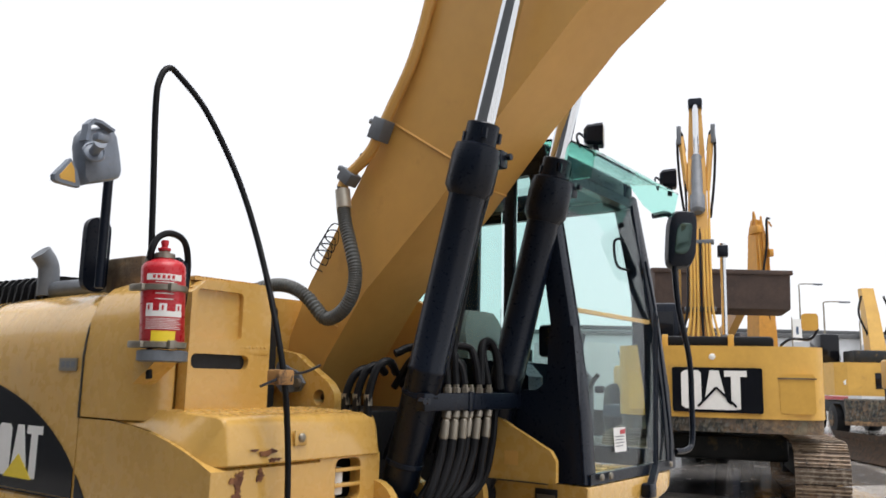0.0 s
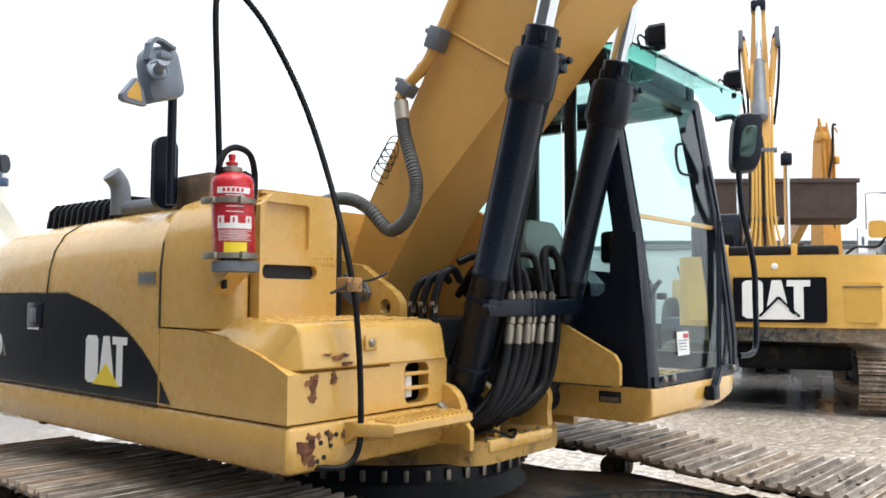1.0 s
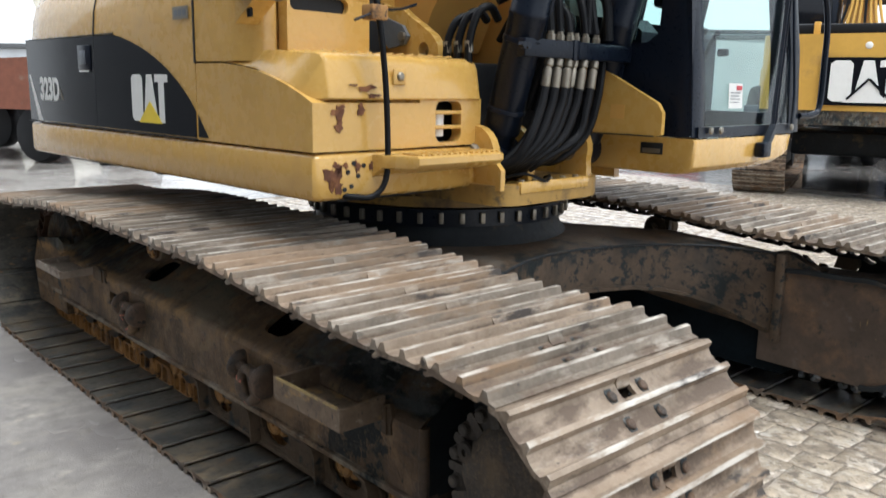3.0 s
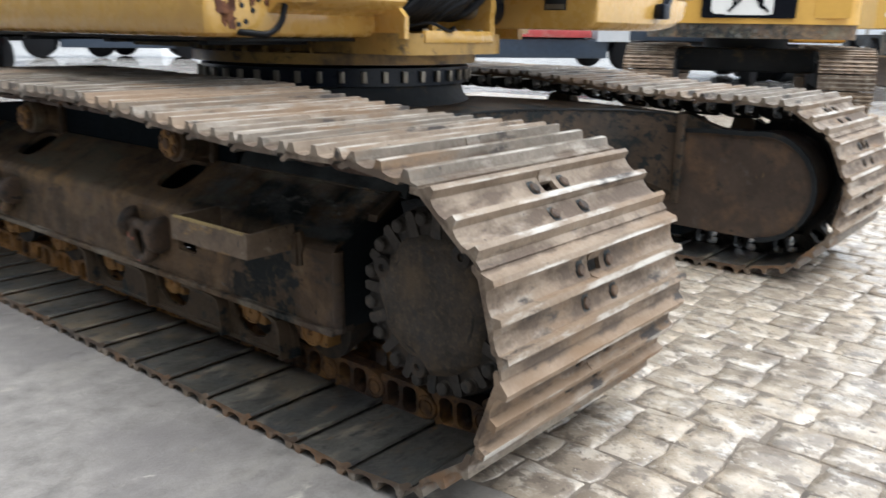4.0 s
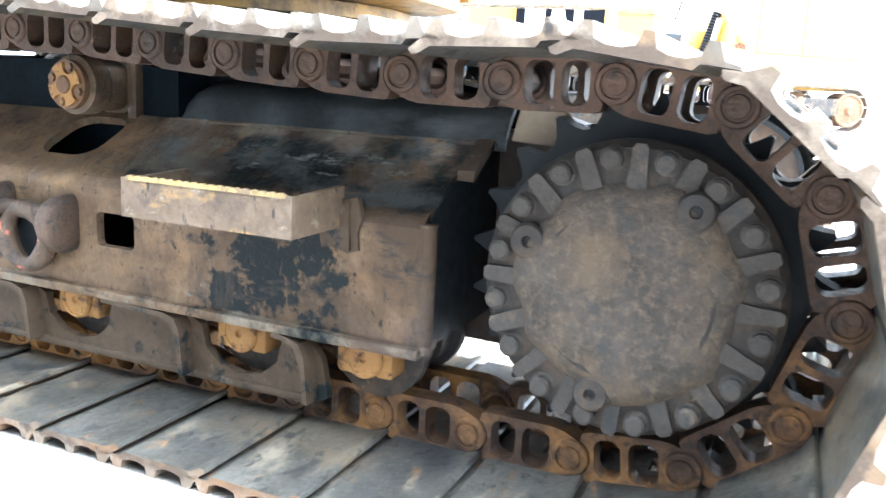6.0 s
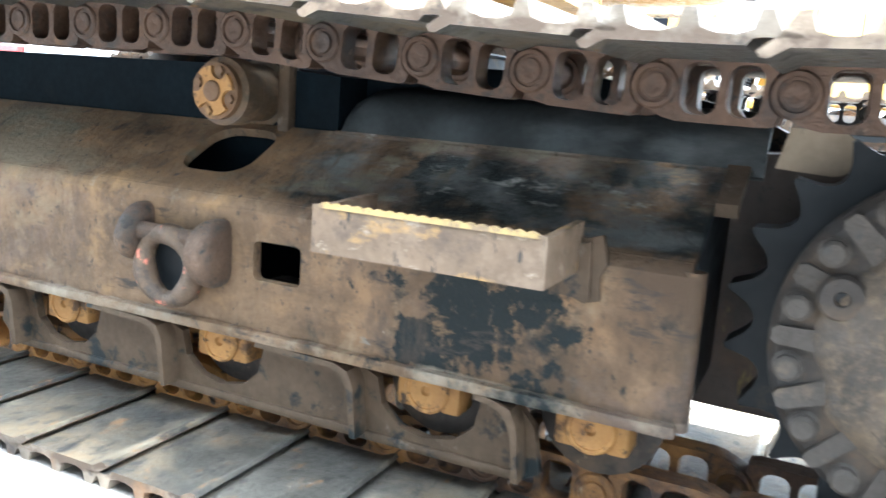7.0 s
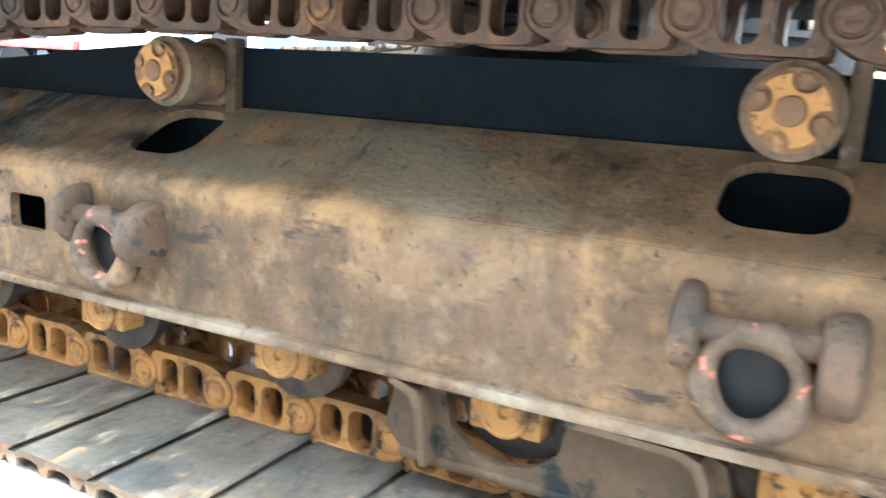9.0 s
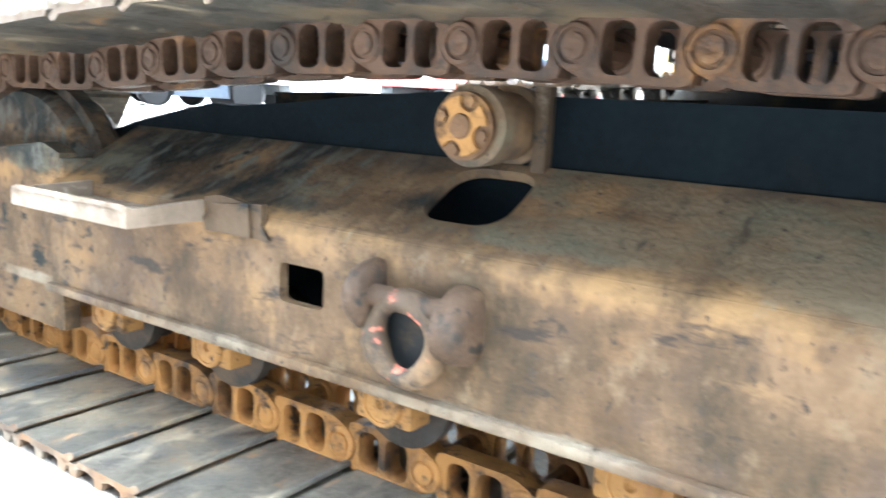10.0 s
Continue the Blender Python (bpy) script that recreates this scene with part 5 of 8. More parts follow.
# steel pipe and its clamps along the boom's upper edge
bm = BM()
sweep(bm, [(-0.335, -0.322, 2.485), (-0.33, -0.33, 2.51), (-0.325, -0.355, 2.545), (-0.315, -0.42, 2.60), (-0.31, -0.475, 2.655), (-0.305, -0.52, 2.74), (-0.295, -0.565, 2.83), (-0.285, -0.70, 3.10), (-0.28, -0.90, 3.72), (-0.28, -1.25, 4.2)], 0.026, 10)
pipe = part("steel_pipe", bm, BOOM_PAINT, boom, "ochre hydraulic pipe")
for p, d in (((-0.305, -0.515, 2.735), 1.1), ((-0.325, -0.352, 2.535), 1.0)):
    bm = BM()
    box(bm, -0.036, 0.036, -0.040, 0.036, -0.05 if d > 1.05 else -0.03, 0.05 if d > 1.05 else 0.03, 0.006, m=Matrix.Translation(p) @ Matrix.Rotation(0.42 if d > 1.05 else 0.7, 4, "X"))
    for dz in (-0.02, 0.022):
        rod(bm, (p[0], p[1] + 0.02, p[2] + dz + 0.01), (p[0], p[1] + 0.062, p[2] + dz + 0.03), 0.014, seg=10, chamfer=0.004)
    part("pipe_clamp", bm, GREY, boom, "grey bolted pipe clamp")
bm = BM()
plate(bm, [(-0.34, 2.57), (-0.365, 2.655), (-0.405, 2.665), (-0.44, 2.655), (-0.40, 2.60)], -0.27, -0.255, holes=[[(-0.385, 2.62), (-0.375, 2.645), (-0.40, 2.645)]])
up("lamp_bracket", bm, BLACK, "small black triangular bracket on the boom", 0)
bm = BM()
path = [(-0.337, -0.338, 2.39), (-0.345, -0.36, 2.32), (-0.355, -0.40, 2.23), (-0.365, -0.445, 2.12), (-0.365, -0.450, 2.05), (-0.365, -0.43, 1.98), (-0.365, -0.37, 1.915), (-0.365, -0.28, 1.895), (-0.385, -0.19, 1.985), (-0.415, -0.11, 2.035), (-0.445, -0.02, 2.045), (-0.50, 0.07, 2.01), (-0.56, 0.16, 1.93)]
sweep(bm, path, 0.0285, 12, 14, 0.13)
up("hose", bm, HOSE, "grey ribbed hose looping from boom to hood", 30)
bm = BM()
sweep(bm, [(-0.335, -0.318, 2.50), (-0.335, -0.322, 2.485), (-0.335, -0.33, 2.465)], 0.022, 10)
up("hose_elbow", bm, GREY, "grey pipe elbow above the hose")
bm = BM()
lathe(bm, [(0.028, 0), (0.034, 0.003), (0.034, 0.088), (0.03, 0.092)], (-0.335, -0.326, 2.478), (-0.337, -0.342, 2.386), 18)
up("hose_sleeve", bm, SLEEVE, "cream metal hose sleeve")
bm = BM()
coil = []
for k in range(5):
    z = 2.12 + 0.03 * k
    coil += [(-0.26, -0.15 - 0.02 * k, z), (-0.275, -0.085 - 0.022 * k, z + 0.04), (-0.27, -0.11 - 0.025 * k, z + 0.10), (-0.26, -0.18 - 0.02 * k, z + 0.09)]
sweep(bm, coil, 0.003, 5)
up("wire_coil", bm, BLACK, "loose coil of black wire at the boom's back")
# boom foot brackets of the deck
for x in (-0.40, 0.20):
    bm = BM()
    lug = [(0.30, 1.0), (0.28, 1.5)] + [(0.03 + 0.17 * math.cos(a), 1.62 + 0.15 * math.sin(a)) for a in np.linspace(0.3, 2.1, 8)] + [(-0.15, 1.735), (-0.22, 1.69), (-0.285, 1.655), (-0.35, 1.615), (-0.385, 1.575), (-0.395, 1.53), (-0.385, 1.47), (-0.37, 1.40), (-0.40, 1.22), (-0.44, 1.10), (-0.46, 1.0)]
    if x > 0:
        lug = [(0.30, 1.0), (0.28, 1.75), (0.14, 2.03), (-0.26, 2.06), (-0.39, 2.00), (-0.415, 1.85), (-0.40, 1.53), (-0.385, 1.40), (-0.42, 1.10), (-0.46, 1.0)]
    plate(bm, lug, x, x + 0.045, holes=[circle(-0.30, 1.55, 0.034, 16)])
    fr = up("boom_bracket", bm, PAINT if x < 0 else BOOM_PAINT, "yellow boom foot bracket plate")
    bm = BM()
    rod(bm, (x - 0.035, 0.03, 1.62), (x + 0.06, 0.03, 1.62), 0.075, chamfer=0.01, seg=20)
    part("pin_cap", bm, PAINT, fr)
bm = BM()
plate(bm, [(-0.02, 1.62), (-0.10, 1.56), (-0.20, 1.575), (-0.225, 1.61), (-0.19, 1.655), (-0.06, 1.70)], -0.425, -0.408, bevel=0.003)
gp = up("grease_plate", bm, GREY, "grey bolted grease line plate")
bm = BM()
rod(bm, (-0.44, -0.195, 1.61), (-0.42, -0.195, 1.61), 0.02, seg=8)
part("plate_bolt", bm, ZINC, gp)


# boom cylinders
def cylinder(x, right):
    def L(z):
        return (x, -0.735 - (z - 1.22) * 0.262 if right else -0.735 - (z - 1.22) * 0.264, z)
    bm = BM()
    lathe(bm, [(0.070, 0), (0.074, 0.01), (0.074, 0.46), (0.077, 0.465), (0.077, 0.48), (0.074, 0.485), (0.074, 1.18), (0.078, 1.20)], L(1.22), L(2.6), 28)
    cyl_ = up("boom_cylinder", bm, BLACK, "black boom cylinder with a chromed rod")
    bm = BM()
    lathe(bm, [(0.078, 0), (0.098, 0.03), (0.098, 0.16), (0.090, 0.20), (0.068, 0.21), (0.066, 0.29), (0.060, 0.295)], L(2.36), L(2.7), 28)
    part("cylinder_head", bm, BLACK, cyl_, "black cylinder head block", smooth=35)
    bm = BM()
    rod(bm, L(2.6), L(4.05), 0.043, seg=28)
    part("chrome_rod", bm, CHROME, cyl_, "bright chromed piston rod")
    p = Vector(L(2.58))
    bm = BM()
    box(bm, p.x + 0.06, p.x + 0.115, p.y - 0.06, p.y + 0.0, p.z - 0.10, p.z - 0.03, 0.006)
    port = part("port_block", bm, BLACK, cyl_)
    bm = BM()
    rod(bm, (p.x + 0.10, p.y - 0.065, p.z - 0.055), (p.x + 0.10, p.y - 0.085, p.z - 0.055), 0.014, seg=6)
    part("plug", bm, BLACK, port)
    for dx in (0.05, -0.05):
        for dy in (0.04, -0.05):
            bm = BM()
            hexnut(bm, p + Vector((dx, dy, -0.01)), p + Vector((dx, dy - 0.007, 0.03)), 0.013)
            part("head_bolt", bm, BLACK, cyl_)
    bm = BM()
    sweep(bm, [Vector(L(2.50)) + Vector((0.09, -0.03, 0)), Vector(L(2.42)) + Vector((0.108, -0.02, 0)), Vector(L(2.2)) + Vector((0.105, -0.01, 0)), Vector(L(1.9)) + Vector((0.102, -0.01, 0)), Vector(L(1.62)) + Vector((0.10, -0.02, 0))], 0.015, 8)
    part("cylinder_line", bm, BLACK, cyl_)
    bm = BM()
    rod(bm, (x - 0.09, -0.70, 1.13), (x + 0.09, -0.70, 1.13), 0.075, seg=24, chamfer=0.01)
    rod(bm, (x, -0.70, 1.13), L(1.26), 0.06, 0.068, seg=20)
    part("cylinder_eye", bm, BLACK, cyl_)
    for zz in (1.57, 1.30):
        bm = BM()
        q = Vector(L(zz))
        lathe(bm, [(0.0745, 0), (0.078, 0.002), (0.078, 0.018), (0.0745, 0.02)], q, L(zz + 0.1), 28)
        part("band", bm, BLACK, cyl_)
    return cyl_


cylinder(-0.37, False)
cylinder(0.25, True)
for x in (-0.48, -0.26, 0.14, 0.36):
    bm = BM()
    plate(bm, [(-0.48, 1.0), (-0.52, 1.10), (-0.585, 1.19)] + [(-0.70 + 0.115 * math.cos(a), 1.135 + 0.115 * math.sin(a)) for a in np.linspace(0.75, 3.5, 10)] + [(-0.815, 1.0)], x - 0.019, x + 0.019, bevel=0.006)
    up("cylinder_bracket", bm, PAINT, "yellow pivot plate of the boom cylinder")

# hose bracket between the cylinders, with its fittings and hoses
bm = BM()
box(bm, -0.44, 0.31, -0.905, -0.86, 1.515, 1.585, 0.006)
box(bm, -0.14, -0.10, -0.91, -0.86, 1.51, 1.59, 0.004)
hb = up("hose_bracket", bm, BLACK, "black steel bracket holding hydraulic hoses")
for x in (-0.47, -0.445, 0.30, 0.325):
    bm = BM()
    hexnut(bm, (x, -0.905, 1.555), (x, -0.93, 1.555), 0.014)
    part("bracket_bolt", bm, BLACK, hb)
random.seed(7)
for k, x in enumerate((-0.26, -0.20, -0.135, -0.09, -0.03, 0.045)):
    small = k in (3,)
    w = 0.72 if small else 1.0
    lean = random.uniform(0.028, 0.046)
    drop = random.uniform(-0.012, 0.012)
    bm = BM()
    lathe(bm, [(0.012 * w, 0), (0.019 * w, 0.004), (0.019 * w, 0.03), (0.013 * w, 0.036), (0.0185 * w, 0.044), (0.020 * w, 0.115 + drop), (0.015 * w, 0.125 + drop)], (x, -0.882, 1.515), (x - lean, -0.887, 1.39), 12)
    up("hose_fitting", bm, ZINC, "pale crimped hydraulic hose fitting")
    bm = BM()
    lathe(bm, [(0.018 * w, 0), (0.018 * w, 0.02), (0.013 * w, 0.022), (0.013 * w, 0.034)], (x, -0.882, 1.586), (x, -0.882, 2), 6)
    up("hose_nut", bm, ZINC, "pale hexagonal hose nut", 0)
    bm = BM()
    jx = -0.36 + 0.035 * k
    wob = random.uniform(-0.015, 0.015)
    sweep(bm, [(x - lean * 0.9, -0.886, 1.40), (x - lean - 0.022, -0.888, 1.32), (x - lean - 0.085 + wob, -0.885, 1.20), (jx - 0.06 + wob, -0.84, 1.11), (jx - 0.10, -0.74, 1.075 - 0.006 * k), (jx - 0.16, -0.60, 1.10)], 0.0195 * (0.8 if small else 1), 10)
    up("hydraulic_hose", bm, RUBBER, "black rubber hydraulic hose")
tops = [
    [(-0.26, -0.88, 1.62), (-0.27, -0.87, 1.72), (-0.30, -0.84, 1.79), (-0.33, -0.80, 1.80)],
    [(-0.20, -0.88, 1.62), (-0.20, -0.87, 1.72), (-0.185, -0.86, 1.80), (-0.18, -0.90, 2.0), (-0.215, -0.98, 2.25)],
    [(-0.135, -0.88, 1.62), (-0.13, -0.85, 1.70), (-0.16, -0.78, 1.755), (-0.26, -0.70, 1.77), (-0.33, -0.66, 1.74)],
    [(-0.03, -0.88, 1.62), (-0.03, -0.86, 1.72), (-0.03, -0.83, 1.775), (-0.10, -0.78, 1.785), (-0.22, -0.72, 1.78)],
    [(-0.01, -0.88, 1.62), (0.0, -0.87, 1.74), (0.03, -0.86, 1.80), (0.09, -0.86, 1.805), (0.125, -0.87, 1.74), (0.13, -0.88, 1.60)],
    [(0.045, -0.88, 1.62), (0.045, -0.86, 1.70), (0.06, -0.84, 1.775), (0.10, -0.84, 1.79), (0.15, -0.86, 1.75), (0.155, -0.875, 1.60)],
]
for k in range(7):
    a = -0.24 + 0.06 * k
    tops.append([(a, -0.55, 1.30), (a + 0.02, -0.62, 1.50 + 0.02 * (k % 3)), (a + 0.05, -0.66, 1.66 + 0.03 * (k % 2)), (a + 0.10, -0.60, 1.72 + 0.02 * (k % 3)), (a + 0.13, -0.48, 1.60)])
for t in tops:
    bm = BM()
    sweep(bm, t, 0.017, 10)
    up("hydraulic_hose", bm, RUBBER, "black rubber hydraulic hose")
for k in range(3):
    y = -0.56 - 0.06 * k
    bm = BM()
    sweep(bm, [(-0.50, y, 1.42), (-0.515, y, 1.55), (-0.49, y - 0.02, 1.645 + 0.015 * k), (-0.44, y - 0.04, 1.675 + 0.015 * k), (-0.38, y - 0.03, 1.66)], 0.0165, 10)
    up("hydraulic_hose", bm, RUBBER, "black rubber hydraulic hose")
    bm = BM()
    rod(bm, (-0.512, y, 1.53), (-0.515, y, 1.575), 0.0175, seg=8)
    up("hose_fitting", bm, ZINC, "pale crimped hydraulic hose fitting")
for k in range(6):
    a = -0.22 + 0.075 * k
    bm = BM()
    sweep(bm, [(a, -0.845, 1.52), (a - 0.03, -0.85, 1.36), (a - 0.10 + 0.02 * (k % 2), -0.83, 1.20), (a - 0.20, -0.76, 1.09), (a - 0.26, -0.62, 1.10)], 0.018, 8)
    up("hydraulic_hose", bm, RUBBER, "black rubber hydraulic hose")
for k in range(3):
    bm = BM()
    sweep(bm, [(-0.50, -0.56 - 0.06 * k, 1.44), (-0.52, -0.58 - 0.05 * k, 1.34), (-0.50, -0.60 - 0.04 * k, 1.22), (-0.46, -0.58, 1.10)], 0.017, 10)
    up("hydraulic_hose", bm, RUBBER, "black rubber hydraulic hose")
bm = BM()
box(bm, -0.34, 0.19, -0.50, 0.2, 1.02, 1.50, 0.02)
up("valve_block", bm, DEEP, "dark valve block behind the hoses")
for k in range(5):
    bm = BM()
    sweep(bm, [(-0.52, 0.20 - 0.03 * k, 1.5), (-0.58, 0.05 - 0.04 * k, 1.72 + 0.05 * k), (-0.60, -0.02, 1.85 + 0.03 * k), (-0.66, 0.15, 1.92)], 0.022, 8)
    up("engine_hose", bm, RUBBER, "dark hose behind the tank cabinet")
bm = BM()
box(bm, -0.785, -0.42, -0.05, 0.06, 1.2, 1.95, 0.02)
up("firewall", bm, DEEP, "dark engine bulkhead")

# clutter on the deck between the brackets: grease line, bolts and a lip
bm = BM()
sweep(bm, [(-0.44, -0.78, 1.035), (-0.36, -0.86, 1.06), (-0.28, -0.90, 1.03), (-0.20, -0.86, 1.045), (-0.16, -0.80, 1.03)], 0.006, 6)
up("grease_line", bm, RUBBER, "thin black grease line on the deck")
bm = BM()
box(bm, -0.42, 0.03, -0.894, -0.872, 0.985, 1.032, 0.006)
lip = up("deck_lip", bm, PAINT, "yellow front lip of the turntable deck")
for x in (-0.38, -0.29, -0.20, -0.11, -0.02):
    bm = BM()
    hexnut(bm, (x, -0.858, 1.02), (x, -0.858, 1.038), 0.013)
    part("lip_bolt", bm, ZINC, lip)
bm = BM()
rod(bm, (0.10, -0.70, 1.13), (0.40, -0.70, 1.13), 0.05, seg=20, chamfer=0.008)
up("cylinder_pin", bm, ZINC, "greasy steel pivot pin")
bm = BM()
rod(bm, (-0.52, -0.70, 1.13), (-0.22, -0.70, 1.13), 0.05, seg=20, chamfer=0.008)
up("cylinder_pin", bm, ZINC, "greasy steel pivot pin")

# ---- the excavator: cab ----
CX0, CX1 = 0.285, 1.285


def front_y(z):
    """The windscreen leans back towards the roof."""
    return -1.215 + max(0.0, z - 1.25) ** 1.5 * 0.115


bm = BM()
rows = []
for x, low, back in ((CX0, 1.056, 0.006), (CX0 + 0.006, 1.048, 0.001), (CX0 + 0.014, 1.045, 0.0), (1.00, 1.045, 0.0), (1.10, 1.052, 0.001), (1.18, 1.067, 0.004), (1.24, 1.090, 0.010), (1.28, 1.118, 0.020), (1.302, 1.155, 0.036), (1.306, 1.175, 0.050)):
    rows.append([(x, y + back, z) for y, z in ((-1.150, low), (-1.185, low + 0.004), (-1.215, low + 0.014), (-1.234, low + 0.034 * min(1.0, (1.19 - low) / 0.14)), (-1.240, 1.186), (-1.234, 1.196), (-1.20, 1.20), (-0.28, 1.20), (-0.28, low))])
loft(bm, rows)
base = up("cab_base", bm, PAINT, "yellow cab floor pan with a rounded lower corner", 38)
bm = BM()
box(bm, CX0 - 0.003, CX0 + 0.003, -1.09, -0.98, 1.125, 1.175, 0.002)
vent_ = part("drain_slot", bm, DEEP, base, "dark slot with a small plate")
bm = BM()
box(bm, CX0 - 0.006, CX0 - 0.003, -1.08, -0.99, 1.13, 1.15)
part("plate", bm, ZINC, vent_)
bm = BM()
plate(bm, [(-1.135, 1.215), (-1.135, 1.305), (-1.11, 1.345), (-0.82, 1.49), (-0.74, 1.495), (-0.74, 1.205), (-1.10, 1.205)], CX0 - 0.10, CX0 - 0.075, bevel=0.006)
tri = up("side_plate", bm, PAINT, "yellow triangular guard plate beside the cab")
bm = BM()
box(bm, CX0 - 0.102, CX0 - 0.0995, -0.95, -0.88, 1.275, 1.335)
part("faded_label", bm, BOOM_PAINT, tri, smooth=0)
# dark strip painted as the shade of the gap below the plate
bm = BM()
plate(bm, [(-0.78, 1.205), (-0.78, 1.21), (-1.10, 1.21), (-1.10, 1.205)], CX0 - 0.106, CX0 - 0.07)
part("lower_gap", bm, DEEP, tri, smooth=0)
# black side panel and pillars
bm = BM()
plate(bm, [(front_y(1.21), 1.205), (-0.30, 1.205), (-0.30, 1.60), (-0.98, 1.60), (-1.035, 1.64), (-1.045, 1.85), (-1.06, 1.875), (front_y(1.88) - 0.01, 1.885), (front_y(1.5), 1.5)], CX0, CX0 + 0.05, bevel=0.008)
panel = up("cab_side_panel", bm, BLACK, "black painted lower cab side panel")
bm = BM()
row = [(-0.02, 0.0), (-0.01, -0.035), (0.03, -0.045), (0.085, -0.035), (0.09, 0.02), (0.06, 0.07), (-0.01, 0.075)]
loft(bm, [[(CX0 + 0.015 + u * w, front_y(z) + 0.035 + v * w, z) for u, v in row] for z, w in ((1.205, 1.15), (1.5, 1.05), (1.9, 0.92), (2.3, 0.85), (2.5, 0.85), (2.68, 0.9))])
up("cab_pillar", bm, BLACK, "broad black front cab pillar", 50)
bm = BM()
loft(bm, [[(CX1 - 0.024 + u * w * 0.95, front_y(z) + 0.03 + v * w * 0.8, z) for u, v in row] for z, w in ((1.205, 1.25), (1.6, 1.2), (2.2, 1.15), (2.68, 1.2))])
up("cab_pillar", bm, BLACK, "slim black front cab pillar", 50)
for x in (CX0 + 0.02, CX1 - 0.02):
    bm = BM()
    box(bm, x - 0.02, x + 0.02, -0.855, -0.80, 1.58, 2.68 if x < 1 else 1.62, 0.01)
    up("cab_pillar", bm, BLACK, "black middle cab pillar")
    bm = BM()
    box(bm, x - 0.025, x + 0.025, -0.02, 0.10, 1.2, 2.68, 0.02)
    up("cab_pillar", bm, BLACK, "black rear cab pillar")
bm = BM()
for x0, x1, y0, y1 in ((CX0 - 0.005, CX0 + 0.11, -1.03, 0.13), (CX1 - 0.11, CX1 + 0.005, -1.03, 0.13), (CX0 + 0.11, CX1 - 0.11, -0.34, 0.13), (CX0 + 0.11, CX1 - 0.11, -1.03, -0.965)):
    box(bm, x0, x1, y0, y1, 2.65, 2.745, 0.02, 3)
up("cab_roof", bm, BLACK, "dark cab roof round a glass hatch")
bm = BM()
for x in (CX0 + 0.02, CX1 - 0.02):
    beam(bm, (x, -1.0, 2.63), (x, 0.08, 2.63), 0.05, 0.06, 0.01)
beam(bm, (CX0, front_y(2.63) + 0.02, 2.628), (CX1, front_y(2.63) + 0.02, 2.628), 0.06, 0.05, 0.01)
up("cab_top_frame", bm, BLACK, "black cab window frame")
bm = BM()
box(bm, CX0 + 0.03, CX1 - 0.03, 0.08, 0.12, 1.2, 2.06, 0.01)
up("cab_back_panel", bm, GREY, "grey lined cab rear panel below the window")
bm = BM()
box(bm, CX1 - 0.05, CX1, -1.19, 0.08, 1.205, 1.30, 0.01)
door = up("cab_door_panel", bm, BLACK, "black lower part of the cab door")


def pane(verts, name, mat=GLASS, t=0.006):
    b = BM()
    n = (Vector(verts[1]) - Vector(verts[0])).cross(Vector(verts[2]) - Vector(verts[0])).normalized() * t
    loft(b, [verts, [tuple(Vector(v) + n) for v in verts]])
    ob = up(name, b, mat, "clear cab window pane with faint green tint", 0)
    ob.visible_shadow = False
    return ob


zs = [1.235, 1.55, 1.9, 2.25, 2.62]
bm = BM()
loft(bm, [[(CX0 + 0.07, front_y(z) - 0.004, z), (CX1 - 0.06, front_y(z) - 0.004, z), (CX1 - 0.06, front_y(z) + 0.002, z), (CX0 + 0.07, front_y(z) + 0.002, z)] for z in zs])
screen = up("windscreen", bm, SCREEN, "dusty curved cab windscreen", 40)
screen.visible_shadow = False
pane([(CX0 + 0.02, -1.10, 1.60), (CX0 + 0.02, -0.86, 1.60), (CX0 + 0.02, -0.86, 2.61), (CX0 + 0.02, -1.06, 2.61)], "side_window")
pane([(CX0 + 0.02, -0.775, 1.60), (CX0 + 0.02, -0.02, 1.60), (CX0 + 0.02, -0.02, 2.61), (CX0 + 0.02, -0.775, 2.61)], "side_window")
pane([(CX1 - 0.02, -0.02, 1.30), (CX1 - 0.02, -1.17, 1.30), (CX1 - 0.02, -1.02, 2.61), (CX1 - 0.02, -0.02, 2.61)], "door_window")
pane([(CX1 - 0.06, 0.09, 2.065), (CX0 + 0.06, 0.09, 2.065), (CX0 + 0.06, 0.09, 2.61), (CX1 - 0.06, 0.09, 2.61)], "rear_window")
pane([(CX0 + 0.10, -0.97, 2.70), (CX1 - 0.10, -0.97, 2.70), (CX1 - 0.10, -0.33, 2.70), (CX0 + 0.10, -0.33, 2.70)], "roof_hatch")
# front frame of the door
bm = BM()
plate(bm, [(-1.195, 1.30), (-1.155, 1.30), (-1.12, 1.9), (-1.0, 2.62), (-1.045, 2.62), (-1.15, 1.9)], CX1 - 0.04, CX1 - 0.002, bevel=0.006)
up("door_frame", bm, BLACK, "black front frame of the cab door")
for z, mat, lab_ in ((1.965, LABEL_Y, "yellow edged screen rail"),):
    bm = BM()
    beam(bm, (CX0 + 0.06, front_y(z) + 0.02, z), (CX1 - 0.05, front_y(z) + 0.02, z), 0.018, 0.02, 0.004)
    up("screen_rail", bm, BOOM_PAINT, lab_)
bm = BM()
for z in (1.225,):
    beam(bm, (CX0 + 0.03, front_y(z) - 0.006, z), (CX1 - 0.03, front_y(z) - 0.006, z), 0.03, 0.045, 0.008)
sill = up("screen_sill", bm, BLACK, "black sill below the windscreen with bolts")
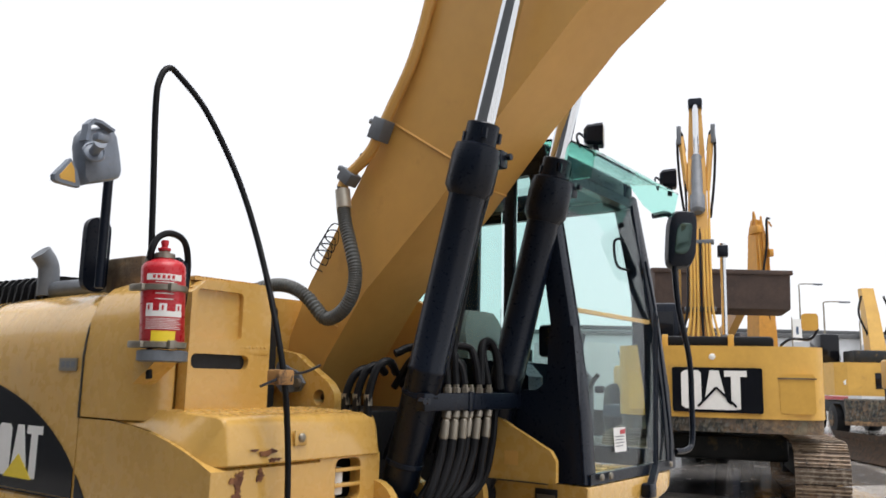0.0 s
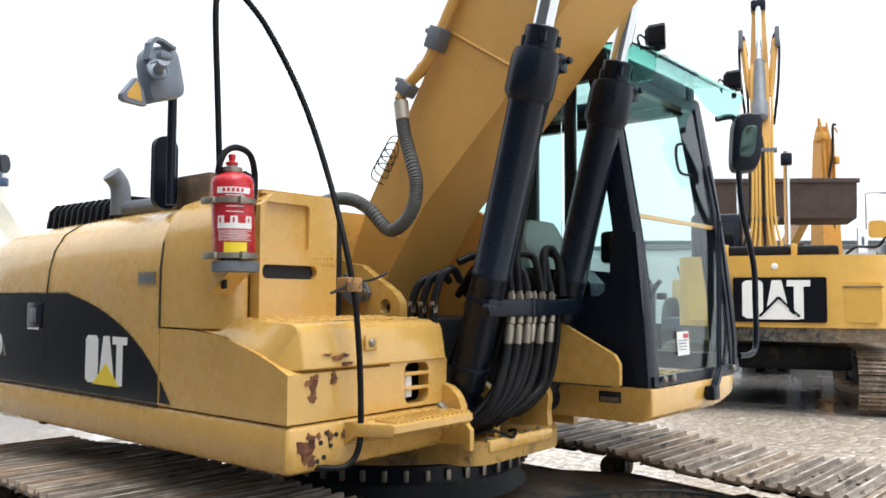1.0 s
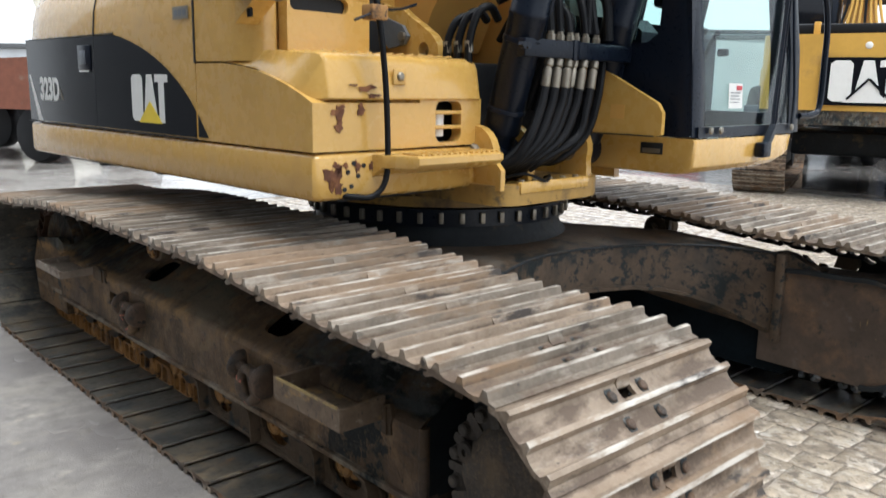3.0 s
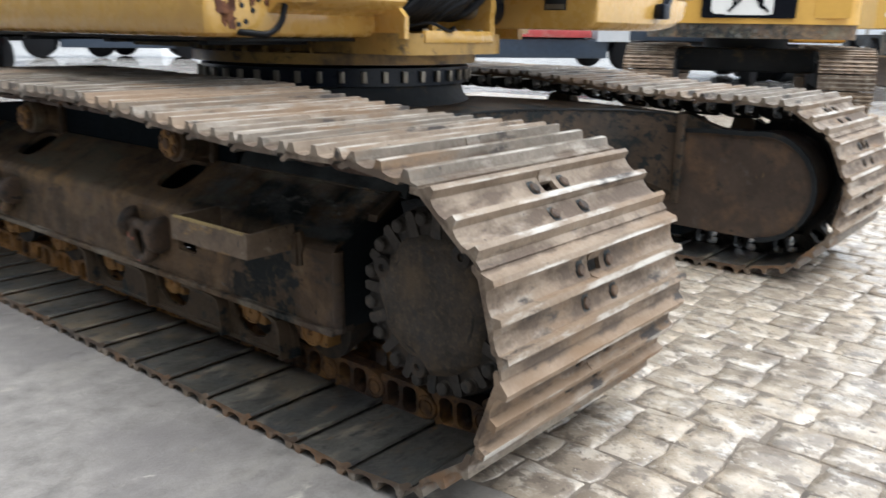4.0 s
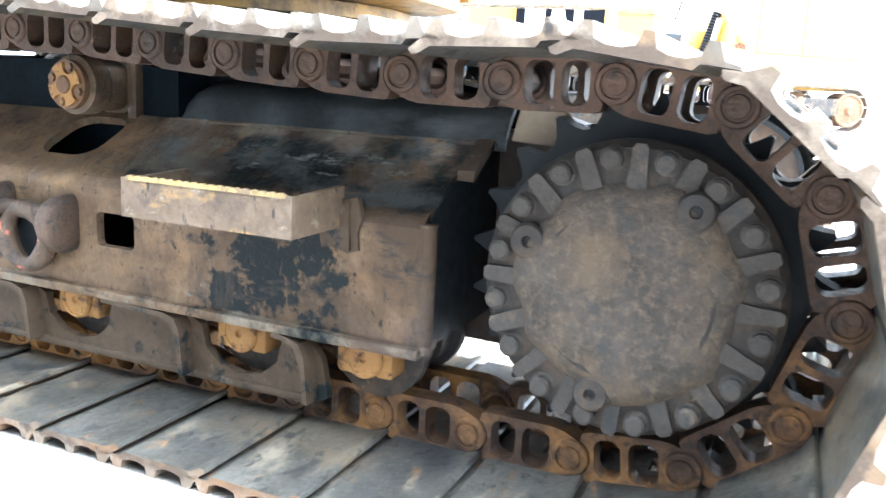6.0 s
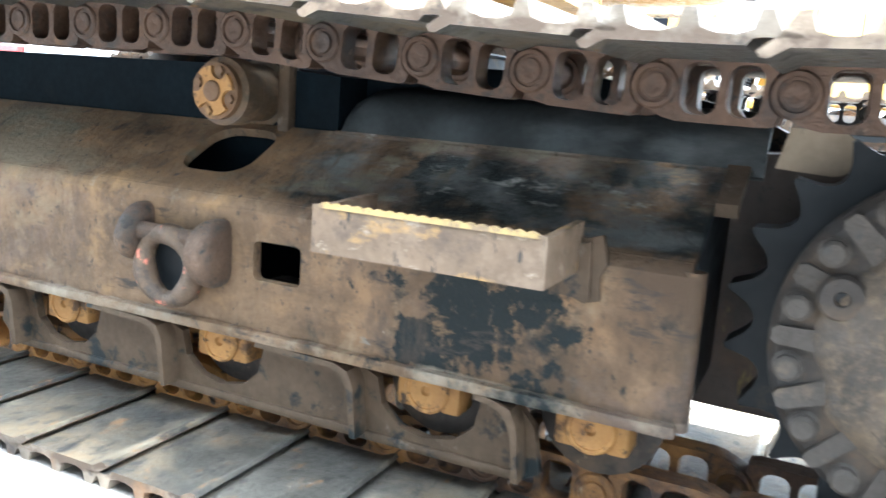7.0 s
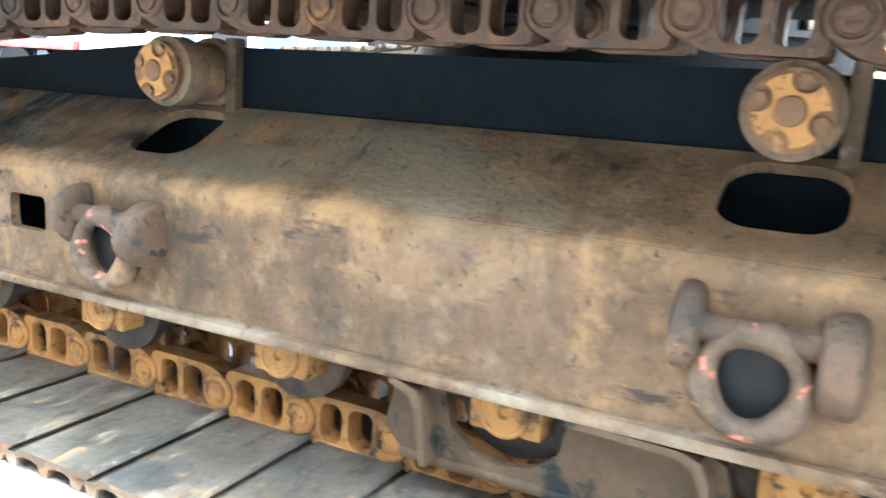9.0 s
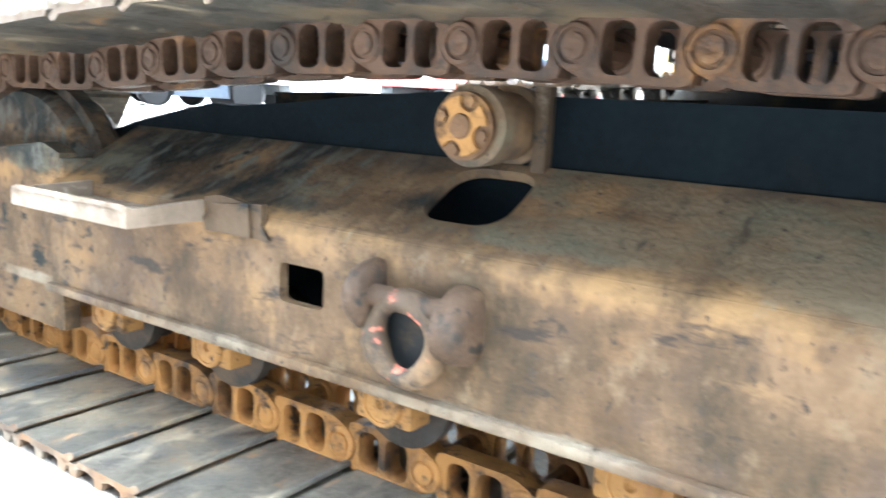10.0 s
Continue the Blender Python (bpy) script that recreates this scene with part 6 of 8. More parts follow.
for x in (0.40, 0.49, 1.22):
    bm = BM()
    lathe(bm, [(0.016, 0), (0.014, 0.008), (0.008, 0.01)], (x, -1.245, 1.232), (x, -2, 1.232), 10)
    part("sill_bolt", bm, ZINC, sill)
# sticker on the screen
bm = BM()
z0, z1 = 1.325, 1.435
loft(bm, [[(0.595, front_y(z0) - 0.008, z0), (0.725, front_y(z0) - 0.008, z0), (0.725, front_y(z1) - 0.008, z1), (0.595, front_y(z1) - 0.008, z1)], [(0.595, front_y(z0) - 0.0065, z0), (0.725, front_y(z0) - 0.0065, z0), (0.725, front_y(z1) - 0.0065, z1), (0.595, front_y(z1) - 0.0065, z1)]])
stick = up("screen_sticker", bm, WHITE, "white paper sticker with red and grey print", 0)
bm = BM()
box(bm, 0.665, 0.715, front_y(1.41) - 0.0105, front_y(1.41) - 0.008, 1.405, 1.425)
part("red_print", bm, RED, stick, smooth=0)
for k in range(4):
    bm = BM()
    box(bm, 0.61, 0.70 - 0.012 * (k % 2), front_y(1.38) - 0.0095, front_y(1.38) - 0.0075, 1.392 - 0.014 * k, 1.396 - 0.014 * k)
    part("grey_print", bm, GREY, stick, smooth=0)
# sun visor
bm = BM()
prof = [(-0.99, 2.765), (-1.14, 2.748), (-1.28, 2.675), (-1.285, 2.665), (-1.14, 2.738), (-0.99, 2.755)]
plate(bm, prof, CX0 + 0.0, CX1 + 0.03)
visor = up("sun_visor", bm, VISOR, "translucent green plastic sun visor over the cab", 40)
visor.visible_shadow = False
for x in (CX0 + 0.0, CX1 + 0.024):
    bm = BM()
    plate(bm, [(-1.0, 2.753), (-1.14, 2.738), (-1.282, 2.666), (-1.255, 2.55), (-1.16, 2.55), (-1.08, 2.63)], x, x + 0.006)
    o = part("visor_side", bm, VISOR, visor, smooth=0)
    o.visible_shadow = False


def work_lamp(x, y, z, turn, name="work_lamp"):
    m = Matrix.Translation((x, y, z)) @ Matrix.Rotation(radians(turn), 4, "Z") @ Matrix.Scale(0.86, 4)
    bm = BM()
    rows = []
    for d, w, h in ((0.07, 0.035, 0.035), (0.05, 0.052, 0.056), (-0.02, 0.058, 0.062), (-0.035, 0.058, 0.062)):
        rows.append([m @ Vector((a * w, d, b * h)) for a, b in ((-1, -0.7), (-0.7, -1), (0.7, -1), (1, -0.7), (1, 0.7), (0.7, 1), (-0.7, 1), (-1, 0.7))])
    loft(bm, rows)
    for a in (-0.02, 0.02):
        box(bm, a - 0.006, a + 0.006, -0.01, 0.02, -0.11, -0.055, m=m)
    ob = up(name, bm, BLACK, "small black work lamp", 25)
    bm = BM()
    box(bm, -0.048, 0.048, -0.040, -0.035, -0.052, 0.052, 0.012, m=m)
    part("lens", bm, SLEEVE, ob, "cream lamp lens")
    bm = BM()
    sweep(bm, [m @ Vector((-0.02, 0.05, -0.03)), m @ Vector((-0.06, 0.09, 0.0)), m @ Vector((-0.12, 0.10, -0.04)), m @ Vector((-0.12, 0.08, -0.10))], 0.006, 6)
    part("cable", bm, BLACK, ob)


work_lamp(0.49, -1.19, 2.805, 22)
work_lamp(1.45, -1.19, 2.795, 22)
# cab mirror on its rail
bm = BM()
rows = []
mu, mn = Vector((0.60, -0.80, 0)), Vector((-0.80, -0.60, 0))
for d, k in ((0.05, 0.6), (0.035, 0.93), (0.0, 1.0), (-0.02, 1.0)):
    rows.append([Vector((1.40, -1.26, 2.43)) + mn * d + mu * (k * 0.082 * math.copysign(abs(math.cos(a)) ** 0.5, math.cos(a)) + 0.02 * math.sin(a)) + Vector((0, 0, k * 0.165 * math.copysign(abs(math.sin(a)) ** 0.55, math.sin(a)))) for a in np.linspace(0, 2 * math.pi, 25)[:-1]])
loft(bm, rows)
mir = up("cab_mirror", bm, BLACK, "dark rear-view mirror on a black rail", 40)
bm = BM()
rows = []
for d, k in ((0.051, 0.52), (0.053, 0.50)):
    rows.append([Vector((1.40, -1.26, 2.43)) + mn * d + mu * (k * 0.082 * math.copysign(abs(math.cos(a)) ** 0.5, math.cos(a)) + 0.02 * math.sin(a)) + Vector((0, 0, k * 0.165 * math.copysign(abs(math.sin(a)) ** 0.55, math.sin(a)))) for a in np.linspace(0, 2 * math.pi, 25)[:-1]])
loft(bm, rows)
part("mirror_back", bm, MIRRORBACK, mir, "dark green reflecting mirror face")
bm = BM()
sweep(bm, [(1.30, -1.14, 2.56), (1.37, -1.21, 2.57), (1.38, -1.235, 2.44), (1.36, -1.235, 2.28), (1.40, -1.24, 2.05), (1.52, -1.25, 1.78), (1.54, -1.25, 1.55), (1.535, -1.25, 1.34), (1.48, -1.24, 1.29), (1.36, -1.22, 1.285)], 0.016, 8)
up("grab_rail", bm, BLACK, "black tubular grab rail beside the cab door")
bm = BM()
sweep(bm, [(1.13, front_y(2.38) + 0.03, 2.41), (1.11, front_y(2.4) + 0.08, 2.40), (1.12, front_y(2.35) + 0.08, 2.27), (1.15, front_y(2.25) + 0.04, 2.24)], 0.0075, 6)
up("inner_handle", bm, BLACK, "black grab handle inside the screen")
bm = BM()
beam(bm, (1.235, front_y(2.02) - 0.03, 2.03), (0.97, front_y(1.3) - 0.045, 1.22), 0.016, 0.012)
beam(bm, (1.265, front_y(2.02) - 0.03, 2.0), (1.0, front_y(1.3) - 0.045, 1.22), 0.012, 0.012)
box(bm, 0.84, 0.92, -1.29, -1.24, 1.10, 1.17, 0.01)
beam(bm, (0.89, -1.265, 1.13), (0.985, -1.26, 1.24), 0.03, 0.03, 0.005)
up("wiper", bm, BLACK, "black windscreen wiper with double arm")
bm = BM()
sweep(bm, [(1.255, front_y(2.3) - 0.02, 2.3), (1.262, front_y(2.0) - 0.022, 2.0), (1.25, front_y(1.7) - 0.02, 1.7), (1.258, front_y(1.4) - 0.02, 1.4), (1.22, front_y(1.25) - 0.03, 1.25)], 0.007, 6)
up("wiper_hose", bm, BLACK, "small black washer hose along the pillar")
# seat and controls inside
bm = BM()
box(bm, 0.58, 1.02, -0.84, -0.32, 1.48, 1.60, 0.05)
seat = up("operator_seat", bm, HOSE, "grey operator seat inside the cab")
bm = BM()
loft(bm, [[(0.80 + w * u, y + d, z) for u, d in ((-1, 0.0), (-0.9, -0.05), (0, -0.07), (0.9, -0.05), (1, 0.0), (0.9, 0.05), (-0.9, 0.05))] for z, w, y in ((1.58, 0.21, -0.38), (1.70, 0.23, -0.36), (1.90, 0.22, -0.32), (1.98, 0.17, -0.30), (2.01, 0.13, -0.295))])
part("backrest", bm, HOSE, seat)
for x in (0.50, 1.06):
    bm = BM()
    plate(bm, [(-0.84, 1.30), (-0.84, 1.66), (-0.78, 1.72), (-0.30, 1.76), (-0.20, 1.70), (-0.20, 1.30)], x - 0.04, x + 0.1, bevel=0.02)
    con = up("control_console", bm, BLACK, "black control console with a lever")
    bm = BM()
    rod(bm, (x + 0.05, -0.76, 1.70), (x + 0.05, -0.79, 1.90), 0.018, 0.026)
    part("lever", bm, BLACK, con)
for x in (0.72, 0.84):
    bm = BM()
    sweep(bm, [(x, -0.85, 1.2), (x, -0.9, 1.4), (x, -0.98, 1.62), (x, -1.02, 1.68)], 0.012, 6)
    up("travel_lever", bm, BLACK, "black travel lever")
bm = BM()
box(bm, 0.35, 0.47, -1.05, -0.95, 1.75, 1.9, 0.02)
up("monitor", bm, BLACK, "small black monitor")

# ---- on the hood and tank ----
bm = BM()
rod(bm, (-1.163, 0.2, 1.97), (-1.163, 0.2, 2.42), 0.019)
pole = up("mirror_pole", bm, BLACK, "black pole carrying a grey mirror housing")
UM = U @ Matrix.Translation((-0.03, 0, -0.010))
body = [(-1.345, 2.535), (-1.325, 2.565), (-1.25, 2.598), (-1.21, 2.598), (-1.188, 2.575), (-1.168, 2.51), (-1.15, 2.44), (-1.155, 2.412), (-1.18, 2.397), (-1.25, 2.372), (-1.305, 2.352), (-1.325, 2.37), (-1.335, 2.43), (-1.348, 2.50)]
bm = BM()
cu, cv = -1.25, 2.475
rows = [[(cu + (x - cu) * k, 0.14 + d + 0.12 * (x - cu), cv + (z - cv) * k) for x, z in body] for d, k in ((-0.045, 0.72), (-0.036, 0.92), (-0.015, 1.0), (0.03, 1.0), (0.04, 0.95))]
loft(bm, rows)
hous = part("mirror_housing", bm, HOUSING, pole, "scuffed blue-grey plastic mirror housing", 40, UM)
bm = BM()
lathe(bm, [(0.043, 0), (0.041, 0.008), (0.036, 0.010), (0.034, 0.004), (0.02, 0.006), (0.017, 0.05), (0.023, 0.052), (0.023, 0.075)], (-1.285, 0.112, 2.478), (-1.312, 0.03, 2.506), 18)
joint = part("ball_joint", bm, HOUSING, hous, m=UM)
bm = BM()
box(bm, -1.345, -1.295, 0.02, 0.055, 2.494, 2.522, 0.006)
part("joint_head", bm, HOUSING, joint, m=UM)
# flat strap bent over the top
bm = BM()
strap = [(-1.318, 2.52), (-1.312, 2.585), (-1.288, 2.612), (-1.255, 2.612), (-1.195, 2.592), (-1.198, 2.582), (-1.256, 2.600), (-1.283, 2.598), (-1.300, 2.578), (-1.304, 2.52)]
plate(bm, strap, 0.12, 0.16, axis="y")
part("top_strap", bm, HOUSING, hous, m=UM, smooth=0)
# second mirror below, its yellow reflection painted on the glass
bm = BM()
plate(bm, [(-1.348, 2.445), (-1.405, 2.372), (-1.402, 2.352), (-1.385, 2.345), (-1.30, 2.343), (-1.315, 2.40)], 0.155, 0.185, axis="y", bevel=0.008)
low = part("lower_mirror", bm, HOUSING, hous, m=UM)
bm = BM()
plate(bm, [(-1.348, 2.425), (-1.390, 2.368), (-1.386, 2.355), (-1.325, 2.352), (-1.333, 2.40)], 0.151, 0.1545, axis="y")
part("mirror_glass", bm, PAINT_CLEAN, low, "mirror glass with its yellow reflection painted on", 0, UM)
bm = BM()
pts = rounded_rect(-1.19, -1.08, 1.96, 2.27, 0.05)
plate(bm, pts, 0.28, 0.31, axis="y", bevel=0.006)
up("pole_shield", bm, BLACK, "black rounded shield behind the mirror pole")
bm = BM()
box(bm, -1.10, -0.90, 0.02, 0.26, 1.955, 2.10, 0.012)
up("battery_box", bm, FRAME, "rusty brown box on the hood")
bm = BM()
sweep(bm, [(-1.0, 0.9, 1.98), (-1.0, 0.9, 2.09), (-1.015, 0.9, 2.14), (-1.05, 0.9, 2.18)], 0.047, 16)
up("exhaust_pipe", bm, GREY, "grey bent exhaust pipe end")
# fire extinguisher strapped to the tank's corner
EX, EY = -1.302, -0.44
def ex_z(k):
    """Heights on the bottle, from its foot (0) to its shoulder (1)."""
    return 1.728 + 0.262 * k


bm = BM()
lathe(bm, [(0.066, 0), (0.073, 0.01), (0.073, 0.262), (0.0705, 0.275), (0.062, 0.287), (0.045, 0.295), (0.034, 0.298), (0.030, 0.31)], (EX, EY, 1.725), (EX - 0.018, EY, 2.04), 32)
fx = tagged(part("fire_extinguisher", bm, RED, None, "", 40, U), "red fire extinguisher strapped to the tank cabinet", "extinguisher")
bm = BM()
lathe(bm, [(0.036, 0), (0.036, 0.016), (0.018, 0.022), (0.016, 0.035)], (EX - 0.017, EY, 2.025), (EX - 0.017, EY, 3), 16)
part("collar", bm, ZINC, fx, "brass-coloured collar")
bm = BM()
lathe(bm, [(0.016, 0), (0.022, 0.006), (0.022, 0.012), (0.010, 0.016), (0.013, 0.03), (0.013, 0.04)], (EX - 0.018, EY, 2.048), (EX - 0.018, EY, 3), 14)
part("valve", bm, RED, fx, "weathered red valve knob")
bm = BM()
beam(bm, (EX + 0.04, EY + 0.01, 2.03), (EX + 0.085, EY + 0.02, 2.015), 0.018, 0.018, 0.003)
beam(bm, (EX + 0.085, EY + 0.02, 2.02), (EX + 0.095, EY + 0.02, 1.93), 0.016, 0.012, 0.003)
part("lever", bm, BLACK, fx)


def wrap(z0, z1, a0, a1, mat, name, r=0.0745, label=""):
    b = BM()
    n = 10
    cx = EX - 0.055 * ((z0 + z1) / 2 - 1.725)
    ring_ = [(cx + r * math.cos(a), EY + r * math.sin(a)) for a in np.linspace(radians(a0), radians(a1), n)]
    inn = [(cx + (r - 0.002) * math.cos(a), EY + (r - 0.002) * math.sin(a)) for a in np.linspace(radians(a0), radians(a1), n)]
    plate(b, ring_ + inn[::-1], z0, z1, axis="z")
    return part(name, b, mat, fx, label, 40)


wrap(ex_z(0.37), ex_z(0.44), 188, 288, WHITE, "white_label", label="white instruction field")
for k in range(7):
    wrap(ex_z(0.215 + 0.021 * k), ex_z(0.215 + 0.021 * k) + 0.0018, 190, 286 - 8 * (k % 3), WHITE, "small_print")
wrap(ex_z(0.02), ex_z(0.19), 206, 268, LABEL_Y, "yellow_label", label="yellow service label")
for a in (190, 226, 268):
    wrap(ex_z(0.44), ex_z(0.535), a, a + 19, WHITE, "pictogram")
    wrap(ex_z(0.45), ex_z(0.515), a + 6, a + 11, RED, "pictogram_mark", r=0.0755)
wrap(ex_z(0.83), ex_z(0.91), 190, 285, WHITE, "white_band")
for k in (0.585, 0.655, 0.80):
    wrap(ex_z(k), ex_z(k) + 0.003, 215, 262, WHITE, "lettering_bar")
for k in range(5):
    wrap(ex_z(0.85), ex_z(0.895), 208 + 12 * k, 215 + 12 * k, RED, "lettering_bar", r=0.0755)
for z in (1.722, ex_z(0.70)):
    b = BM()
    cx = EX - 0.055 * (z - 1.72)
    lathe(b, [(0.074, 0), (0.080, 0.002), (0.080, 0.020), (0.074, 0.022)], (cx, EY, z), (cx, EY, 9), 30)
    box(b, cx - 0.092, cx - 0.066, EY - 0.012, EY + 0.062, z - 0.001, z + 0.022, 0.004)
    box(b, cx - 0.035, cx - 0.008, EY - 0.092, EY - 0.072, z - 0.003, z + 0.025, 0.004)
    part("strap", b, ZINC, fx, "steel clamp strap")
b = BM()
lathe(b, [(0.070, 0), (0.083, 0.004), (0.083, 0.036), (0.070, 0.04)], (EX + 0.004, EY, 1.676), (EX + 0.004, EY, 9), 26)
part("mount", b, GREY, fx, "grey mounting cup")
b = BM()
plate(b, [(-0.45, 1.676), (-0.33, 1.676), (-0.33, 1.60), (-0.36, 1.62)], EX - 0.03, EX + 0.06, bevel=0.008)
part("mount_bracket", b, PAINT, fx)
b = BM()
sweep(b, [(EX - 0.062, EY + 0.02, 2.0), (EX - 0.068, EY, 2.05), (EX - 0.045, EY, 2.095), (EX, EY - 0.005, 2.115), (EX + 0.055, EY - 0.005, 2.095), (EX + 0.095, EY + 0.02, 2.03), (EX + 0.108, EY + 0.04, 1.95), (EX + 0.108, EY + 0.055, 1.86), (EX + 0.09, EY + 0.06, 1.79)], 0.0115, 8)
part("discharge_hose", b, RUBBER, fx, "black discharge hose")
b = BM()
rod(b, (EX - 0.062, EY + 0.02, 1.985), (EX - 0.064, EY + 0.015, 2.02), 0.014, seg=10)
part("hose_nut", b, ZINC, fx)
# long black cable arched over the machine
b = BM()
sweep(b, [(-1.315, -0.40, 1.62), (-1.345, -0.41, 1.95), (-1.375, -0.43, 2.25), (-1.405, -0.45, 2.55), (-1.395, -0.45, 2.645), (-1.365, -0.45, 2.69), (-1.32, -0.45, 2.675), (-1.21, -0.48, 2.56), (-1.10, -0.55, 2.31), (-1.055, -0.65, 2.01), (-1.063, -0.77, 1.69), (-1.03, -0.78, 1.45), (-1.01, -0.775, 1.20), (-1.015, -0.77, 1.07), (-1.06, -0.755, 1.015), (-1.13, -0.725, 1.015), (-1.16, -0.69, 1.02)], 0.0108, 12, 12)
cable = tagged(part("black_cable", b, RUBBER, None, "", 60, U), "long black cable arching over the tank cabinet", "cable")
b = BM()
box(b, -1.10, -1.03, -0.80, -0.74, 1.61, 1.66, 0.006)
part("cable_clamp", b, OCHRE, cable)
b = BM()
sweep(b, [(-1.16, -0.78, 1.605), (-1.06, -0.79, 1.64), (-0.95, -0.77, 1.655), (-0.85, -0.74, 1.68)], 0.005, 5)
part("cable_tie", b, BLACK, cable)

# ---- the yard around ----
def far_track(parent, cx, y0, y1, z=0.44, r=0.42, w=0.7, n=46):
    """A plainer track for the machines that stand far off: shoes round two wheels and a dark frame."""
    straight = y1 - y0
    per = 2 * straight + 2 * math.pi * r
    bm = BM()
    plate(bm, [(y0, z - 0.2), (y1, z - 0.2), (y1, z + 0.18), (y0, z + 0.18)], cx - 0.16, cx + 0.16, bevel=0.03)
    rod(bm, (cx - 0.18, y0, z), (cx + 0.18, y0, z), r * 0.8, seg=24)
    rod(bm, (cx - 0.18, y1, z), (cx + 0.18, y1, z), r * 0.8, seg=24)
    tr = part("track", bm, DARKFRAME, parent, "worn steel crawler track")
    bm = BM()
    box(bm, -w / 2, w / 2, -per / n * 0.46, per / n * 0.46, -0.012, 0.012)
    for d in (-0.06, 0.0, 0.06):
        box(bm, -w / 2, w / 2, d - 0.009, d + 0.009, 0.01, 0.035)
    first = None
    for k in range(n):
        s = per * k / n
        if s < straight:
            y, zz, a = y0 + s, z + r, 0
        elif s < straight + math.pi * r:
            a = -(s - straight) / r
            y, zz = y1 - r * math.sin(a), z + r * math.cos(a)
        elif s < 2 * straight + math.pi * r:
            y, zz, a = y1 - (s - straight - math.pi * r), z - r, math.pi
        else:
            a = math.pi - (s - 2 * straight - math.pi * r) / r
            y, zz = y0 - r * math.sin(a), z + r * math.cos(a)
        mm = Matrix.Translation((cx, y, zz)) @ Matrix.Rotation(a, 4, "X")
        if first is None:
            first = part("shoe", bm, STEEL, tr, smooth=0, m=mm)
        else:
            again(first, "shoe", tr, mm)
    return tr


def far_excavator(m):
    ex = tagged(new("excavator"), "yellow crawler excavator parked tail first with raised boom", "excavator", "machines in the yard")
    ex.matrix_world = m
    for cx in (-1.3, 1.3):
        far_track(ex, cx, -1.85, 1.85)
    bm = BM()
    box(bm, -1.0, 1.0, -1.0, 1.0, 0.5, 0.85, 0.05)
    rod(bm, (0, 0, 0.7), (0, 0, 1.05), 0.65, seg=32)
    part("carbody", bm, DARKFRAME, ex)
    cwp = [(-1.38, -1.5), (-1.38, -2.15)] + bez((-1.38, -2.15), (-1.34, -2.45), (-0.95, -2.54), 5)[1:] + [(0, -2.62), (0.95, -2.54)] + bez((0.95, -2.54), (1.34, -2.45), (1.38, -2.15), 5)[1:] + [(1.38, -1.5)]
    bm = BM()
    plate(bm, cwp, 1.19, 2.17, axis="z", bevel=0.07, seg=3)
    cwt = part("counterweight", bm, PAINT_CLEAN, ex, "yellow counterweight with black emblem panel")
    bm = BM()
    plate(bm, [(x * 0.985, y * 0.99) for x, y in cwp], 1.0, 1.2, axis="z", bevel=0.05)
    part("scuffed_foot", bm, FRAME, cwt, "scraped brown lower edge")
    bm = BM()
    plate(bm, rounded_rect(-0.62, 0.56, 1.26, 1.87, 0.03), -2.635, -2.55, axis="y")
    part("black_panel", bm, DECAL, cwt)
    emblem(cwt, -0.50, 0.36, 1.31, 1.83, -2.636, -0.004, axis="y", tri=WHITE)
    bm = BM()
    for a, b in (((-0.28, 1.34), (-0.04, 1.60)), ((-0.04, 1.60), (0.22, 1.34))):
        beam(bm, (a[0], -2.652, a[1]), (b[0], -2.652, b[1]), 0.01, 0.03)
    part("emblem_edge", bm, DECAL, cwt, smooth=0)
    bm = BM()
    lathe(bm, [(0.05, 0), (0.04, 0.03), (0.01, 0.04)], (-0.08, -2.60, 2.02), (-0.08, -4, 2.02), 12)
    part("rear_camera", bm, WHITE, cwt)
    bm = BM()
    plate(bm, rounded_rect(0.78, 1.22, 1.27, 1.80, 0.04), -2.56, -2.42, axis="y", bevel=0.02)
    part("tail_panel", bm, PAINT_CLEAN, cwt)
    bm = BM()
    plate(bm, rounded_rect(-1.22, -0.80, 1.27, 1.80, 0.04), -2.545, -2.42, axis="y", bevel=0.02)
    part("tail_panel", bm, PAINT_CLEAN, cwt)
    bm = BM()
    box(bm, 0.76, 1.24, -2.575, -2.5, 1.73, 1.75)
    part("tail_groove", bm, FRAME, cwt)
    bm = BM()
    box(bm, -1.33, 1.33, -2.05, 1.0, 1.05, 2.1, 0.06)
    part("body", bm, PAINT_CLEAN, ex)
    bm = BM()
    box(bm, -1.0, 0.75, -2.3, -0.4, 2.1, 2.32, 0.05)
    part("hood", bm, RUBBER, ex, "dark hood top")
    for x in (-0.72, 0.18):
        bm = BM()
        box(bm, x - 0.04, x + 0.04, -2.35, -2.0, 2.1, 2.34, 0.01)
        part("hood_strap", bm, PAINT_CLEAN, ex)
    bm = BM()
    box(bm, -1.36, -0.55, -0.2, 1.6, 2.0, 3.0, 0.08)
    cab_ = part("cab", bm, BLACK, ex, "dark cab")
    bm = BM()
    box(bm, -1.25, -0.65, -0.22, -0.19, 2.2, 2.85, 0.03)
    part("cab_window", bm, DECAL, cab_)
    bm = BM()
    sweep(bm, [(0.85, -2.0, 2.2), (1.0, -2.0, 2.3), (1.25, -2.0, 2.3), (1.36, -2.0, 2.45)], 0.02, 6)
    mi = part("mirror_arm", bm, BLACK, ex)
    bm = BM()
    plate(bm, rounded_rect(1.14, 1.36, 2.42, 2.66, 0.05), -2.05, -2.0, axis="y", bevel=0.01)
    part("mirror", bm, PAINT_CLEAN, mi, "yellow-backed mirror")
    bm = BM()
    bx = -0.22
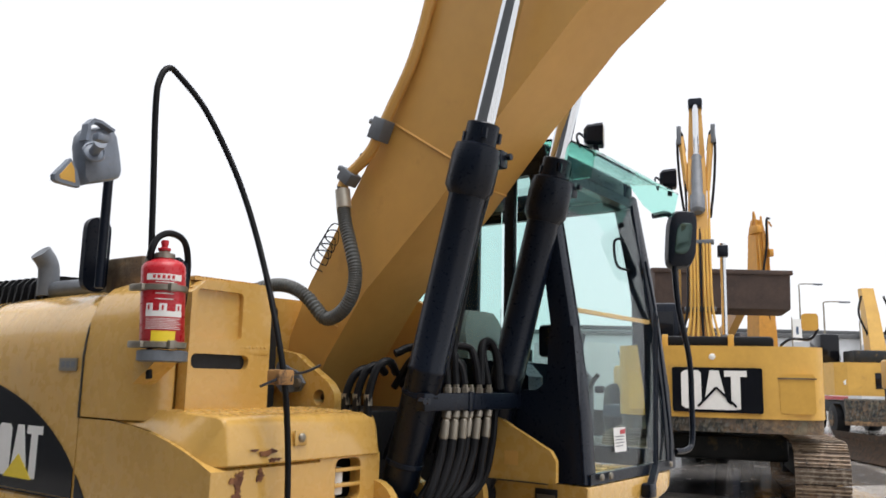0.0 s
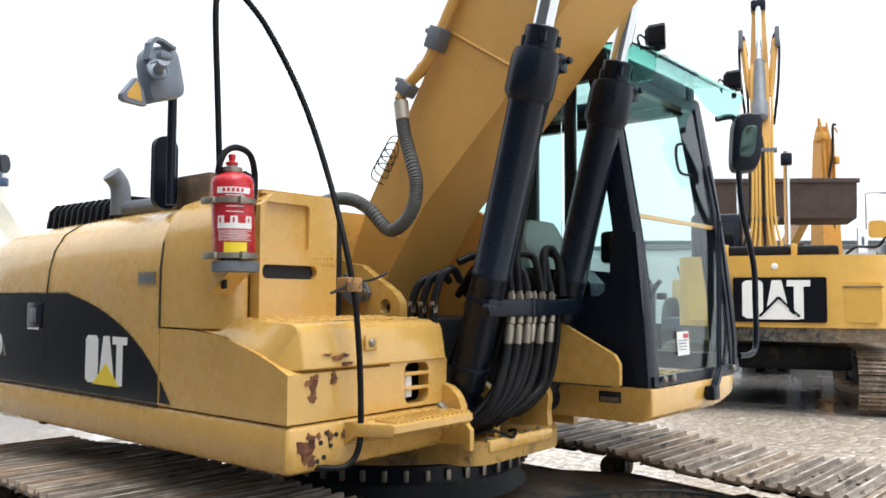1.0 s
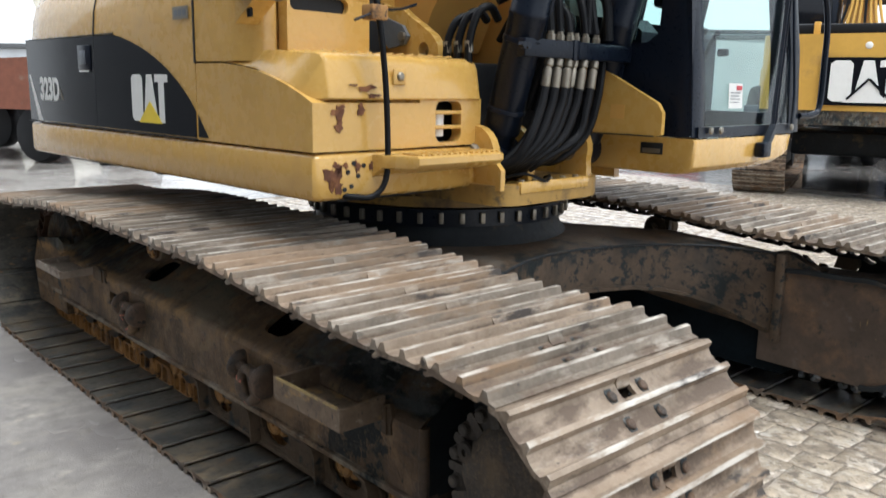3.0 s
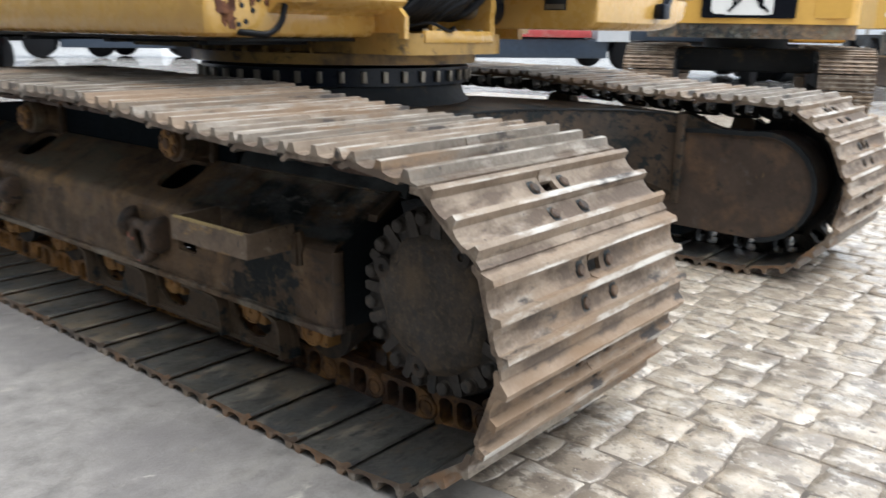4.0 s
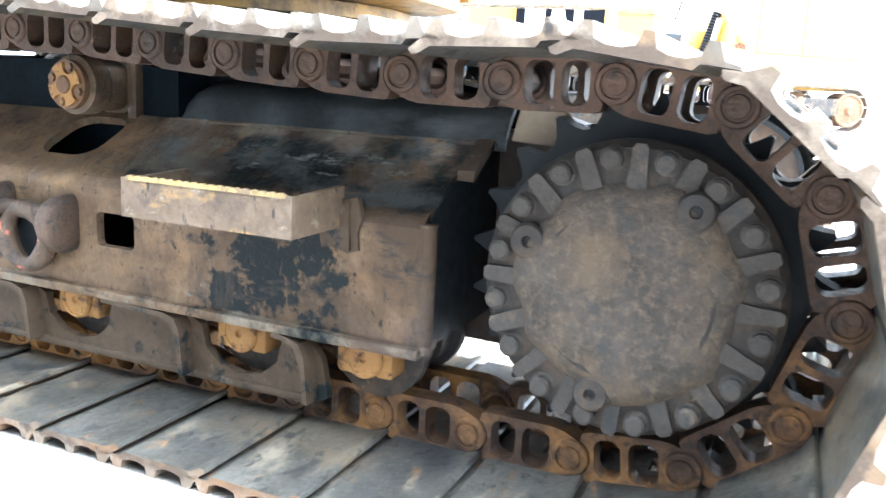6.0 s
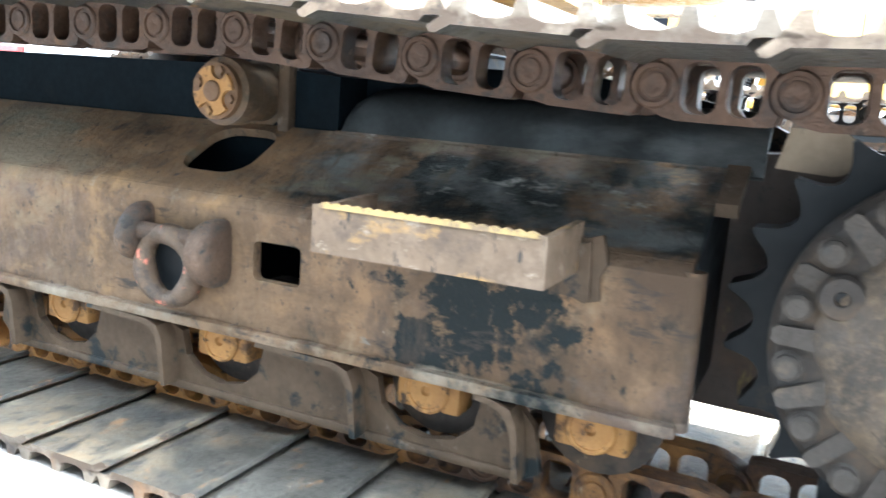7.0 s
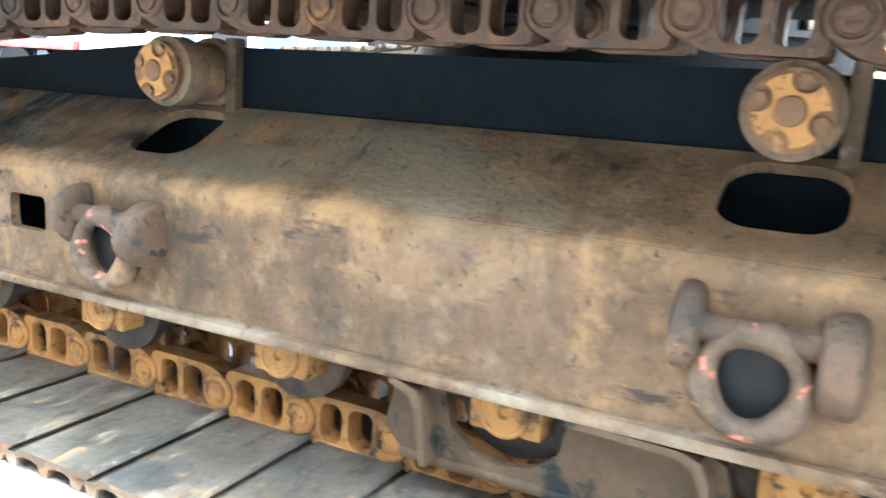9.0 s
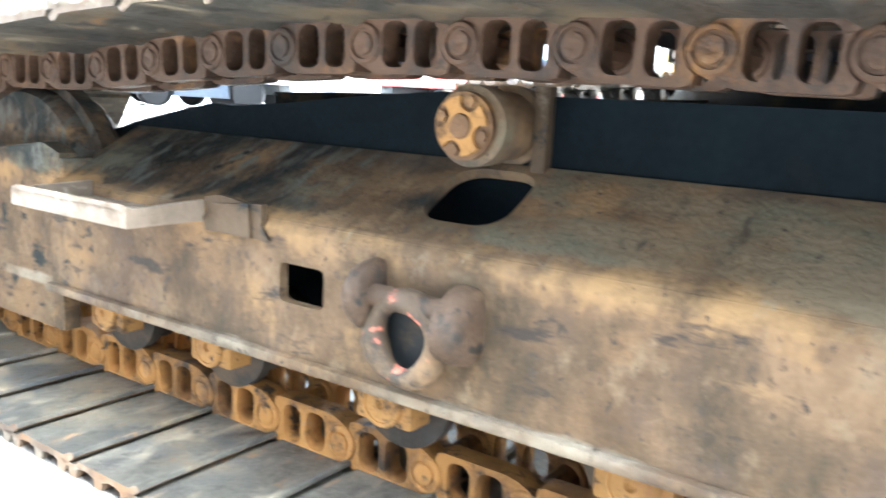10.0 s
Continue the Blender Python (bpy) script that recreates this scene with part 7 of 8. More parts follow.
    loft(bm, [[(bx - 0.2, -0.2, 1.7), (bx + 0.2, -0.2, 1.7), (bx + 0.2, 0.5, 1.7), (bx - 0.2, 0.5, 1.7)], [(bx - 0.18, 0.0, 3.4), (bx + 0.18, 0.0, 3.4), (bx + 0.18, 0.8, 3.4), (bx - 0.18, 0.8, 3.4)], [(bx - 0.15, 0.6, 5.7), (bx + 0.15, 0.6, 5.7), (bx + 0.15, 1.2, 5.7), (bx - 0.15, 1.2, 5.7)]])
    bo = part("boom", bm, BOOM_PAINT, ex, "upright boom with bundled pipes")
    for k in range(8):
        x = -0.19 + 0.054 * k
        bm = BM()
        sweep(bm, [(bx + x * 1.9, -0.40, 2.2), (bx + x * 1.45, -0.28, 2.5), (bx + x * 1.1, -0.18, 2.85), (bx + x, -0.1, 3.3), (bx + x, 0.25, 4.3), (bx + x * 1.05, 0.55, 5.2), (bx + x * 1.15, 0.64, 5.55 + 0.08 * (k % 3))], 0.021, 6, 3)
        part("pipe", bm, PAINT_CLEAN if k % 4 else RUBBER, bo)
    for z in (2.85, 4.05):
        bm = BM()
        box(bm, bx - 0.26, bx + 0.26, -0.24 + (z - 2.5) * 0.25, -0.12 + (z - 2.5) * 0.25, z, z + 0.08, 0.01)
        part("pipe_clamp", bm, GREY, bo)
    for x in (bx - 0.36, bx + 0.40):
        bm = BM()
        rod(bm, (x, 0.9, 1.4), (x, 0.55, 2.5), 0.08)
        part("boom_cylinder", bm, GREY, bo)
        bm = BM()
        rod(bm, (x, 0.55, 2.5), (x, 0.45, 4.1), 0.05)
        part("rod", bm, CHROME, bo)
        bm = BM()
        box(bm, x - 0.09, x + 0.09, 0.3, 0.5, 3.85, 4.05, 0.02)
        part("work_lamp", bm, BLACK, bo)
    bm = BM()
    lathe(bm, [(0.08, 0), (0.13, 0.05), (0.13, 0.35), (0.10, 0.4), (0.10, 1.2), (0.08, 1.25)], (bx, 0.22, 4.62), (bx, 0.73, 5.87), 16)
    part("stick_cylinder", bm, GREY, bo, "grey stick cylinder")
    bm = BM()
    rod(bm, (bx, 0.68, 5.75), (bx, 0.98, 6.86), 0.055)
    part("cylinder_rod", bm, CHROME, bo)
    bm = BM()
    loft(bm, [[(bx - 0.17, 0.8, 5.4), (bx + 0.17, 0.8, 5.4), (bx + 0.17, 1.3, 5.4), (bx - 0.17, 1.3, 5.4)], [(bx - 0.11, 1.05, 6.85), (bx + 0.11, 1.05, 6.85), (bx + 0.10, 1.35, 6.95), (bx - 0.10, 1.35, 6.95)]])
    stick_ = part("stick", bm, BOOM_PAINT, bo)
    bm = BM()
    box(bm, bx - 0.13, bx + 0.13, 0.92, 1.3, 6.80, 6.98, 0.04)
    part("stick_pin", bm, BLACK, stick_, "black pin boss")
    for sx in (-1, 1):
        bm = BM()
        box(bm, bx + sx * 0.30 - 0.04, bx + sx * 0.30 + 0.04, 0.6, 0.75, 6.0, 6.35, 0.02)
        part("hose_clamp", bm, GREY, stick_)
    for sx in (-1, 1):
        bm = BM()
        sweep(bm, [(bx + sx * 0.22, 0.6, 4.6), (bx + sx * 0.30, 0.6, 5.3), (bx + sx * 0.33, 0.7, 6.05), (bx + sx * 0.26, 0.75, 6.25), (bx + sx * 0.20, 0.8, 5.9)], 0.024, 6)
        part("stick_hose", bm, RUBBER, bo)
        bm = BM()
        beam(bm, (bx + sx * 0.17, 0.55, 5.1), (bx + sx * 0.27, 0.7, 6.15), 0.06, 0.1)
        part("head_plate", bm, BOOM_PAINT, bo)
    return ex


far_excavator(pose(10.88, 2.08, 0, 0, 0, -69))


def placed(depth, lateral, eye=(-2.88, -2.965), ahead=(0.782, 0.622)):
    """Ground position so far ahead of and to the right of a standpoint."""
    return eye[0] + depth * ahead[0] + lateral * ahead[1], eye[1] + depth * ahead[1] - lateral * ahead[0]


# raised bucket of a loader behind the neighbour
x, y = placed(17.5, 6.0)
loader = tagged(new("wheel_loader"), "wheel loader with a wide rusty brown bucket held high", "loader", "machines in the yard")
loader.matrix_world = pose(x, y, 0, 0, 0, -51.4)
bm = BM()
plate(bm, [(0.0, 3.25), (-0.05, 4.05), (0.25, 4.12), (0.9, 3.9), (1.0, 3.3), (0.5, 3.15)], -1.45, 1.45, bevel=0.03)
bk = part("bucket", bm, RUSTDARK, loader, "dark rusty loader bucket")
bm = BM()
box(bm, -1.5, 1.5, -0.08, 0.0, 3.98, 4.08, 0.01)
part("bucket_lip", bm, RUSTDARK, bk)
bm = BM()
for sx in (-0.6, 0.6):
    beam(bm, (sx, 0.6, 3.4), (sx, 3.0, 1.9), 0.18, 0.4, 0.02)
part("lift_arm", bm, BOOM_PAINT, loader)
bm = BM()
box(bm, -1.1, 1.1, 2.6, 6.0, 0.9, 2.1, 0.1)
part("body", bm, PAINT_CLEAN, loader)
for sx in (-1.1, 1.1):
    for yy in (2.8, 5.6):
        bm = BM()
        lathe(bm, [(0.35, 0), (0.75, 0.05), (0.8, 0.15), (0.8, 0.4), (0.75, 0.5), (0.35, 0.55)], (sx - 0.27, yy, 0.8), (sx + 1, yy, 0.8), 28)
        part("tyre", bm, RUBBER, loader)
# orange boom further back
x, y = placed(21.0, 8.2)
orange = tagged(new("excavator"), "orange excavator with upright boom behind the loader", "excavator", "machines in the yard")
orange.matrix_world = pose(x, y, 0, 0, 0, -40)
bm = BM()
loft(bm, [[(-0.3, -0.3, 1.4), (0.3, -0.3, 1.4), (0.3, 0.3, 1.4), (-0.3, 0.3, 1.4)], [(-0.20, -0.2, 4.2), (0.20, -0.2, 4.2), (0.20, 0.3, 4.2), (-0.20, 0.3, 4.2)], [(-0.16, -0.1, 5.5), (0.13, -0.1, 5.5), (0.13, 0.25, 5.5), (-0.16, 0.25, 5.5)], [(-0.1, 0.0, 5.9), (0.1, 0.0, 5.9), (0.1, 0.2, 5.9), (-0.1, 0.2, 5.9)]])
ob_ = part("boom", bm, ORANGE, orange, "orange boom with hoses")
bm = BM()
sweep(bm, [(0.1, -0.2, 3.2), (-0.1, -0.28, 4.3), (0.05, -0.25, 5.2), (0.1, -0.2, 5.85), (0.24, -0.12, 5.92)], 0.03, 6)
part("hose", bm, RUBBER, ob_)
for u in (-0.12, 0.0, 0.12):
    bm = BM()
    sweep(bm, [(u, -0.22, 4.4), (u * 1.1, -0.18, 5.3), (u * 1.6, -0.1, 5.95 - u), (u * 2.2 + 0.1, 0.0, 5.75)], 0.025, 6)
    part("hose", bm, ORANGE, ob_)
for u0, u1, z0, z1 in ((-0.24, -0.1, 5.5, 5.7), (0.1, 0.22, 4.9, 5.1)):
    bm = BM()
    box(bm, u0, u1, -0.3, 0.1, z0, z1, 0.03)
    part("boom_lug", bm, ORANGE, ob_)
bm = BM()
box(bm, -0.9, 0.5, -1.2, 1.2, 0.9, 1.9, 0.1)
part("body", bm, ORANGE, orange)
for cx in (-0.8, 0.4):
    bm = BM()
    plate(bm, rounded_rect(-1.3, 1.3, 0.02, 0.85, 0.4), cx - 0.2, cx + 0.2, bevel=0.02)
    part("track", bm, DARKFRAME, orange)


def wheeled_excavator(m):
    we = tagged(new("wheeled_excavator"), "yellow wheeled excavator with folded boom and dozer blade", "excavator", "machines in the yard")
    we.matrix_world = m
    bm = BM()
    box(bm, -1.0, 1.0, -2.2, 1.8, 0.75, 1.15, 0.05)
    part("chassis", bm, DARKFRAME, we)
    bm = BM()
    plate(bm, [(-2.4, 0.4), (-2.55, 0.35), (-2.6, 1.2), (-2.4, 1.25)], -1.1, 1.1, bevel=0.02)
    part("blade", bm, FRAME, we)
    for sx in (-1.0, 1.0):
        for yy in (-1.5, 1.2):
            bm = BM()
            lathe(bm, [(0.3, 0), (0.5, 0.04), (0.53, 0.12), (0.53, 0.4), (0.5, 0.48), (0.3, 0.5)], (sx - 0.25, yy, 0.53), (sx + 1, yy, 0.53), 24)
            ty = part("tyre", bm, RUBBER, we)
            bm = BM()
            rod(bm, (sx - 0.27, yy, 0.53), (sx + 0.27, yy, 0.53), 0.26, seg=16)
            part("rim", bm, FRAME, ty)
    bm = BM()
    plate(bm, [(-1.25, -2.0), (-0.9, -2.3), (0.9, -2.3), (1.25, -2.0), (1.25, 1.0), (-1.25, 1.0)], 1.35, 2.5, axis="z", bevel=0.08, seg=3)
    bd = part("body", bm, PAINT_CLEAN, we, "yellow body with black emblem panel")
    bm = BM()
    box(bm, 0.0, 1.15, -2.32, -2.25, 1.6, 2.15, 0.01)
    part("panel", bm, DECAL, bd)
    bm = BM()
    box(bm, 0.5, 1.0, -2.33, -2.322, 1.7, 2.05, 0.002)
    part("emblem_block", bm, WHITE, bd)
    bm = BM()
    lathe(bm, [(0.12, 0), (0.1, 0.04)], (-0.9, -2.22, 1.8), (-0.9, -4, 1.8), 14)
    part("tail_lamp", bm, WHITE, bd)
    bm = BM()
    box(bm, -1.2, -0.5, -0.4, 1.0, 2.45, 3.6, 0.1)
    part("cab", bm, DECAL, we)
    bm = BM()
    box(bm, -0.5, 1.1, -1.8, -0.6, 2.45, 2.95, 0.08)
    part("hood", bm, DARKFRAME, we)
    bm = BM()
    loft(bm, [[(0.6, -0.4, 2.4), (1.2, -0.4, 2.4), (1.2, 0.3, 2.4), (0.6, 0.3, 2.4)], [(0.75, 0.4, 4.4), (1.22, 0.4, 4.4), (1.22, 1.0, 4.4), (0.75, 1.0, 4.4)], [(0.75, 0.8, 5.45), (1.2, 0.8, 5.45), (1.2, 1.2, 5.45), (0.75, 1.2, 5.45)]])
    bo = part("boom", bm, PAINT_CLEAN, we)
    for sx in (0.0, 1.0):
        bm = BM()
        sweep(bm, [(1.0 + (sx - 0.5) * 0.6, 0.2, 3.6), (1.0 + (sx - 0.5) * 1.1, 0.3, 4.4), (1.0 + (sx - 0.5) * 0.8, 0.4, 5.1)], 0.04, 6)
        part("hose", bm, RUBBER, bo)
    return we


x, y = placed(31.0, 15.4)
wheeled_excavator(pose(x, y, 0, 0, 0, -60))


def bulldozer(m):
    """Long axis along x, nose towards -x."""
    dz = tagged(new("bulldozer"), "yellow bulldozer with worn steel tracks", "bulldozer", "machines in the yard")
    dz.matrix_world = m
    for cy in (-1.0, 1.0):
        far_track(dz, cy, -1.3, 1.3, 0.55, 0.5, 0.55, 30)
    bm = BM()
    plate(bm, [(-1.9, 0.98), (1.40, 0.98), (1.72, 1.12), (1.74, 1.45), (1.45, 2.9), (1.2, 3.2), (-1.9, 3.2)], -0.75, 0.75, bevel=0.09, seg=3)
    hull = part("hood", bm, PAINT_CLEAN, dz, "yellow engine hood with scuffs")
    for run in ([(1.02, 3.1), (1.02, 1.78), (1.08, 1.68)], [(1.02, 1.78), (-1.8, 1.74)], [(-0.2, 3.1), (-0.2, 1.76)]):
        bm = BM()
        for a, b in zip(run, run[1:]):
            beam(bm, (-0.752, *a), (-0.752, *b), 0.014, 0.014)
        part("panel_seam", bm, DEEP, hull, smooth=0)
    bm = BM()
    box(bm, -0.83, -0.74, 1.36, 1.56, 1.98, 2.14, 0.02)
    part("lug", bm, PAINT_CLEAN, hull)
    bm = BM()
    plate(bm, [(1.30, 1.82), (1.60, 1.84), (1.63, 1.92), (1.50, 1.97), (1.33, 1.95)], -0.754, -0.7505)
    part("rust_patch", bm, RUSTY, hull)
    bm = BM()
    box(bm, 0.45, 1.0, 1.5, 2.05, 1.62, 2.3, 0.06, 3)
    part("shoulder", bm, PAINT_CLEAN, dz)
    bm = BM()
    plate(bm, [(1.4, 1.2), (2.0, 1.25), (2.0, 1.62), (1.4, 1.62)], 0.30, 0.95, bevel=0.03)
    box(bm, -0.6, 0.3, 1.5, 1.95, 0.55, 1.05, 0.05)
    part("mount", bm, RUSTDARK, dz, "dark rusty mounting")
    # front cylinder and its ribbed sleeve
    bm = BM()
    rod(bm, (-0.1, 2.05, 0.72), (-0.1, 1.88, 1.5), 0.062)
    rod(bm, (-0.1, 1.88, 1.5), (-0.1, 1.66, 2.52), 0.085)
    part("lift_cylinder", bm, CHROME, dz, "bright hydraulic cylinder")
    bm = BM()
    box(bm, -0.30, 0.05, 1.70, 2.15, 0.82, 1.02, 0.05, 3)
    part("cylinder_foot", bm, PAINT_CLEAN, dz)
    bm = BM()
    rings = []
    for k in range(45):
        t = k / 44
        y_, z_ = 2.02 - 0.42 * t, 1.25 + 1.45 * t
        rings.append((0.115 if k % 2 else 0.09, math.hypot(0.42, 1.45) * t))
    lathe(bm, rings, (0.16, 2.02, 1.25), (0.16, 1.60, 2.70), 14)
    part("ribbed_sleeve", bm, RUBBER, dz, "black ribbed sleeve")
    # rusty arms and a worn blade lying low in front
    for s_ in (-0.55, 0.55):
        bm = BM()
        beam(bm, (s_, 1.7, 0.55), (s_, 2.9, 0.30), 0.2, 0.28, 0.04)
        part("push_arm", bm, RUSTDARK, dz)
    bm = BM()
    plate(bm, [(2.75, 0.02), (3.15, 0.02), (3.02, 0.25), (2.98, 0.45), (3.06, 0.62), (2.92, 0.60), (2.80, 0.35)], -1.2, 1.5, bevel=0.02)
    part("blade", bm, LUG, dz, "rusty brown blade resting on the ground")
    for cy in (-1.0, 1.0):
        for yy in (-1.3, 1.3):
            bm = BM()
            lathe(bm, [(0.05, -0.05), (0.10, -0.05), (0.12, 0.0), (0.13, 0.03), (0.32, 0.05), (0.36, 0.02), (0.40, 0.03), (0.40, 0.5), (0.1, 0.55)], (cy - 0.30, yy, 0.55), (cy + 1, yy, 0.55), 26)
            part("wheel", bm, CAP, dz, "brown rusty wheel")
        bm = BM()
        plate(bm, [(-1.0, 0.42), (1.0, 0.36), (1.15, 0.56), (0.9, 0.80), (-1.0, 0.80)], cy - 0.27, cy + 0.27, bevel=0.04)
        part("track_frame", bm, COVER, dz, "grey track frame")
    return dz


bulldozer(pose(19.6, -1.10, 0, 0, 0, 37))

DIRTY_RED = material("dusty red paint", (0.42, 0.06, 0.06), 0.5, stains=[((0.35, 0.22, 0.18), 0.7, 2.0, 0.5, 0.2)], grain=0.2)
VAN = material("dark van paint", (0.03, 0.045, 0.07), 0.4, grain=0.2)
# red lorry, low trailers and heaps seen under and beside the machine
def lorry(x, y, turn, mat, length=6.5, label="flatbed lorry with pale cab and dusty red bed"):
    lo = tagged(new("lorry"), label, "lorry", "vehicles in the yard")
    lo.matrix_world = pose(x, y, 0, 0, 0, turn)
    bm = BM()
    plate(bm, [(-length / 2, 0.8), (-length / 2 - 0.05, 1.7), (-length / 2 + 0.35, 2.8), (-length / 2 + 1.9, 2.85), (-length / 2 + 1.9, 0.8)], -1.2, 1.2, bevel=0.06)
    c = part("cab", bm, PALE if mat is DIRTY_RED else mat, lo)
    bm = BM()
    box(bm, -1.05, 1.05, -length / 2 - 0.03, -length / 2 + 0.3, 1.75, 2.5, 0.03)
    part("windscreen", bm, DECAL, c)
    bm = BM()
    box(bm, -1.2, 1.2, -length / 2 + 2.1, length / 2, 0.9, 1.15, 0.02)
    part("bed", bm, mat, lo)
    bm = BM()
    box(bm, -0.45, 0.45, -length / 2 + 0.2, length / 2 - 0.1, 0.5, 0.9, 0.02)
    part("chassis", bm, DARKFRAME, lo)
    for sx in (-1.05, 1.05):
        bm = BM()
        box(bm, sx - 0.05, sx + 0.05, -length / 2 + 1.5, length / 2 - 1.8, 0.32, 0.86, 0.02)
        part("side_guard", bm, VAN, lo)
        for yy in (-length / 2 + 0.9, length / 2 - 1.2):
            bm = BM()
            lathe(bm, [(0.2, 0), (0.45, 0.03), (0.48, 0.1), (0.48, 0.25), (0.2, 0.3)], (sx - 0.15, yy, 0.48), (sx + 1, yy, 0.48), 20)
            part("tyre", bm, RUBBER, lo)


x, y = placed(25, -1.5, (-2.76, -2.78), (0.853, 0.521))
lorry(x, y, 60, DIRTY_RED, 8.0)
x, y = placed(27, -13.0, (-2.76, -2.78), (0.853, 0.521))
lorry(x, y, 40, DIRTY_RED, 7.0)
lorry(11.6, 23.6, 62, VAN, 6.5, "dark flatbed lorry seen under the machine")
lorry(14.4, 20.2, 24, DIRTY_RED, 5.0)
lorry(5.2, 24.5, 95, VAN, 7.0, "dark flatbed lorry seen under the machine")
x, y = placed(43, 22.0)
lorry(x, y, -60, DIRTY_RED, 6.0)
x, y = placed(20, 3.4, (-2.76, -2.78), (0.853, 0.521))
lorry(x, y, 100, VAN, 5.0, "dark blue van parked in the yard")
# brown dump trailer at the far left
x, y = placed(15.7, -8.6, (-2.9, -2.985), (0.692, 0.722))
tr_ = tagged(new("dump_trailer"), "rusty brown dump trailer standing on the yard", "trailer", "vehicles in the yard")
tr_.matrix_world = pose(x, y, 0, 0, 0, 25)
bm = BM()
plate(bm, [(-3.0, 0.9), (2.4, 0.9), (2.9, 1.45), (0.2, 1.70), (-3.0, 1.80)], -1.2, 1.2, bevel=0.03)
tb = part("skip", bm, material("rust red paint", (0.24, 0.085, 0.05), 0.7, stains=[((0.3, 0.25, 0.2), 0.8, 3.0, 0.6, 0.2)]), tr_, "rust red skip")
for k in range(7):
    bm = BM()
    box(bm, 1.2, 1.27, -2.6 + 0.8 * k, -2.5 + 0.8 * k, 0.9, 1.70 - 0.05 * k, 0.01)
    part("rib", bm, FRAME, tb)
for sx in (-1.0, 1.0):
    for yy in (-2.0, 0.0, 1.4):
        bm = BM()
        lathe(bm, [(0.2, 0), (0.45, 0.03), (0.48, 0.1), (0.48, 0.25), (0.2, 0.3)], (sx - 0.15, yy, 0.48), (sx + 1, yy, 0.48), 20)
        part("tyre", bm, RUBBER, tr_)


# mobile crane behind the hood, with its hook block
def crane():
    x, y = placed(24, -14.5, (-2.91, -2.95), (0.74, 0.672))
    cr = tagged(new("mobile_crane"), "faded cream mobile crane with raised boom and hook block", "crane", "machines in the yard")
    cr.matrix_world = pose(x, y, 0, 0, 0, 42)
    bm = BM()
    box(bm, -3.0, 4.5, -1.3, 1.3, 0.7, 1.5, 0.06)
    part("carrier", bm, CREAM, cr)
    bm = BM()
    plate(bm, [(2.2, 1.5), (4.6, 1.5), (4.3, 2.9), (2.6, 3.2)], -1.1, 1.1, axis="y", bevel=0.08)
    cb = part("cab", bm, CREAM, cr)
    bm = BM()
    plate(bm, [(2.7, 2.1), (4.2, 2.1), (4.05, 2.75), (2.8, 2.9)], -1.13, 1.13, axis="y")
    part("window", bm, DECAL, cb)
    bm = BM()
    beam(bm, (4.2, 0, 3.8), (-7.5, 0, 11.3), 0.7, 0.85, 0.04)
    bo = part("boom", bm, CREAM, cr, "long cream telescopic boom")
    bm = BM()
    rod(bm, (2.0, 0, 1.6), (-0.5, 0, 5.2), 0.16)
    part("lift_cylinder", bm, CREAM, cr)
    bm = BM()
    rod(bm, (1.9, -0.6, 5.75), (1.9, 0.6, 5.75), 0.30)
    part("winch", bm, BLACK, bo)
    for sx in (-2.0, 0.5, 3.0):
        for sy in (-1.1, 1.1):
            bm = BM()
            lathe(bm, [(0.3, 0), (0.6, 0.04), (0.65, 0.12), (0.65, 0.35), (0.3, 0.4)], (sx, sy - 0.2, 0.65), (sx, sy + 1, 0.65), 20)
            part("tyre", bm, RUBBER, cr)
    return cr


crane()
x, y = placed(20, -10.22, (-2.898, -2.985), (0.692, 0.722))
hk = tagged(new("hook_block"), "grey crane hook block hanging on its ropes", "crane hook")
hk.matrix_world = pose(x, y, 0, 0, 0, -43.8)
bm = BM()
plate(bm, rounded_rect(-0.16, 0.16, 5.35, 5.75, 0.06), -0.12, 0.12, axis="y", bevel=0.02)
part("block", bm, DARKFRAME, hk)
bm = BM()
sweep(bm, [(0, 0, 5.35), (0, 0, 5.05), (0.1, 0, 4.9), (0, 0, 4.78), (-0.1, 0, 4.86)], 0.045, 8)
part("hook", bm, DARKFRAME, hk)
for sx in (-0.1, 0.0, 0.1):
    bm = BM()
    rod(bm, (sx, 0, 5.7), (sx - 0.3, 0.2, 9.4), 0.012, seg=5)
    part("rope", bm, DARKFRAME, hk)
bm = BM()
box(bm, -1.24, 1.24, -0.08, 0.08, 4.16, 4.36, 0.02)
sp = tagged(part("spreader_beam", bm, BLUE, None, m=pose(x, y, 0, 0, 0, -43.8)), "faded blue spreader beam under the crane hook", "beam")
for sx in (-1.0, 0.0, 1.0):
    bm = BM()
    box(bm, sx - 0.08, sx + 0.08, -0.1, 0.1, 4.30, 4.5, 0.02)
    part("lug", bm, BLUE, sp)
for sx in (-0.4, 0.4):
    bm = BM()
    rod(bm, (0, 0, 4.82), (sx, 0, 4.45), 0.015, seg=5)
    part("sling", bm, DARKFRAME, sp)

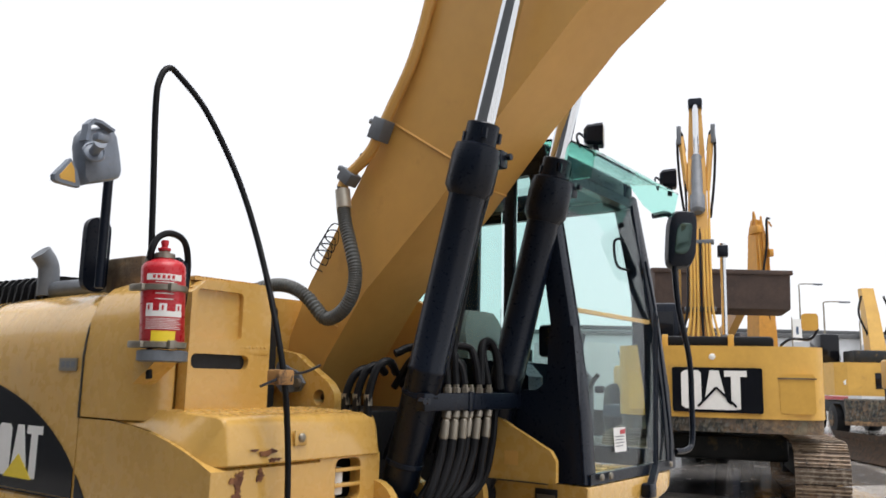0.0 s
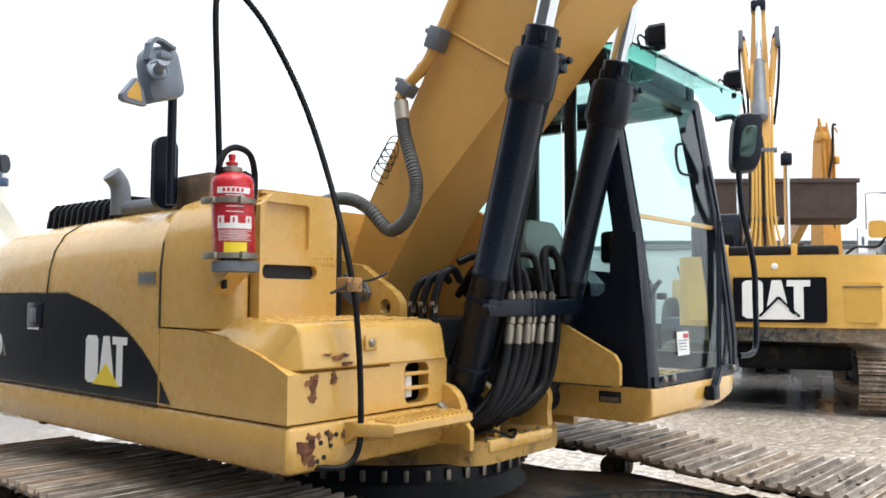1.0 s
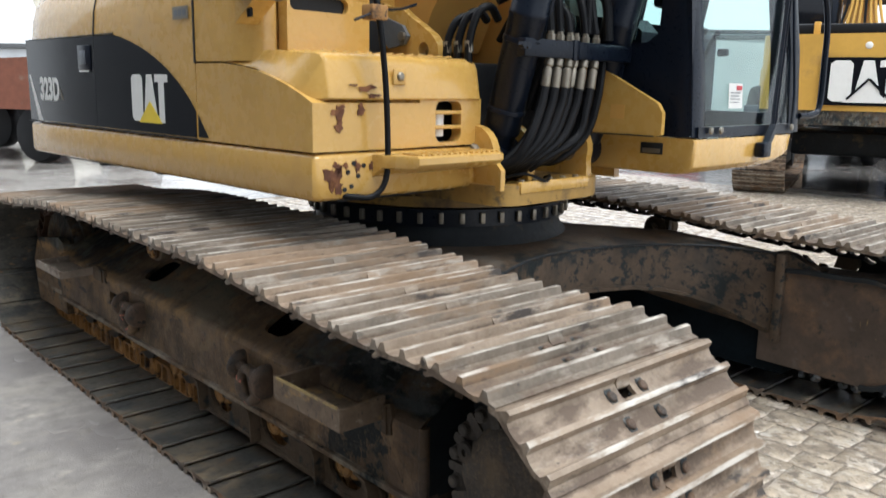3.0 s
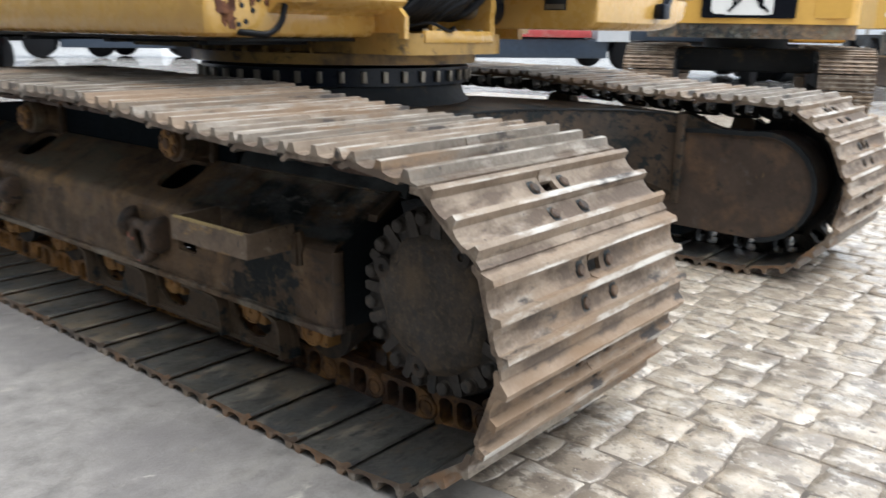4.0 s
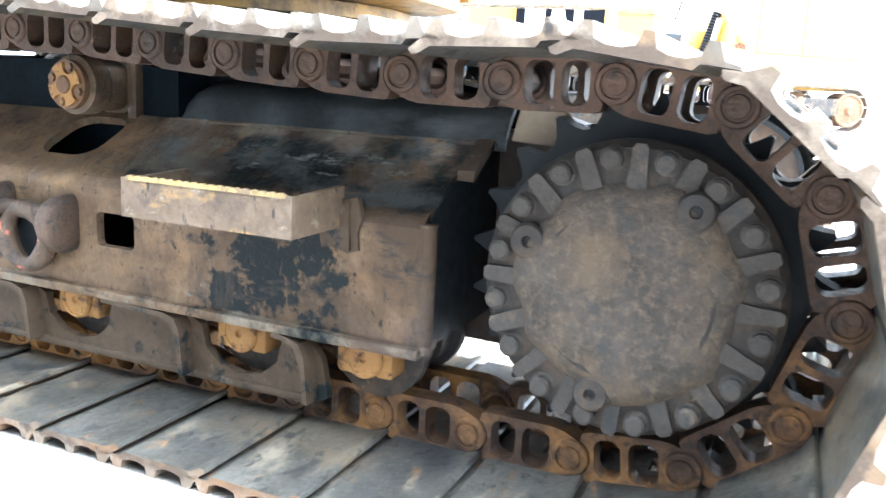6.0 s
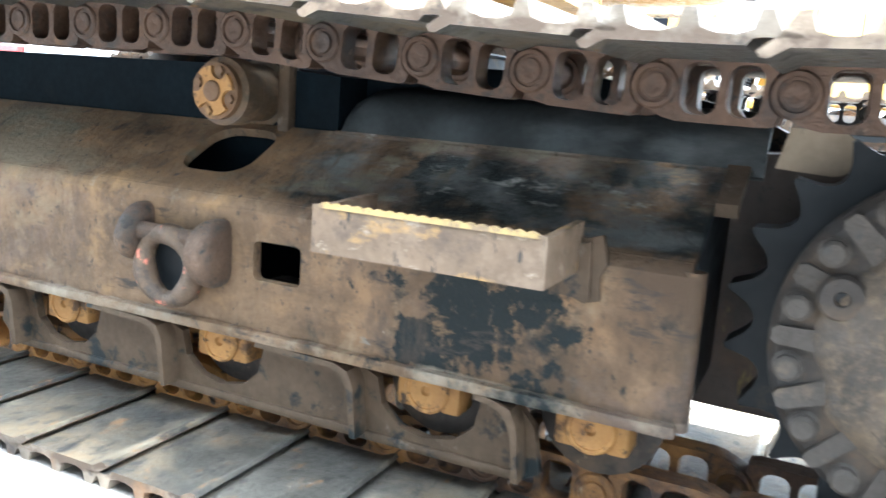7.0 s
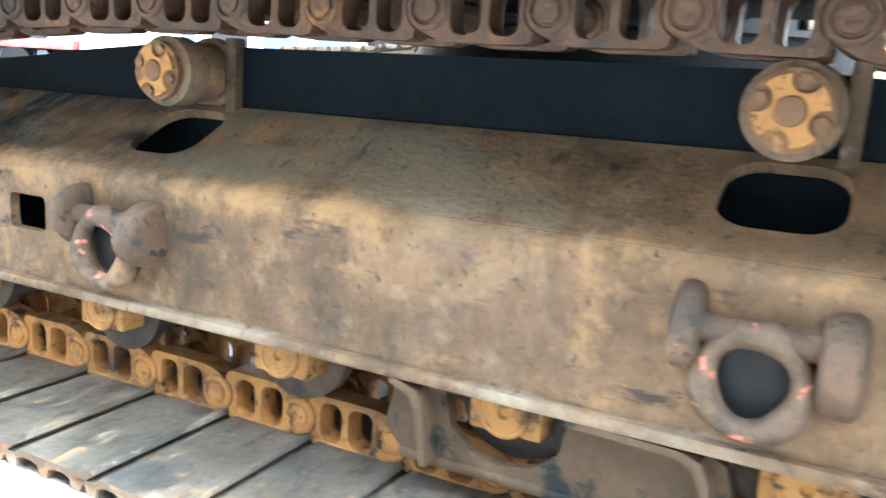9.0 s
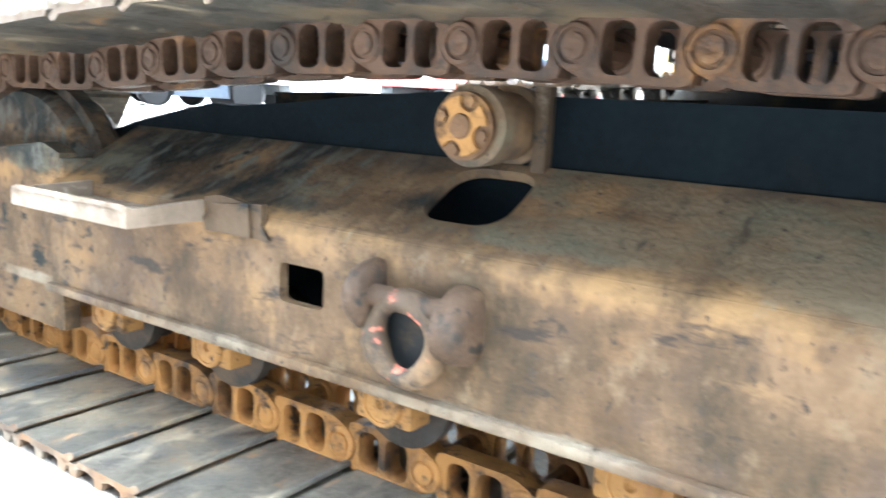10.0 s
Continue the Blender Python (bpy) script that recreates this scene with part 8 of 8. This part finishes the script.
# far halls, lamps and banners
def hall(depth, lateral, width, height, eye, ahead, mat, name="hall"):
    x, y = placed(depth, lateral, eye, ahead)
    ang = math.degrees(math.atan2(-ahead[0], ahead[1])) + 0
    h = tagged(new("industrial_hall"), "long pale industrial hall at the far side of the yard", "building", "buildings round the yard")
    h.matrix_world = pose(x, y, 0, 0, 0, ang)
    bm = BM()
    box(bm, -width / 2, width / 2, 0, 14, 0, height, 0.05)
    wl = part("wall", bm, mat, h)
    bm = BM()
    box(bm, -width / 2 - 0.3, width / 2 + 0.3, -0.3, 14.3, height, height + 0.35, 0.05)
    part("roof", bm, WALL_METAL, h)
    n = int(width / 4)
    for k in range(n):
        u = -width / 2 + (k + 0.5) * width / n
        bm = BM()
        box(bm, u - 1.4, u + 1.4, -0.06, 0.02, height * 0.42, height * 0.75)
        part("window", bm, BLUE if k % 3 else DECAL, wl)


hall(85, 42, 60, 7.0, (-2.88, -2.965), (0.782, 0.622), PALE)
hall(60, -36, 40, 3.6, (-2.9, -2.985), (0.692, 0.722), PALE)
hall(70, 6, 70, 5.5, (-2.76, -2.78), (0.853, 0.521), PALE)
for d, l, h in ((70, 30.6, 10.3), (62, 28.9, 8.0)):
    x, y = placed(d, l)
    bm = BM()
    rod(bm, (0, 0, 0), (0, 0, h - 0.4), 0.11, 0.06, seg=8)
    sweep(bm, [(0, 0, h - 0.4), (0.0, 0, h - 0.1), (0.4, 0, h), (1.4, 0, h)], 0.05, 6)
    sl = tagged(part("street_lamp", bm, ZINC, None, m=pose(x, y, 0, 0, 0, -51)), "tall grey street lamp with curved arm", "street lamp", "street lamps")
    bm = BM()
    box(bm, 1.2, 2.0, -0.12, 0.12, h - 0.08, h + 0.05, 0.03)
    part("lamp_head", bm, GREY, sl)
for d, l in ((64, 27.3), (66, 33.6)):
    x, y = placed(d, l)
    bm = BM()
    rod(bm, (0, 0, 0), (0, 0, 6.9), 0.05, seg=8)
    fl = tagged(part("banner_pole", bm, ZINC, None, m=pose(x, y, 0, 0, 0, -51)), "white banner on a slim pole", "banner", "banners")
    bm = BM()
    plate(bm, [(0.05, 5.0), (0.75, 5.0), (0.75, 6.8), (0.05, 6.8)], -0.01, 0.01, axis="y")
    bn = part("banner", bm, WHITE, fl, smooth=0)
    bm = BM()
    box(bm, 0.3, 0.5, -0.02, -0.012, 5.6, 6.2)
    part("banner_print", bm, BLUE, bn, smooth=0)
# unseen sheet-metal wall behind the walk, added to block low western sky light
bm = BM()
for k in range(60):
    y = -14 + 0.5 * k
    plate(bm, [(-7.2, y), (-7.2, y + 0.2), (-7.15, y + 0.25), (-7.15, y + 0.45), (-7.2, y + 0.5), (-7.3, y + 0.5), (-7.3, y)], 0, 7.0, axis="z")
tagged(part("wall_west", bm, WALL_METAL, None, smooth=0), "added sheet-metal wall out of view that blocks low sky light", "wall", kind="structure")

# ---- paving ----
random.seed(11)
paving = tagged(part("pavement", (lambda b: (box(b, -6.5, 9.0, -6.5, 6.0, -0.05, -0.0058), b)[1])(BM()), JOINT, None, smooth=0), "worn concrete paving with dusty joints", "pavement", kind="structure")
def dust_edge(y):
    """Where the trodden dust gives way to clean stones."""
    return -1.36 + (0.13 * math.sin(y * 1.7) + 0.08 * math.sin(y * 4.1 + 1)) * min(1.0, max(0.0, (-1.6 - y) / 0.6)) + 0.04 * math.sin(y * 9.3)


# a thin uneven film of trodden dust; here and there a stone's back or a joint shows through
dust = BM()
grid = []
for i in range(66):
    row = []
    for j in range(150):
        y = -6.4 + 12.3 * j / 149
        x = -6.4 + (dust_edge(y) + 6.4) * i / 65
        z = 0.0008 + 0.0011 * math.sin(x * 5.1 + 2 * math.sin(y * 2.3)) * math.sin(y * 4.7 + math.sin(x * 3.1)) + 0.0006 * math.sin(x * 17 + y * 11)
        row.append(dust.verts.new((x, y, z if i < 64 else -0.006)))
    grid.append(row)
for p, q in zip(grid, grid[1:]):
    for j in range(149):
        dust.faces.new([p[j], q[j], q[j + 1], p[j + 1]])
tagged(part("dust_layer", dust, DUST, paving, smooth=180), "smooth trodden grey dust over the paving", kind="stuff")
near, far_, dusty = [], BM(), BM()
xx = -6.4
while xx < 8.9:
    w = random.uniform(0.15, 0.175)
    yy = -6.4 + random.uniform(0, 0.2)
    while yy < 5.8:
        l = random.uniform(0.13, 0.21)
        cx, cy = xx + w / 2 + 0.008 * math.sin(yy * 7), yy + l / 2
        gap = random.uniform(0.0, 0.003)
        out = []
        for u, v in ((-1, -1), (-0.35, -1.0), (0.35, -1.0), (1, -1), (1, -0.35), (1, 0.35), (1, 1), (0.35, 1.0), (-0.35, 1.0), (-1, 1), (-1, 0.35), (-1, -0.35)):
            corner = 0.96 if abs(u) == 1 and abs(v) == 1 else 1.0
            out.append((u * corner * (w / 2 - gap) + random.uniform(-0.008, 0.009), v * corner * (l / 2 - gap) + random.uniform(-0.008, 0.009)))
        n = len(out)
        rise = random.uniform(-0.003, 0.002) * (0.15 if cx < -1.5 else 1)
        k_ = 0.004 if cx < -1.5 else 0.018
        tu, tv = random.uniform(-k_, k_), random.uniform(-k_, k_)
        buried = cx < dust_edge(cy) - 0.03
        close = not buried and len(near) < 300 and math.hypot(cx + 0.55, cy + 2.45) < 1.62 and cx > -1.5
        b = BM() if close else dusty if buried else far_
        ox, oy = (0, 0) if close else (cx, cy)
        lift = 0.0
        rings = [[b.verts.new((ox + u * f, oy + v * f, z + lift + rise + tu * u + tv * v)) for u, v in out] for f, z in (((1.0, -0.02), (0.995, -0.0014), (0.975, -0.0004), (0.5, 0.0)) if buried else ((1.0, -0.02), (0.992, -0.0052), (0.95, -0.0018), (0.55, 0.001)))]
        for p, q in zip(rings, rings[1:]):
            for k in range(n):
                b.faces.new([p[k], p[(k + 1) % n], q[(k + 1) % n], q[k]])
        b.faces.new(rings[-1])
        if close:
            near.append((b, cx, cy))
        yy += l
    xx += w
tagged(part("dusty_stones", dusty, DUST, paving, smooth=60), "paving stones under grey dust", kind="stuff")
tagged(part("paving_stones", far_, STONE, paving, smooth=60), "worn grey paving stones", kind="stuff")
for b, cx, cy in near:
    part("paving_stone", b, STONE, paving, smooth=60, m=Matrix.Translation((cx, cy, 0)))
